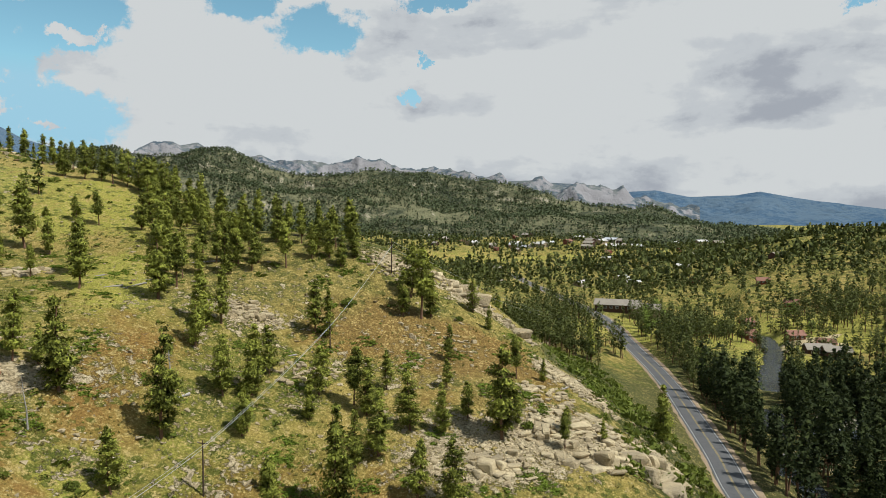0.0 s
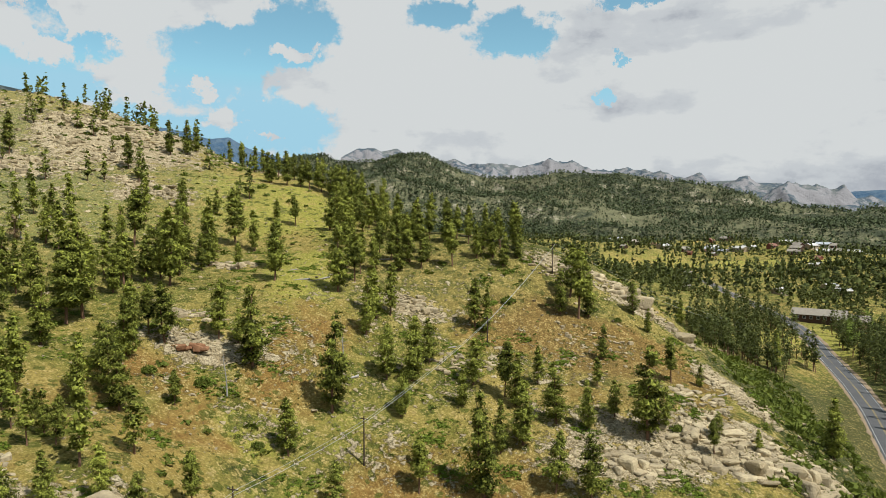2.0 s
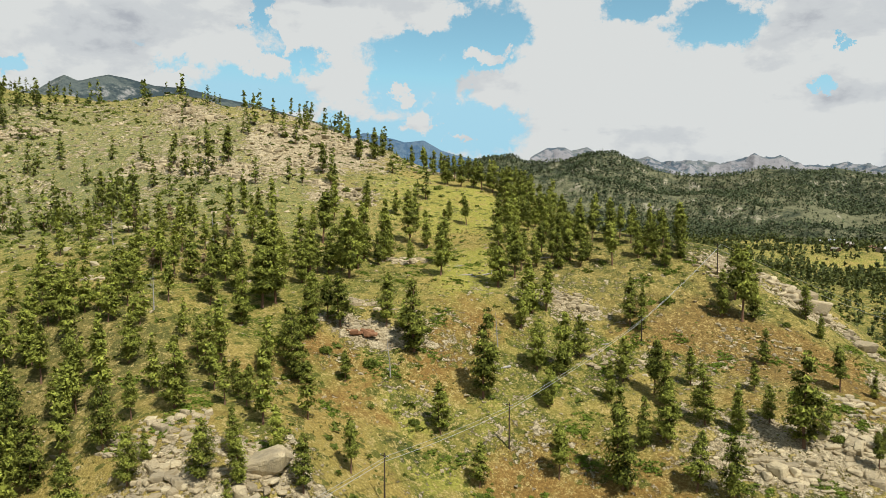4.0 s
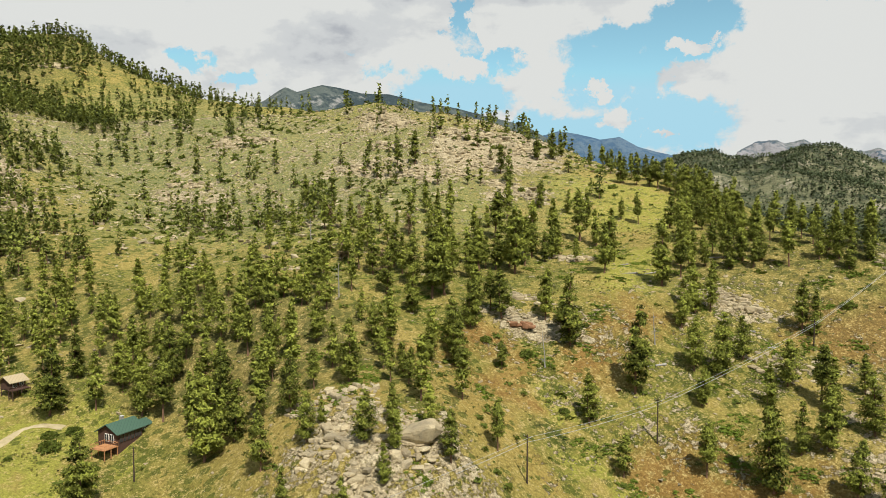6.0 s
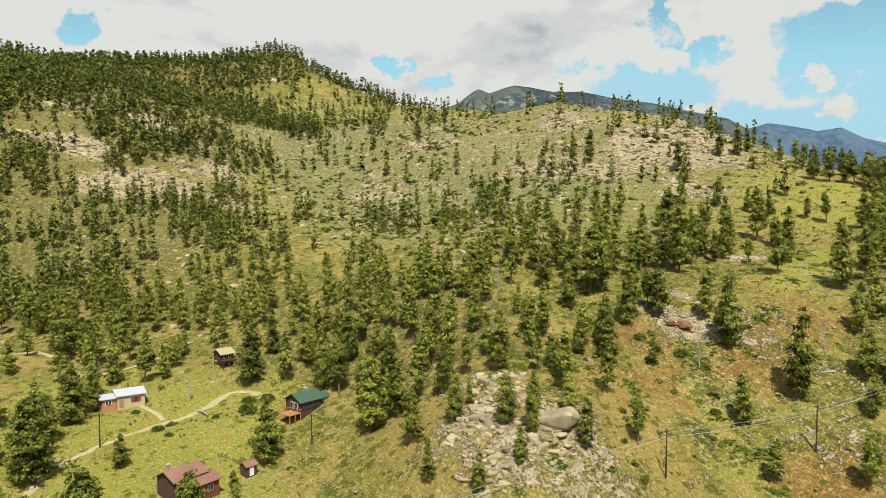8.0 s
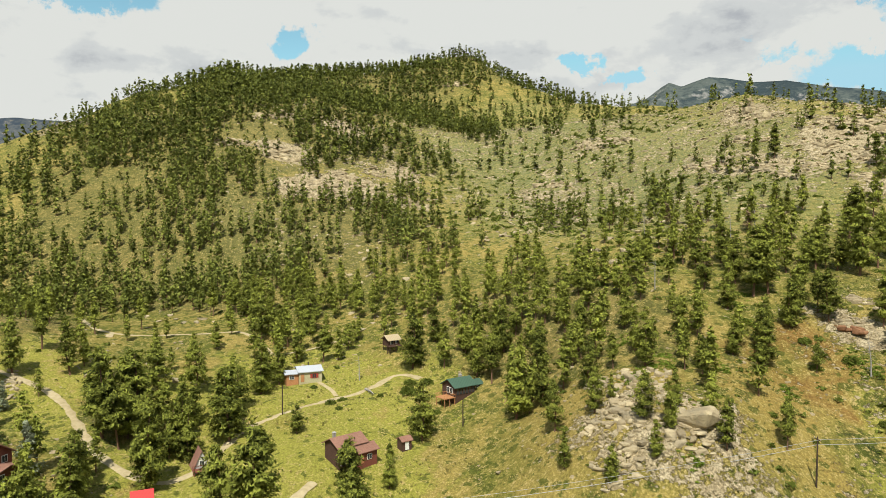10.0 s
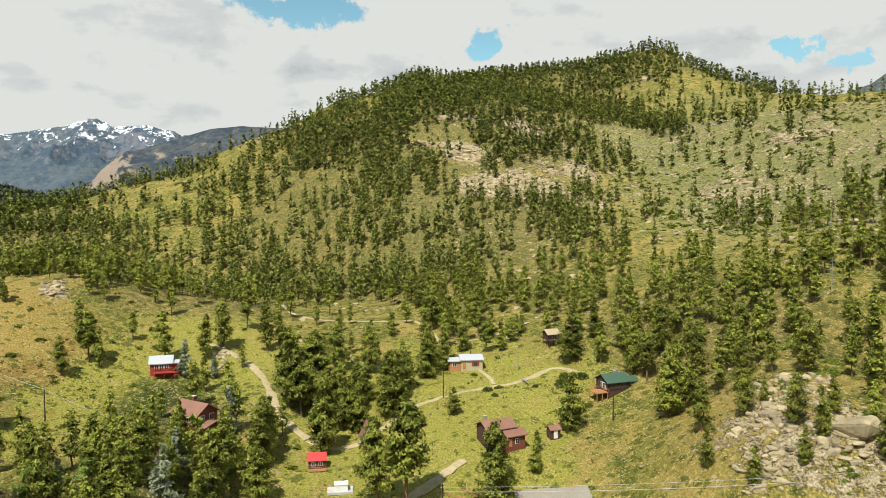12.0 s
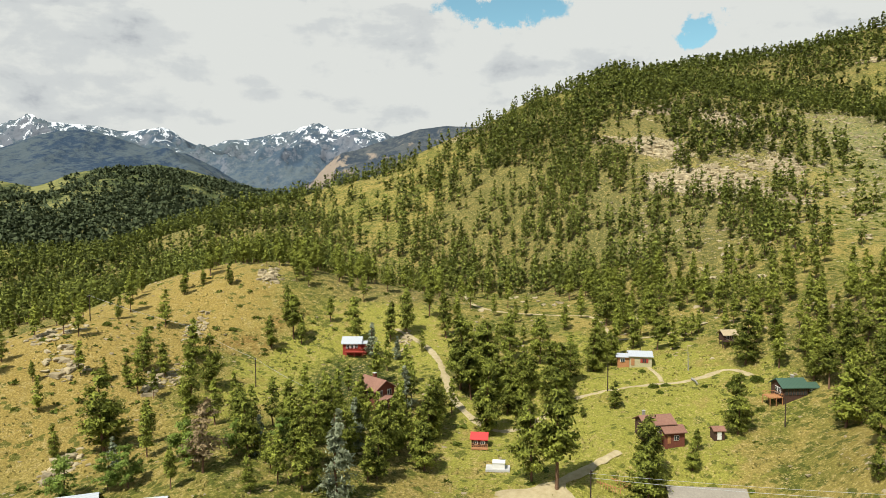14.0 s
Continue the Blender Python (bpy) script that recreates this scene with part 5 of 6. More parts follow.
def window(parent, x, y, z, w, h, face, frame_mat=None):
    """A window on a wall that faces +y, -y, +x or -x: frame, pane and a mullion."""
    sx, sy = (w, 0.10) if face in ("+y", "-y") else (0.10, w)
    out = {"+y": (0, 0.05), "-y": (0, -0.05), "+x": (0.05, 0), "-x": (-0.05, 0)}[face]
    f = box(x, y, z, sx + (0.2 if sx > 0.2 else 0), sy + (0.2 if sy > 0.2 else 0), h + 0.2)
    w_ob = part("window", f, frame_mat or TRIM, parent)
    part("pane", box(x + out[0] * 0.6, y + out[1] * 0.6, z, sx, sy, h), GLASS, w_ob, "dark glass")
    m = bmesh.new()
    add_box(m, x + out[0] * 1.3, y + out[1] * 1.3, z, 0.07, 0.07, h)
    part("mullion", m, frame_mat or TRIM, w_ob)
    return w_ob


def door(parent, x, y, z, face, mat):
    sx, sy = (0.95, 0.12) if face in ("+y", "-y") else (0.12, 0.95)
    d_ob = part("door", box(x, y, z + 1.0, sx, sy, 2.02), mat, parent)
    hx, hy = (0.35, 0.08 if face == "+y" else -0.08) if face in ("+y", "-y") else (0.08 if face == "+x" else -0.08, 0.35)
    part("handle", box(x + hx, y + hy, z + 1.0, 0.08, 0.08, 0.12), POLE_WOOD, d_ob)
    return d_ob


def deck(parent, cx, cy, z, sx, sy, mat, drop=2.0, rail=True):
    d_ob = part("deck", box(cx, cy, z, sx, sy, 0.16), mat, parent, "stained wooden deck")
    for px in (-1, 0, 1):
        for py in (-1, 1):
            part("post", box(cx + px * (sx / 2 - 0.15), cy + py * (sy / 2 - 0.15), z - drop / 2, 0.16, 0.16, drop), mat, d_ob)
    if rail:
        for py in (-1, 1):
            part("rail", box(cx, cy + py * (sy / 2 - 0.06), z + 0.98, sx, 0.09, 0.09), mat, d_ob)
        for px in (-1, 1):
            part("rail", box(cx + px * (sx / 2 - 0.06), cy, z + 0.98, 0.09, sy, 0.09), mat, d_ob)
        b = bmesh.new()
        for k in range(int(sx / 0.5) + 1):
            for py in (-1, 1):
                add_box(b, cx - sx / 2 + 0.06 + k * (sx - 0.12) / int(sx / 0.5), cy + py * (sy / 2 - 0.06), z + 0.5, 0.05, 0.05, 0.95)
        part("baluster_row", b, mat, d_ob)
    return d_ob


def stand(name, x, y, heading, label, category, lift=0.0, group=""):
    ob = new(name)
    ob.matrix_basis = pose(x, y, float(land(x, y)) + lift, 0, 0, heading)
    return tagged(ob, label, category, group)


def chimney(parent, x, y, z, tall, mat):
    c = part("chimney", box(x, y, z + tall / 2, 0.75, 0.75, tall), mat, parent)
    part("chimney_cap", box(x, y, z + tall + 0.06, 0.9, 0.9, 0.12), CONCRETE, c)


# In each house the front faces -y of its own axes, towards the open valley.
h = stand("yellow_cabin", -141, 0.5, 98, "pale yellow cabin with white metal roof and red shutters", "cabin", 0.3)
part("wall", gable_walls(6.2, 6.0, 2.6, 0.9, cx=1.6), YELLOW_WALL, h)
part("roof", gable_roof(6.2, 6.0, 2.6, 0.9, 0.4, cx=1.6), WHITE_METAL, h, "white standing-seam metal roof")
part("porch_wall", gable_walls(3.2, 4.6, 2.2, 0.5, cx=-3.2, cy=-0.3), ORANGE_WOOD, h, "orange-brown wooden porch")
part("porch_roof", gable_roof(3.4, 4.8, 2.2, 0.5, 0.35, cx=-3.3, cy=-0.3), WHITE_METAL, h, "white metal porch roof")
w = window(h, 2.6, -3.05, 1.4, 1.0, 1.0, "-y", RED_WOOD)
for s in (-0.85, 0.85):
    part("shutter", box(2.6 + s, -3.06, 1.4, 0.5, 0.1, 1.15), RED_WOOD, w, "red shutter")
window(h, -3.4, -2.65, 1.3, 1.1, 0.9, "-y")
door(h, -0.6, -3.05, 0.0, "-y", ORANGE_WOOD)
part("stove_pipe", box(1.8, 0.8, 3.9, 0.22, 0.22, 1.3), POLE_WOOD, h, "black stove pipe")

h = stand("red_cabin", -133, -85, 108, "small red cabin with white metal roof and front deck", "cabin", 0.6)
part("wall", gable_walls(5.6, 5.2, 2.5, 1.5), RED_WOOD, h)
part("roof", gable_roof(5.6, 5.2, 2.5, 1.5, 0.45), WHITE_METAL, h, "white metal roof")
part("wing_roof", gable_roof(2.2, 3.2, 2.2, 0.5, 0.3, cx=3.6, cy=-0.4), WHITE_METAL, h, "white metal roof of the side wing")
part("wing_wall", gable_walls(2.0, 3.0, 2.2, 0.5, cx=3.5, cy=-0.4), RED_WOOD, h)
for x in (-1.2, 0.1, 1.4):
    window(h, x, -2.65, 1.4, 0.9, 1.3, "-y")
deck(h, 1.0, -3.8, 0.1, 5.6, 2.0, RED_WOOD, 1.4)

h = stand("two_storey_house", -96, -62, 60, "tall red-brown house with pinkish shingled roofs", "house", 0.2)
part("wall", gable_walls(8.0, 6.0, 5.2, 1.9), REDBROWN_WOOD, h)
part("roof", gable_roof(8.0, 6.0, 5.2, 1.9, 0.7), BROWN_SHINGLE, h)
part("porch_roof", gable_roof(2.6, 5.6, 2.7, 0.7, 0.3, cx=5.4), BROWN_SHINGLE, h)
part("porch_wall", gable_walls(2.2, 5.2, 2.6, 0.7, cx=5.1), REDBROWN_WOOD, h)
for y in (-1.4, 1.3):
    window(h, 4.05, y, 4.1, 1.1, 1.2, "+x")
    window(h, 6.25, y, 1.4, 1.0, 1.2, "+x")
for x in (-2, 1.5):
    window(h, x, -3.05, 4.0, 1.0, 1.2, "-y")
chimney(h, -1.5, 1.0, 5.8, 2.2, REDBROWN_WOOD)

h = stand("red_roofed_cabin", -88.5, -32.5, 100, "tiny grey cabin with bright red metal roof", "cabin", 0.1)
h.scale = (0.85, 0.85, 0.85)
part("wall", gable_walls(4.2, 3.8, 2.3, 1.2), BROWN_WOOD, h)
part("roof", gable_roof(4.2, 3.8, 2.3, 1.2, 0.4), RED_METAL, h, "bright red metal roof")
window(h, -0.9, -1.95, 1.3, 0.9, 0.9, "-y")
window(h, 1.0, -1.95, 1.3, 0.9, 0.9, "-y")
deck(h, 0.2, -2.8, 0.0, 4.4, 1.6, ORANGE_WOOD, 1.2)

h = stand("brown_house", -93.5, 7.5, 118, "two-storey dark brown house with stepped red-brown roofs", "house", 0.1)
h.scale = (0.76, 0.76, 0.84)
part("wall", gable_walls(9.0, 6.6, 4.6, 1.5, cx=-1.0), BROWN_WOOD, h)
part("roof", gable_roof(9.0, 6.6, 4.6, 1.5, 0.7, cx=-1.0), BROWN_SHINGLE, h, "red-brown shingled roof")
part("wing_wall", gable_walls(6.0, 4.6, 2.9, 1.1, cx=2.6, cy=-3.4), REDBROWN_WOOD, h)
part("wing_roof", gable_roof(6.0, 4.6, 2.9, 1.1, 0.6, cx=2.6, cy=-3.4), BROWN_SHINGLE, h)
for x in (-4.2, -2.6, -1.0):
    window(h, x, -3.35, 3.3, 1.2, 1.5, "-y")
    window(h, x, -3.35, 1.0, 1.2, 1.6, "-y")
window(h, 3.0, -5.75, 1.3, 1.4, 1.2, "-y")
door(h, 0.7, -5.75, 0.0, "-y", ORANGE_WOOD)
chimney(h, -4.0, 1.0, 5.0, 2.2, GREY_WALL)
deck(h, -3.6, -4.4, 2.2, 4.6, 2.0, BROWN_WOOD, 2.6)

h = stand("garden_shed", -98.5, 20.5, 110, "small brown shed with a red-brown roof", "shed", 0.2)
part("wall", gable_walls(2.4, 2.2, 2.0, 0.6, 0.8), BROWN_WOOD, h)
part("roof", gable_roof(2.4, 2.2, 2.0, 0.6, 0.3), BROWN_SHINGLE, h)
door(h, 0, -1.15, 0.0, "-y", TRIM)

h = stand("green_roofed_cabin", -117, 38, 112, "dark brown cabin with green metal roof and raised deck", "cabin", 0.4)
h.scale = (0.86, 0.86, 0.86)
part("wall", gable_walls(7.2, 6.2, 2.9, 1.7, 2.4), BROWN_WOOD, h)
part("roof", gable_roof(7.2, 6.2, 2.9, 1.7, 0.6), GREEN_METAL, h, "green metal roof")
part("wing_wall", gable_walls(4.2, 4.4, 2.3, 0.9, 2.2, cx=5.4, cy=0.3), BROWN_WOOD, h)
part("wing_roof", gable_roof(4.2, 4.4, 2.3, 0.9, 0.45, cx=5.5, cy=0.3), GREEN_METAL, h, "green metal roof of the wing")
for x in (-2.6, -1.5, -0.4, 0.7, 1.8, 2.8):
    window(h, x, -3.15, 1.5, 0.75, 1.7, "-y", BROWN_WOOD)
for y in (-1.4, 0.2):
    window(h, -3.65, y, 1.6, 1.1, 1.6, "-x")
window(h, 5.4, -1.95, 1.3, 0.8, 1.0, "-y")
deck(h, -5.6, -1.2, 0.0, 3.9, 4.4, ORANGE_WOOD, 2.4)
chimney(h, 1.5, 1.2, 3.6, 1.6, GREY_WALL)

h = stand("stilt_cabin", -150, 26.5, 112, "dark cabin on stilts with a tan metal roof", "cabin", 1.6)
h.scale = (0.82, 0.82, 0.82)
part("wall", gable_walls(4.4, 4.2, 2.2, 1.2, 0.2), BROWN_WOOD, h)
part("roof", gable_roof(4.4, 4.2, 2.2, 1.2, 0.7), TAN_METAL, h, "tan metal roof")
deck(h, -0.2, -2.9, 0.0, 5.4, 1.9, BROWN_WOOD, 3.2)
deck(h, 0, 0, -0.1, 4.4, 4.2, BROWN_WOOD, 3.4, rail=False)
window(h, -1.0, -2.15, 1.2, 1.0, 1.2, "-y")
window(h, 1.0, -2.15, 1.2, 1.0, 1.2, "-y")

h = stand("long_house", -76, 17, 100, "long house under a broad taupe shingled roof", "house", -0.6)
part("wall", gable_walls(14.0, 8.0, 2.7, 1.9, 2.0), TAN_WALL, h)
part("roof", gable_roof(14.0, 8.0, 2.7, 1.9, 0.7), GREY_SHINGLE, h, "broad taupe shingled roof")
for x in (-5, -2, 1, 4.5):
    window(h, x, -4.05, 1.5, 1.3, 1.2, "-y")
door(h, 2.8, -4.05, 0.0, "-y", BROWN_WOOD)

for x, y, turn in ((-29, -94.5, 128), (-28.5, -79, 120)):
    h = stand("white_roofed_house", x, y, turn, "low tan house with a white metal roof", "house", -1.6, "white-roofed houses")
    part("wall", gable_walls(9.5, 6.5, 2.4, 1.4, 2.0), TAN_WALL, h)
    part("roof", gable_roof(9.5, 6.5, 2.4, 1.4, 0.5), WHITE_METAL, h, "white metal roof")
    for wx in (-3, 0, 3):
        window(h, wx, -3.3, 1.4, 1.1, 1.0, "-y")

h = stand("a_frame_cabin", -102, -23, 15, "white-fronted a-frame cabin with a red deck", "cabin", 0.2)
h.scale = (0.75, 0.75, 0.75)
part("wall", gable_walls(5.0, 4.4, 0.4, 4.6, 1.2), CONCRETE, h, "white gable front")
part("roof", gable_roof(5.0, 4.4, 0.4, 4.6, 0.35), BROWN_SHINGLE, h)
window(h, 2.55, 0, 1.6, 1.2, 1.6, "+x")
deck(h, 3.8, -0.6, 0.1, 2.4, 4.0, REDBROWN_WOOD, 1.2)

h = stand("utility_box", -77, -25.5, 100, "white covered box on a pale concrete slab in the grass", "tank", 0.1)
part("slab", box(0, 0, 0.05, 5.2, 3.2, 0.5), CONCRETE, h)
part("box", box(0.2, 0, 0.9, 2.6, 2.0, 1.3), TRIM, h, "white boxy cover")
part("lid", box(0.2, 0, 1.6, 2.8, 2.2, 0.14), TRIM, h)

h = stand("picket_fence", -75, -1.5, 60, "low wooden garden fence round a small bed", "fence", 0.0)
for k in range(13):
    for row in (-1.8, 1.8):
        part("picket", box(-3.6 + k * 0.6, row, 0.5, 0.12, 0.06, 1.3), ORANGE_WOOD, h)
for row in (-1.8, 1.8):
    part("rail", box(0, row, 0.85, 7.3, 0.09, 0.12), ORANGE_WOOD, h)
for end in (-3.6, 3.6):
    part("rail", box(end, 0, 0.85, 0.09, 3.6, 0.12), ORANGE_WOOD, h)

# ---- the resort and the town across the valley ----


def far_house(kind, label, length, width, wall, gable, wall_mat, roof_mat):
    top = tagged(new(kind), label, "house", "houses in the valley")
    part("wall", gable_walls(length, width, wall, gable, 2.5), wall_mat, top)
    part("roof", gable_roof(length, width, wall, gable, 0.6), roof_mat, top)
    for x in (-length * 0.3, 0, length * 0.3):
        window(top, x, -width / 2 - 0.05, wall * 0.55, 1.4, 1.2, "-y")
    return top


valley_kinds = [far_house("valley_house", "brown timber house with a dark shingled roof among pines", 12, 8, 3.2, 2.2, BROWN_WOOD, GREY_SHINGLE),
                far_house("valley_house", "tan house with a pale roof among valley trees", 14, 9, 3.4, 2.0, TAN_WALL, CONCRETE),
                far_house("valley_house", "red-brown log cabin with a brown roof among pines", 9, 7, 2.8, 2.2, REDBROWN_WOOD, BROWN_SHINGLE),
                far_house("valley_house", "grey house with a white metal roof in the valley", 16, 10, 3.6, 2.0, GREY_WALL, WHITE_METAL)]
far_rng = np.random.default_rng(5)
NEAR_VALLEY = [(178, 413, 2), (194, 455, 2), (200, 404, 2), (249, 555, 2), (242, 494, 2), (193, 348, 0), (188, 356, 0), (131, 230, 3), (137, 245, 0), (174, 296, 0), (224, 632, 2), (205, 380, 2)]
for x, y, kind in NEAR_VALLEY:
    copy_thing(valley_kinds[kind], pose(x, y, float(land(x, y)) + 0.2, 0, 0, float(far_rng.uniform(-40, 40))))
for k in range(84):
    y = float(far_rng.uniform(650, 1750) if k < 40 else far_rng.normal(1300, 130))
    x = float(far_rng.uniform(-0.03, 0.5)) * y
    copy_thing(valley_kinds[int(far_rng.choice([0, 1, 2, 3], p=[0.35, 0.3, 0.2, 0.15]))], pose(x, y, float(land(x, y)) + 0.2, 0, 0, float(far_rng.uniform(-60, 60))) @ Matrix.Scale(1.0 + 0.5 * (y > 1200), 4))
for ob in valley_kinds:
    for o in (*ob.children_recursive, ob):
        bpy.data.objects.remove(o)

h = stand("lodge", 122, 497, -20, "long brown timber lodge with broad grey roofs", "lodge", 0.3)
part("wall", gable_walls(30, 11, 4.5, 3.0, 3), BROWN_WOOD, h)
part("roof", gable_roof(30, 11, 4.5, 3.0, 1.0), GREY_SHINGLE, h)
part("wing_wall", gable_walls(18, 10, 4.2, 2.8, 3, cx=20, cy=-14), TAN_WALL, h)
part("wing_roof", gable_roof(18, 10, 4.2, 2.8, 1.0, cx=20, cy=-14), GREY_SHINGLE, h)
for x in (-12, -8, -4, 0, 4, 8, 12):
    window(h, x, -5.55, 2.4, 1.8, 1.6, "-y")

h = stand("footbridge", 106, 211, 5, "small wooden bridge with pale rails over the river", "bridge", 0.0)
h.location.z = 7.4
part("deck", box(0, 0, 0, 15, 2.6, 0.25), DEAD_WOOD, h)
for y in (-1.25, 1.25):
    part("rail", box(0, y, 1.0, 15, 0.14, 0.14), DEAD_WOOD, h)
    for x in (-7, -3.5, 0, 3.5, 7):
        part("post", box(x, y, 0.2, 0.16, 0.16, 1.7), DEAD_WOOD, h)

# ---- power line ----


def utility_pole(x, y, tall, turn, arm=True):
    h = stand("utility_pole", x, y, turn, "dark wooden utility pole carrying wires", "pole", 0, "utility poles")
    bm = bmesh.new()
    bmesh.ops.create_cone(bm, cap_ends=True, segments=10, radius1=0.17, radius2=0.11, depth=tall + 1.0)
    bmesh.ops.translate(bm, vec=(0, 0, tall / 2 - 0.5), verts=bm.verts)
    part("shaft", bm, POLE_WOOD, h)
    if arm:
        a = part("crossarm", box(0, 0, tall - 0.5, 1.9, 0.12, 0.14), POLE_WOOD, h)
        for px in (-0.85, 0.85):
            b = bmesh.new()
            bmesh.ops.create_cone(b, cap_ends=True, segments=8, radius1=0.06, radius2=0.045, depth=0.2)
            bmesh.ops.translate(b, vec=(px, 0, tall - 0.33), verts=b.verts)
            part("insulator", b, CONCRETE, a)
    return Vector((x, y, float(land(x, y)) + tall))


def wire(p, q, sag, thick=0.035):
    """A hanging wire between two points."""
    curve = bpy.data.curves.new("power_wire", "CURVE")
    curve.dimensions, curve.bevel_depth, curve.bevel_resolution = "3D", thick, 1
    line_of = curve.splines.new("POLY")
    line_of.points.add(24)
    for k in range(25):
        t = k / 24
        at = p.lerp(q, t)
        line_of.points[k].co = (at.x, at.y, at.z - sag * 4 * t * (1 - t), 1)
    curve.materials.append(WIRE)
    tagged(new("power_wire", curve), "thin bright wire strung between the poles", "wire", "power wires")


LINE_A = [(-64.6, -4.5, 8.5, -8), (-47.2, 83.5, 9.0, -8), (-39.5, 115.6, 9.3, -14), (-26, 163, 6.5, -16), (-14.3, 197.1, 9.0, -18), (60, 380, 9.0, -20)]
tops = [utility_pole(*row) for row in LINE_A]
for p, q in zip(tops, tops[1:]):
    gap_of = (q - p).length
    wire(p + Vector((0.85, 0, -0.25)), q + Vector((0.85, 0, -0.25)), gap_of * 0.012, 0.03)
    wire(p + Vector((-0.15, 0, -1.5)), q + Vector((-0.15, 0, -1.5)), gap_of * 0.014, 0.042)
LINE_B = [(-75, -64, 7.0, 20), (-94.5, -96, 8.0, 20), (-101.2, -121.5, 7.0, 5), (-102, -157.5, 8.0, 0)]
tops = [utility_pole(*row) for row in LINE_B]
for p, q in zip(tops, tops[1:]):
    wire(p + Vector((0.2, 0, -0.2)), q + Vector((0.2, 0, -0.2)), (q - p).length * 0.015)
for row in ((-102.1, 35, 6.5, 0), (-120, -5.4, 7.5, 20)):
    utility_pole(*row, arm=False)

# ---- rocks ----


def boulder_mesh(rng, flat):
    """A weathered joint block: a skewed box with chipped, worn edges."""
    bm = bmesh.new()
    for cx in (-1, 1):
        for cy in (-1, 1):
            for cz in (-1, 1):
                bm.verts.new((cx * rng.uniform(0.5, 1.0), cy * rng.uniform(0.45, 0.9), cz * flat * rng.uniform(0.5, 1.0)))
    for _ in range(4):
        p = rng.normal(0, 1, 3)
        p = p / np.abs(p).max() * rng.uniform(0.95, 1.08)
        bm.verts.new((p[0], p[1] * 0.85, p[2] * flat))
    bmesh.ops.convex_hull(bm, input=bm.verts)
    loose = [v for v in bm.verts if not v.link_faces]
    bmesh.ops.delete(bm, geom=loose, context="VERTS")
    bmesh.ops.bevel(bm, geom=[e for e in bm.edges if e.calc_face_angle(0) > 0.5], offset=0.12, segments=1, affect="EDGES")
    me = bpy.data.meshes.new("stone")
    bm.to_mesh(me)
    bm.free()
    me.materials.append(STONE)
    return me


rock_rng = np.random.default_rng(17)
stones = [boulder_mesh(rock_rng, f) for f in (0.4, 0.5, 0.6, 0.7, 0.35, 0.5, 0.8, 0.45)]


def outcrop(cx, cy, a, b, turn, count, big, label, dip=6):
    """Jointed granite in beds that follow the slope: close-set blocks, the upper ones stepping back."""
    h = stand("rock_outcrop", cx, cy, 0, label, "rock", 0, "rock outcrops")
    gx_of = float(rise(cx + 4, cy) - rise(cx - 4, cy))
    gy_of = float(rise(cx, cy + 4) - rise(cx, cy - 4))
    bed = math.degrees(math.atan2(gy_of, gx_of)) + 90
    step = math.sqrt(math.pi * a * b * 1.1 / (1.9 * count))
    co, si = math.cos(radians(turn)), math.sin(radians(turn))
    cb, sb = math.cos(radians(bed)), math.sin(radians(bed))
    reach = int(max(a, b) * 1.3 / step) + 2
    for i in range(-reach, reach + 1):
        for j in range(-reach, reach + 1):
            p = (i + rock_rng.uniform(-0.6, 0.6)) * step * 1.1
            q = (j + rock_rng.uniform(-0.45, 0.45)) * step * 0.8
            dx, dy = p * cb - q * sb, p * sb + q * cb
            far = math.hypot((dx * co + dy * si) / a, (dy * co - dx * si) / b)
            if far > 1.0 + 0.25 * float(grain(cx + dx, cy + dy, step * 3, 61)) or rock_rng.random() < 0.16 + 0.5 * max(far - 0.4, 0):
                continue
            size = step * float(rock_rng.uniform(0.5, 1.0)) ** 1.6 * (1.2 - 0.5 * far) * (1.0 if rock_rng.random() > 0.12 else min(1.7, 1.0 + 0.25 * big / step))
            size = min(size, 0.62 * big)
            x, y = cx + dx, cy + dy
            o = new("stone", stones[int(rock_rng.integers(len(stones)))])
            o.parent = h
            tilt = pose(0, 0, 0, dip * rock_rng.normal(), dip * rock_rng.normal(), bed + rock_rng.choice([0, 90, 180]) + rock_rng.normal(0, 28))
            o.matrix_basis = Matrix.Translation((dx, dy, float(land(x, y)) + size * rock_rng.uniform(-0.4, 0.22) - h.location.z)) @ tilt @ Matrix.Diagonal((size * rock_rng.uniform(0.8, 1.7), size * rock_rng.uniform(0.7, 1.2), size * rock_rng.uniform(0.6, 1.5), 1))


PALE = "pale weathered granite blocks heaped on the slope"
OUTCROPS_A = [
    (6, 203, 8, 4.5, -12, 14, 6), (22, 194, 5, 3, -30, 8, 5), (40, 140, 9, 4, -30, 14, 6), (28, 136, 9, 3.5, 0, 12, 6), (8, 131, 13, 4.5, 8, 70, 3.0), (20, 144, 11, 6, 35, 60, 2.4), (35, 144, 10, 6, -20, 70, 3.0),
    (45, 148, 6, 4, 0, 34, 2.8), (28, 170, 9, 2.6, -55, 44, 1.9), (36, 164, 7, 2.2, -60, 36, 1.9), (22, 158, 9, 5, 0, 40, 1.5), (19, 198, 8, 3.5, -25, 44, 3.2), (4, 206, 13, 4, -12, 60, 3.0), (38, 139, 8, 4, -25, 26, 4.6),
]
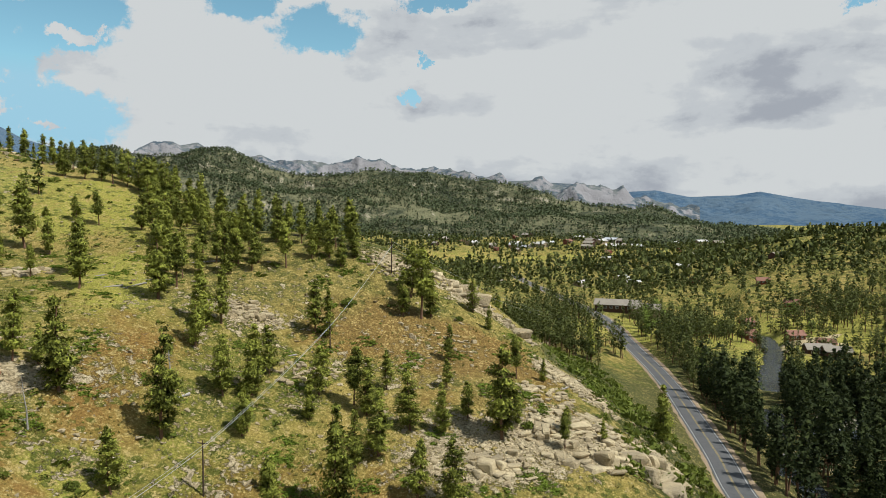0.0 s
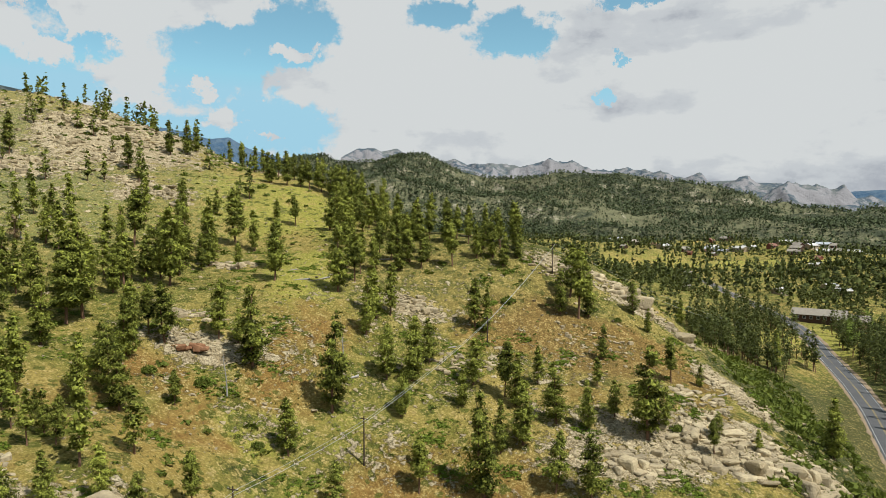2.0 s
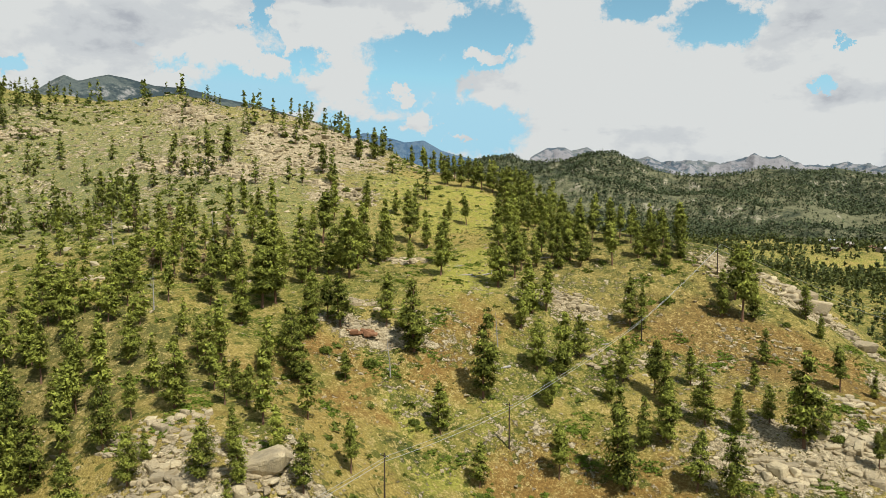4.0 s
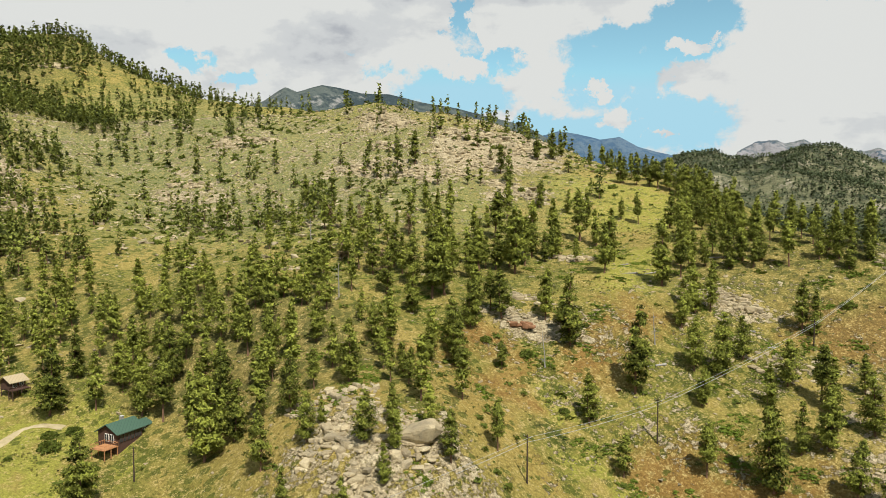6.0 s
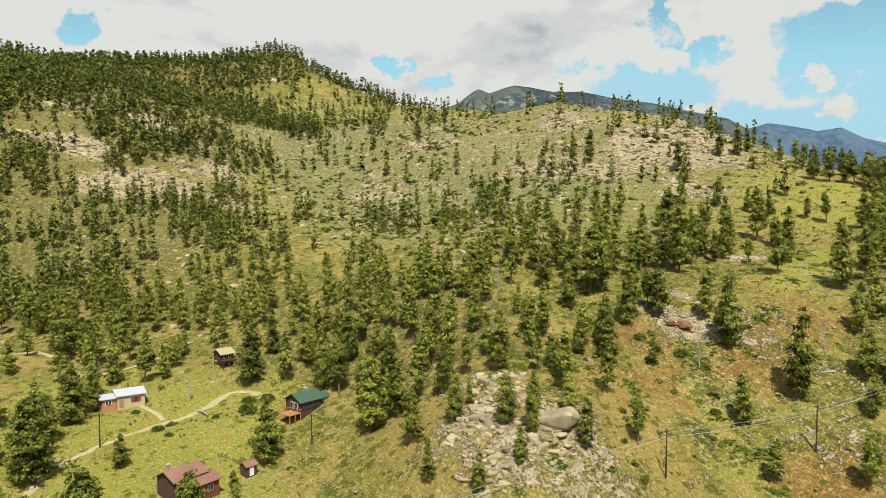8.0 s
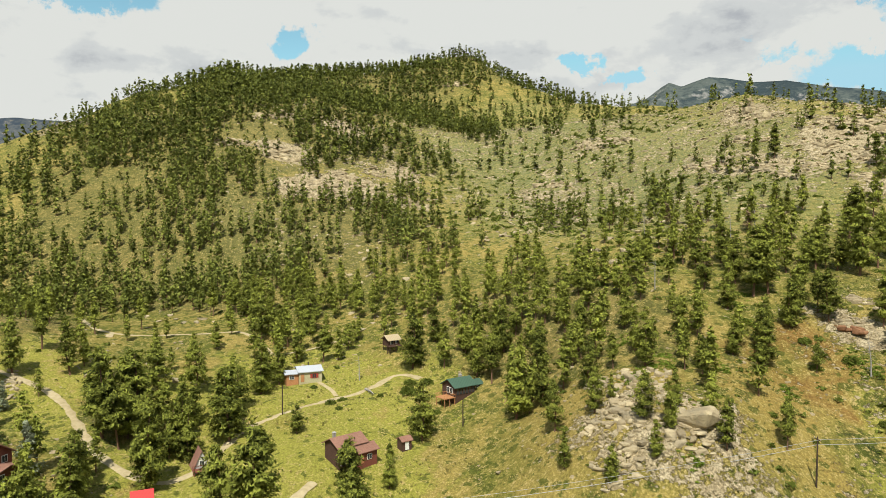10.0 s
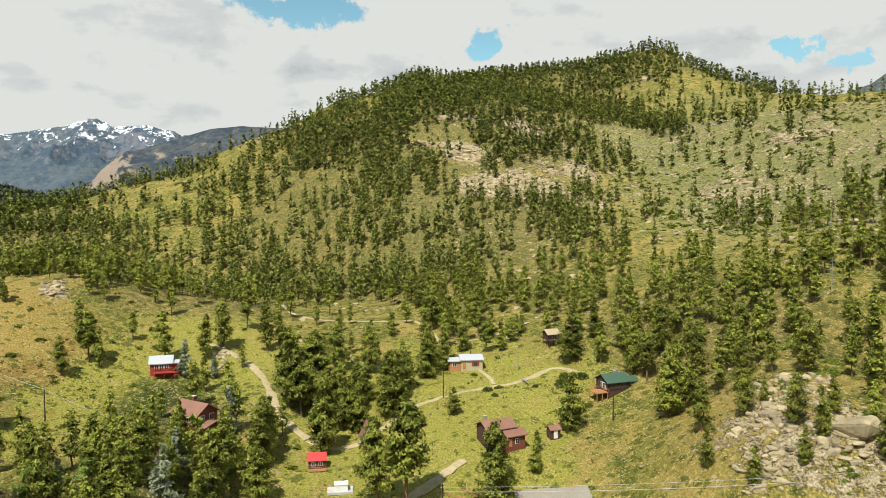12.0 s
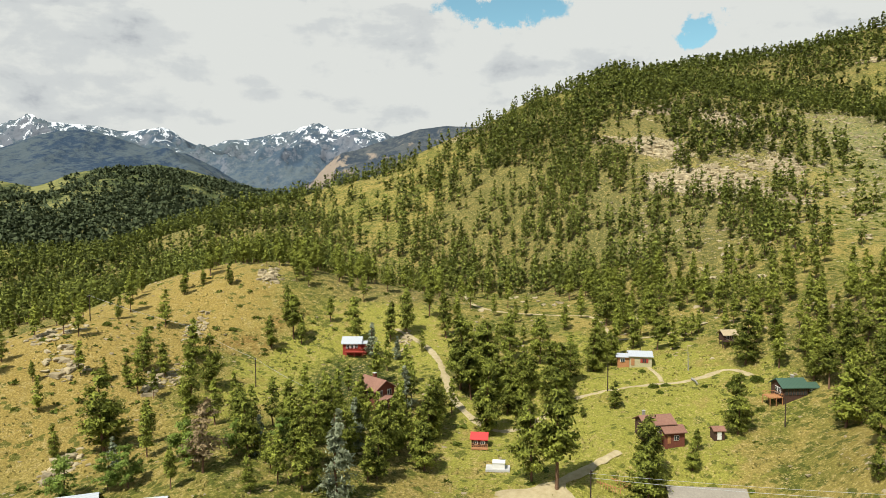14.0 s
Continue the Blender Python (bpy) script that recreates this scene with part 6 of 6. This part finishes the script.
OUTCROPS_B = [
    (46, 146, 6, 3.5, -60, 20, 4.2), (-14, 200, 9, 5, 0, 50, 1.7), (-46, 169, 9, 3.5, 5, 60, 2.1), (-88, 134, 8, 3, 25, 34, 1.8), (-83, 124, 7, 3, 20, 36, 1.8), (-106, 176, 9, 5, 30, 36, 2.0), (-58, 65, 6, 7, 60, 60, 2.6),
    (-68, 57, 8, 6, 40, 66, 2.3), (-77, 66, 8, 5, 40, 44, 2.0), (-58, 52, 6, 5, 0, 40, 1.7), (-84, 60, 4, 2.5, 0, 18, 1.8), (-30, 152, 10, 5, 20, 36, 1.3), (-61, 118, 3.5, 1.5, 0, 14, 0.9), (-159, -131, 8, 3.5, 20, 40, 1.9),
]
OUTCROPS_C = [
    (-88, -116, 7, 2.5, 20, 30, 1.6), (-146, -72, 7, 3, 10, 26, 1.2), (-88, -156, 10, 5, 0, 36, 1.4), (0, 175, 14, 5, 0, 30, 0.9), (-158, -128, 9, 4, 20, 46, 2.4), (-75, -140, 10, 5, 60, 40, 1.8), (-82, -118, 8, 3.5, 20, 40, 1.9),
    (-116, -130, 12, 2.5, 20, 30, 1.2), (-45, -112, 8, 4, 30, 36, 1.8),
]
for row in OUTCROPS_A + OUTCROPS_B + OUTCROPS_C:
    outcrop(*row, PALE)
LEDGES_A = [
    (-364, 14, 14, 10, 75, 60, 5.0), (-408, 4, 18, 8, 50, 46, 4.6), (-386, 78, 12, 7, 0, 30, 4.0), (-450, 43, 13, 9, 60, 60, 6.5), (-360, 24, 15, 8, 60, 50, 5.5), (-370, 40, 16, 8, 40, 60, 6.0), (-386, 56, 12, 7, 40, 36, 5.0),
    (-345, 62, 12, 7, 40, 36, 4.5), (-328, 72, 10, 6, 30, 26, 4.0), (-223, 267, 16, 8, -20, 60, 5.0), (-240, 264, 12, 7, 0, 40, 4.6), (-200, 264, 14, 8, -30, 56, 5.0), (-221, 241, 14, 5, 10, 36, 3.8), (-194, 237, 14, 5, 0, 40, 3.8),
]
LEDGES_B = [
    (-318, 268, 14, 7, 0, 44, 5.0), (-289, 261, 12, 6, 0, 36, 4.4), (-263, 231, 14, 5, 10, 36, 3.6), (-261, 204, 18, 4, 10, 30, 3.0), (-217, 208, 18, 4, 5, 36, 3.0), (-205, 222, 14, 4, 5, 30, 3.0), (-175, 220, 12, 3.5, 0, 36, 2.6),
    (-153, 216, 10, 3.5, -10, 30, 2.4), (-342, 157, 16, 5, 30, 36, 3.6), (-300, 141, 14, 5, 20, 30, 3.0), (-327, 141, 12, 4, 30, 26, 3.2), (-371, 194, 14, 5, 30, 34, 3.8), (-362, 211, 12, 5, 20, 28, 3.6), (-255, 132, 16, 4, 20, 30, 2.4),
]
LEDGES_C = [
    (-142, 99, 8, 3, 20, 24, 1.8), (-590, -170, 16, 10, 60, 50, 6.5), (-560, -140, 20, 10, 40, 40, 5.0), (-470, 0, 20, 8, 70, 26, 4.0), (-430, -30, 16, 6, 70, 24, 3.6), (-300, 310, 24, 8, 10, 36, 3.6), (-846, 251, 12, 9, 60, 34, 5.5),
    (-700, 190, 20, 8, 60, 26, 4.5),
]
LEDGES = LEDGES_A + LEDGES_B + LEDGES_C
for row in LEDGES:
    outcrop(*row, "bare granite ledges high on the mountain side")

big = new("big_boulder", stones[3].copy())
big.matrix_basis = Matrix.Translation((-57.5, 67.5, float(land(-57.5, 67.5)) + 1.2)) @ pose(0, 0, 0, 8, -14, 30) @ Matrix.Diagonal((3.6, 3.0, 2.8, 1))
tagged(big, "large rounded pale boulder resting among smaller rocks", "rock")
red = stand("rusty_ledge", -81, 122, 20, "small rust-red rock ledge under the pines", "rock")
RUST = material("rust_red_rock", plain_look((0.17, 0.08, 0.04), (0.28, 0.15, 0.08), 1.0, 0.2), 0.9)
for k in range(9):
    me = stones[k % 8].copy()
    me.materials.clear()
    me.materials.append(RUST)
    o = new("stone", me)
    o.parent = red
    o.matrix_basis = pose(rock_rng.uniform(-3.5, 3.5), rock_rng.uniform(-1, 1), rock_rng.uniform(0, 1.2), *(rock_rng.uniform(-15, 15, 3))) @ Matrix.Diagonal((1.1, 0.8, 1.0, 1))


def scatter(name, label, category, shapes, x, y, size, rng, mats, squash=1.0, sink=0.2):
    """Many small things in one mesh: shapes are arrays of triangles."""
    z = land(x, y)
    which, spin = rng.integers(len(shapes), size=len(x)), rng.uniform(0, 6.28, len(x))
    verts = []
    for k, c in enumerate(shapes):
        rows = np.where(which == k)[0]
        q = c.reshape(-1, 3)
        co, si, s = np.cos(spin[rows])[:, None], np.sin(spin[rows])[:, None], size[rows][:, None]
        verts.append(np.stack([(q[None, :, 0] * co - q[None, :, 1] * si) * s + x[rows][:, None], (q[None, :, 0] * si + q[None, :, 1] * co) * s + y[rows][:, None], q[None, :, 2] * s * squash + z[rows][:, None] - sink * s * 0.3], -1).reshape(-1, 3))
    verts = np.concatenate(verts)
    me = sheet(name, verts, np.arange(len(verts)).reshape(-1, 3), mats, smooth=False)
    return tagged(new(name, me), label, category, kind="stuff")


def triangles(me):
    me.calc_loop_triangles()
    v = np.array([q.co[:] for q in me.vertices])
    return v[np.array([t.vertices[:] for t in me.loop_triangles])]


def hull_tris(rng, n=8):
    bm = bmesh.new()
    for p in rng.uniform(-1, 1, (n, 3)) * (1, 0.85, 0.6):
        bm.verts.new(p)
    bmesh.ops.convex_hull(bm, input=bm.verts)
    bmesh.ops.triangulate(bm, faces=bm.faces)
    out = np.array([[v.co[:] for v in f.verts] for f in bm.faces])
    bm.free()
    return out


small_stones = [hull_tris(rock_rng) for _ in range(8)]
n = 16000
x, y = rock_rng.uniform(-200, 60, n), rock_rng.uniform(-190, 250, n)
stony = np.clip(blobs(x, y, STONY) + 0.24 + 0.25 * blobs(x, y, DRY[:1]) + 0.7 * np.maximum(grain(x, y, 19, 71), 0) - 0.8 * blobs(x, y, OPEN[:2]), 0, 1)
keep = (rock_rng.random(n) < stony * 0.8) & clear_of(x, y) & (along(x, y, ROAD)[0] > 7) & (np.hypot(x - 40, y) > 75)
x, y = x[keep], y[keep]
scatter("loose_stones", "loose pale stones strewn over the slope", "stones", small_stones, x, y, 0.16 + 0.75 * rock_rng.random(len(x)) ** 3.5, rock_rng, [STONE])

n = 30000
x, y = rock_rng.uniform(-520, -140, n), rock_rng.uniform(-60, 350, n)
keep = (rock_rng.random(n) < np.clip(blobs(x, y, STONY) * 0.9 + 0.35 * grain(x, y, 31, 72), 0, 1)) & clear_of(x, y)
x, y = x[keep], y[keep]
scatter("hillside_stones", "pale stones and slabs strewn over the hillside", "stones", small_stones, x, y, 0.35 + 1.7 * rock_rng.random(len(x)) ** 3, rock_rng, [STONE])

# ---- shrubs, tussocks, dead wood ----
SHRUBS_A = [
    (-121.5, 6.3, 1.6), (-122.9, 9.4, 1.5), (-122.5, 26.1, 2.6), (-126.9, 27.5, 1.8), (-125.5, 31.8, 1.9), (-134.3, 3.0, 1.2), (-116.9, 8, 1.1),
    (-122.1, 18.9, 1.0), (-111.8, 31.1, 1.3), (-82.6, 111.1, 1.8), (-73.4, 115.2, 1.9), (-74.5, 107.4, 1.6), (-24.1, 180.5, 2.2), (17.2, 143.5, 1.6),
    (-57.6, 108.6, 1.4), (4.1, 186.3, 1.4), (-113.5, -130.2, 1.4), (-122.1, -121.1, 1.5), (-98.7, -148.2, 1.5), (-105.3, -138.6, 1.2),
]
SHRUBS = SHRUBS_A
LOGS = [(-76, 168, -50, 9, 0.22), (-72, 172, -20, 8, 0.2), (-70, 176, -70, 10, 0.2), (-49, 135.5, -40, 9, 0.25), (-39, 160.5, -95, 9, 0.2), (-33, 157.5, -60, 8, 0.18), (28.8, 164.8, -50, 6, 0.16), (-60, 190, -80, 8, 0.2), (-84, 176, -60, 7, 0.2)]
SNAGS = [(-158.3, 155.6, 9.1), (-117.0, 92.9, 9.3), (-68, 115.4, 10), (-135.2, 15.3, 7), (-53.9, 139.8, 9), (-150, 140, 10), (-170, 120, 9)]
ODD_TREES_A = [
    (0, -181.0, 134.9, 8.6), (0, -175.8, 144.8, 8.1), (0, -150.4, 126.6, 7.6), (0, -141.5, 111.7, 6.3), (1, -31.5, -98, 9), (1, -36, -92, 8), (1, -48, -84, 8),
    (1, -50, -73, 8), (1, 128, 455, 10), (1, 134, 470, 11), (1, 140, 452, 9), (1, 150, 500, 10), (1, 122, 430, 11), (1, 110, 300, 9),
    (1, 116, 318, 10), (1, 165, 420, 9), (1, 230, 470, 10), (1, 215, 415, 8), (0, -41.3, -74.5, 14), (0, -120, 110, 9),
]
ODD_TREES_B = [
    (0, -155, 150, 8), (1, -37, -88, 9), (1, -43, -78, 8), (1, -56, -66, 8), (1, 112, 392, 11), (1, 117, 405, 12), (1, 122, 385, 10),
]
ODD_TREES = ODD_TREES_A + ODD_TREES_B


def bush(rng, leaves, size):
    a = rng.normal(0, 1, (leaves, 3))
    a = a / np.linalg.norm(a, axis=1)[:, None] * rng.uniform(0.55, 1.0, leaves)[:, None] * np.array([1, 1, 0.7])
    a[:, 2] = np.abs(a[:, 2])
    e, f = rng.normal(0, size, (leaves, 3)), rng.normal(0, size, (leaves, 3))
    return np.stack([a + e, a - e * 0.5 + f, a - f], 1)


shrub_rng = np.random.default_rng(23)
n = 15000
x, y = shrub_rng.uniform(-420, 60, n), shrub_rng.uniform(-190, 340, n)
want = np.clip(0.2 + 0.8 * np.maximum(grain(x, y, 33, 81), 0), 0, 1) * (1 - 0.8 * blobs(x, y, OPEN[:2]))
keep = (shrub_rng.random(n) < want) & clear_of(x, y) & (along(x, y, ROAD)[0] > 8) & (np.hypot(x - 40, y) > 75)
x, y = x[keep], y[keep]
scatter("low_shrubs", "low green juniper and sage shrubs", "shrubs", [bush(shrub_rng, 20, 0.34) for _ in range(6)], x, y, 0.35 + 1.0 * shrub_rng.random(len(x)) ** 2.5, shrub_rng, [LEAVES], 0.8, 0.2)
n = 1500
x, y = shrub_rng.uniform(-430, -130, n), shrub_rng.uniform(70, 330, n)
keep = (shrub_rng.random(n) < np.clip(0.45 + 1.1 * grain(x, y, 37, 85), 0, 1)) & clear_of(x, y)
x, y = np.r_[x[keep], shrub_rng.uniform(34, 66, 420)], np.r_[y[keep], shrub_rng.uniform(135, 300, 420)]
keep = along(x, y, ROAD)[0] > 8
x, y = x[keep], y[keep]
scatter("hillside_shrubs", "rounded green shrubs dotting the open hillside", "shrubs", [bush(shrub_rng, 34, 0.3) for _ in range(6)], x, y, 0.8 + 1.5 * shrub_rng.random(len(x)) ** 2, shrub_rng, [LEAVES], 0.95, 0.2)
mats_x, mats_y = shrub_rng.uniform(-110, 40, 110), shrub_rng.uniform(60, 200, 110)
x = np.repeat(mats_x, 26) + shrub_rng.normal(0, 1.5, 110 * 26)
y = np.repeat(mats_y, 26) + shrub_rng.normal(0, 1.1, 110 * 26)
keep = clear_of(x, y) & (along(x, y, ROAD)[0] > 8)
x, y = x[keep], y[keep]
scatter("ground_cover", "bright green mats of low ground cover", "shrubs", [bush(shrub_rng, 26, 0.3) for _ in range(4)], x, y, 0.35 + 0.4 * shrub_rng.random(len(x)), shrub_rng, [leafy("ground_cover_leaves", (0.08, 0.115, 0.014), (0.18, 0.23, 0.03))], 0.6, 0.2)
n = 26000
x, y = shrub_rng.uniform(-150, 60, n), shrub_rng.uniform(-150, 215, n)
keep = (shrub_rng.random(n) < 0.5 + 0.9 * grain(x, y, 11, 83)) & clear_of(x, y) & (along(x, y, ROAD)[0] > 6) & (np.hypot(x - 40, y) > 75)
x, y = x[keep], y[keep]


def tussock(rng):
    t = rng.uniform(0, 6.28, 7)
    r = rng.uniform(0.1, 0.5, 7)
    root = np.stack([np.cos(t) * r, np.sin(t) * r, np.zeros(7)], -1)
    tip = root * 1.9 + np.array([0, 0, 1]) * rng.uniform(0.6, 1.2, 7)[:, None]
    w = np.stack([-np.sin(t), np.cos(t), np.zeros(7)], -1) * 0.28
    return np.stack([root + w, root - w, tip], 1)


TUSSOCK = leafy("dry_tussock_grass", (0.12, 0.12, 0.028), (0.34, 0.28, 0.10), 0.3)
scatter("grass_tussocks", "dry and green grass tussocks", "grass", [tussock(shrub_rng) for _ in range(6)], x, y, 0.22 + 0.3 * shrub_rng.random(len(x)), shrub_rng, [TUSSOCK], 1.0, 0.0)


def shrub(x, y, size, label="rounded green shrub growing in the grass", mat=None):
    me = sheet("shrub", *soup(bush(shrub_rng, 420, 0.1)), [mat or LEAVES], smooth=False)
    o = new("shrub", me)
    o.matrix_basis = Matrix.Translation((x, y, float(land(x, y)) - 0.1)) @ pose(0, 0, 0, 0, 0, shrub_rng.uniform(0, 360)) @ Matrix.Diagonal((size, size * 0.9, size, 1))
    return tagged(o, label, "shrub", "shrubs near the cabins")


for x, y, s in SHRUBS:
    shrub(x, y, s)


def log(x, y, turn, length, thick, tip=4, label="fallen silvery dead trunk lying on the slope"):
    o = new("fallen_log", sheet("fallen_log", *soup(stem(np.random.default_rng(int(abs(x * 7 + y))), length, thick, 8, 12, 0.1)), [DEAD_WOOD], smooth=False))
    o.matrix_basis = Matrix.Translation((x, y, float(land(x, y)) + thick)) @ pose(0, 0, 0, 90 + tip, 0, turn)
    tagged(o, label, "log", "fallen logs")


for row in LOGS:
    log(*row)
log(-128.6, 16.2, 100, 6.0, 0.3, 0, "pale peeled log lying beside the dirt track")
for x, y, tall in SNAGS:
    o = new("dead_tree", sheet("dead_tree", *soup(stem(np.random.default_rng(int(abs(x + y * 3))), tall, 0.16, 7, 46, 0.2)), [DEAD_WOOD], smooth=False))
    o.matrix_basis = pose(x, y, float(land(x, y)) - 0.2, 2, -2, 0)
    tagged(o, "bare grey standing dead tree", "tree", "dead trees")

odd_kinds = [pine("browned_pine", np.random.default_rng(61), 1900, 0.3, RUST_NEEDLES, "rust-brown dying pine among green trees", 0.22, 0.2, 0.6, 36),
             pine("poplar_tree", np.random.default_rng(62), 3000, 0.38, POPLAR, "fresh green leafy poplar beside the houses", 0.33, 0.12, 0.45, 44)]
for kind, x, y, tall in ODD_TREES:
    plant([odd_kinds[kind]], [(x, y, tall)], np.random.default_rng(int(abs(x))))
for ob in odd_kinds:
    for o in (*ob.children_recursive, ob):
        bpy.data.objects.remove(o)
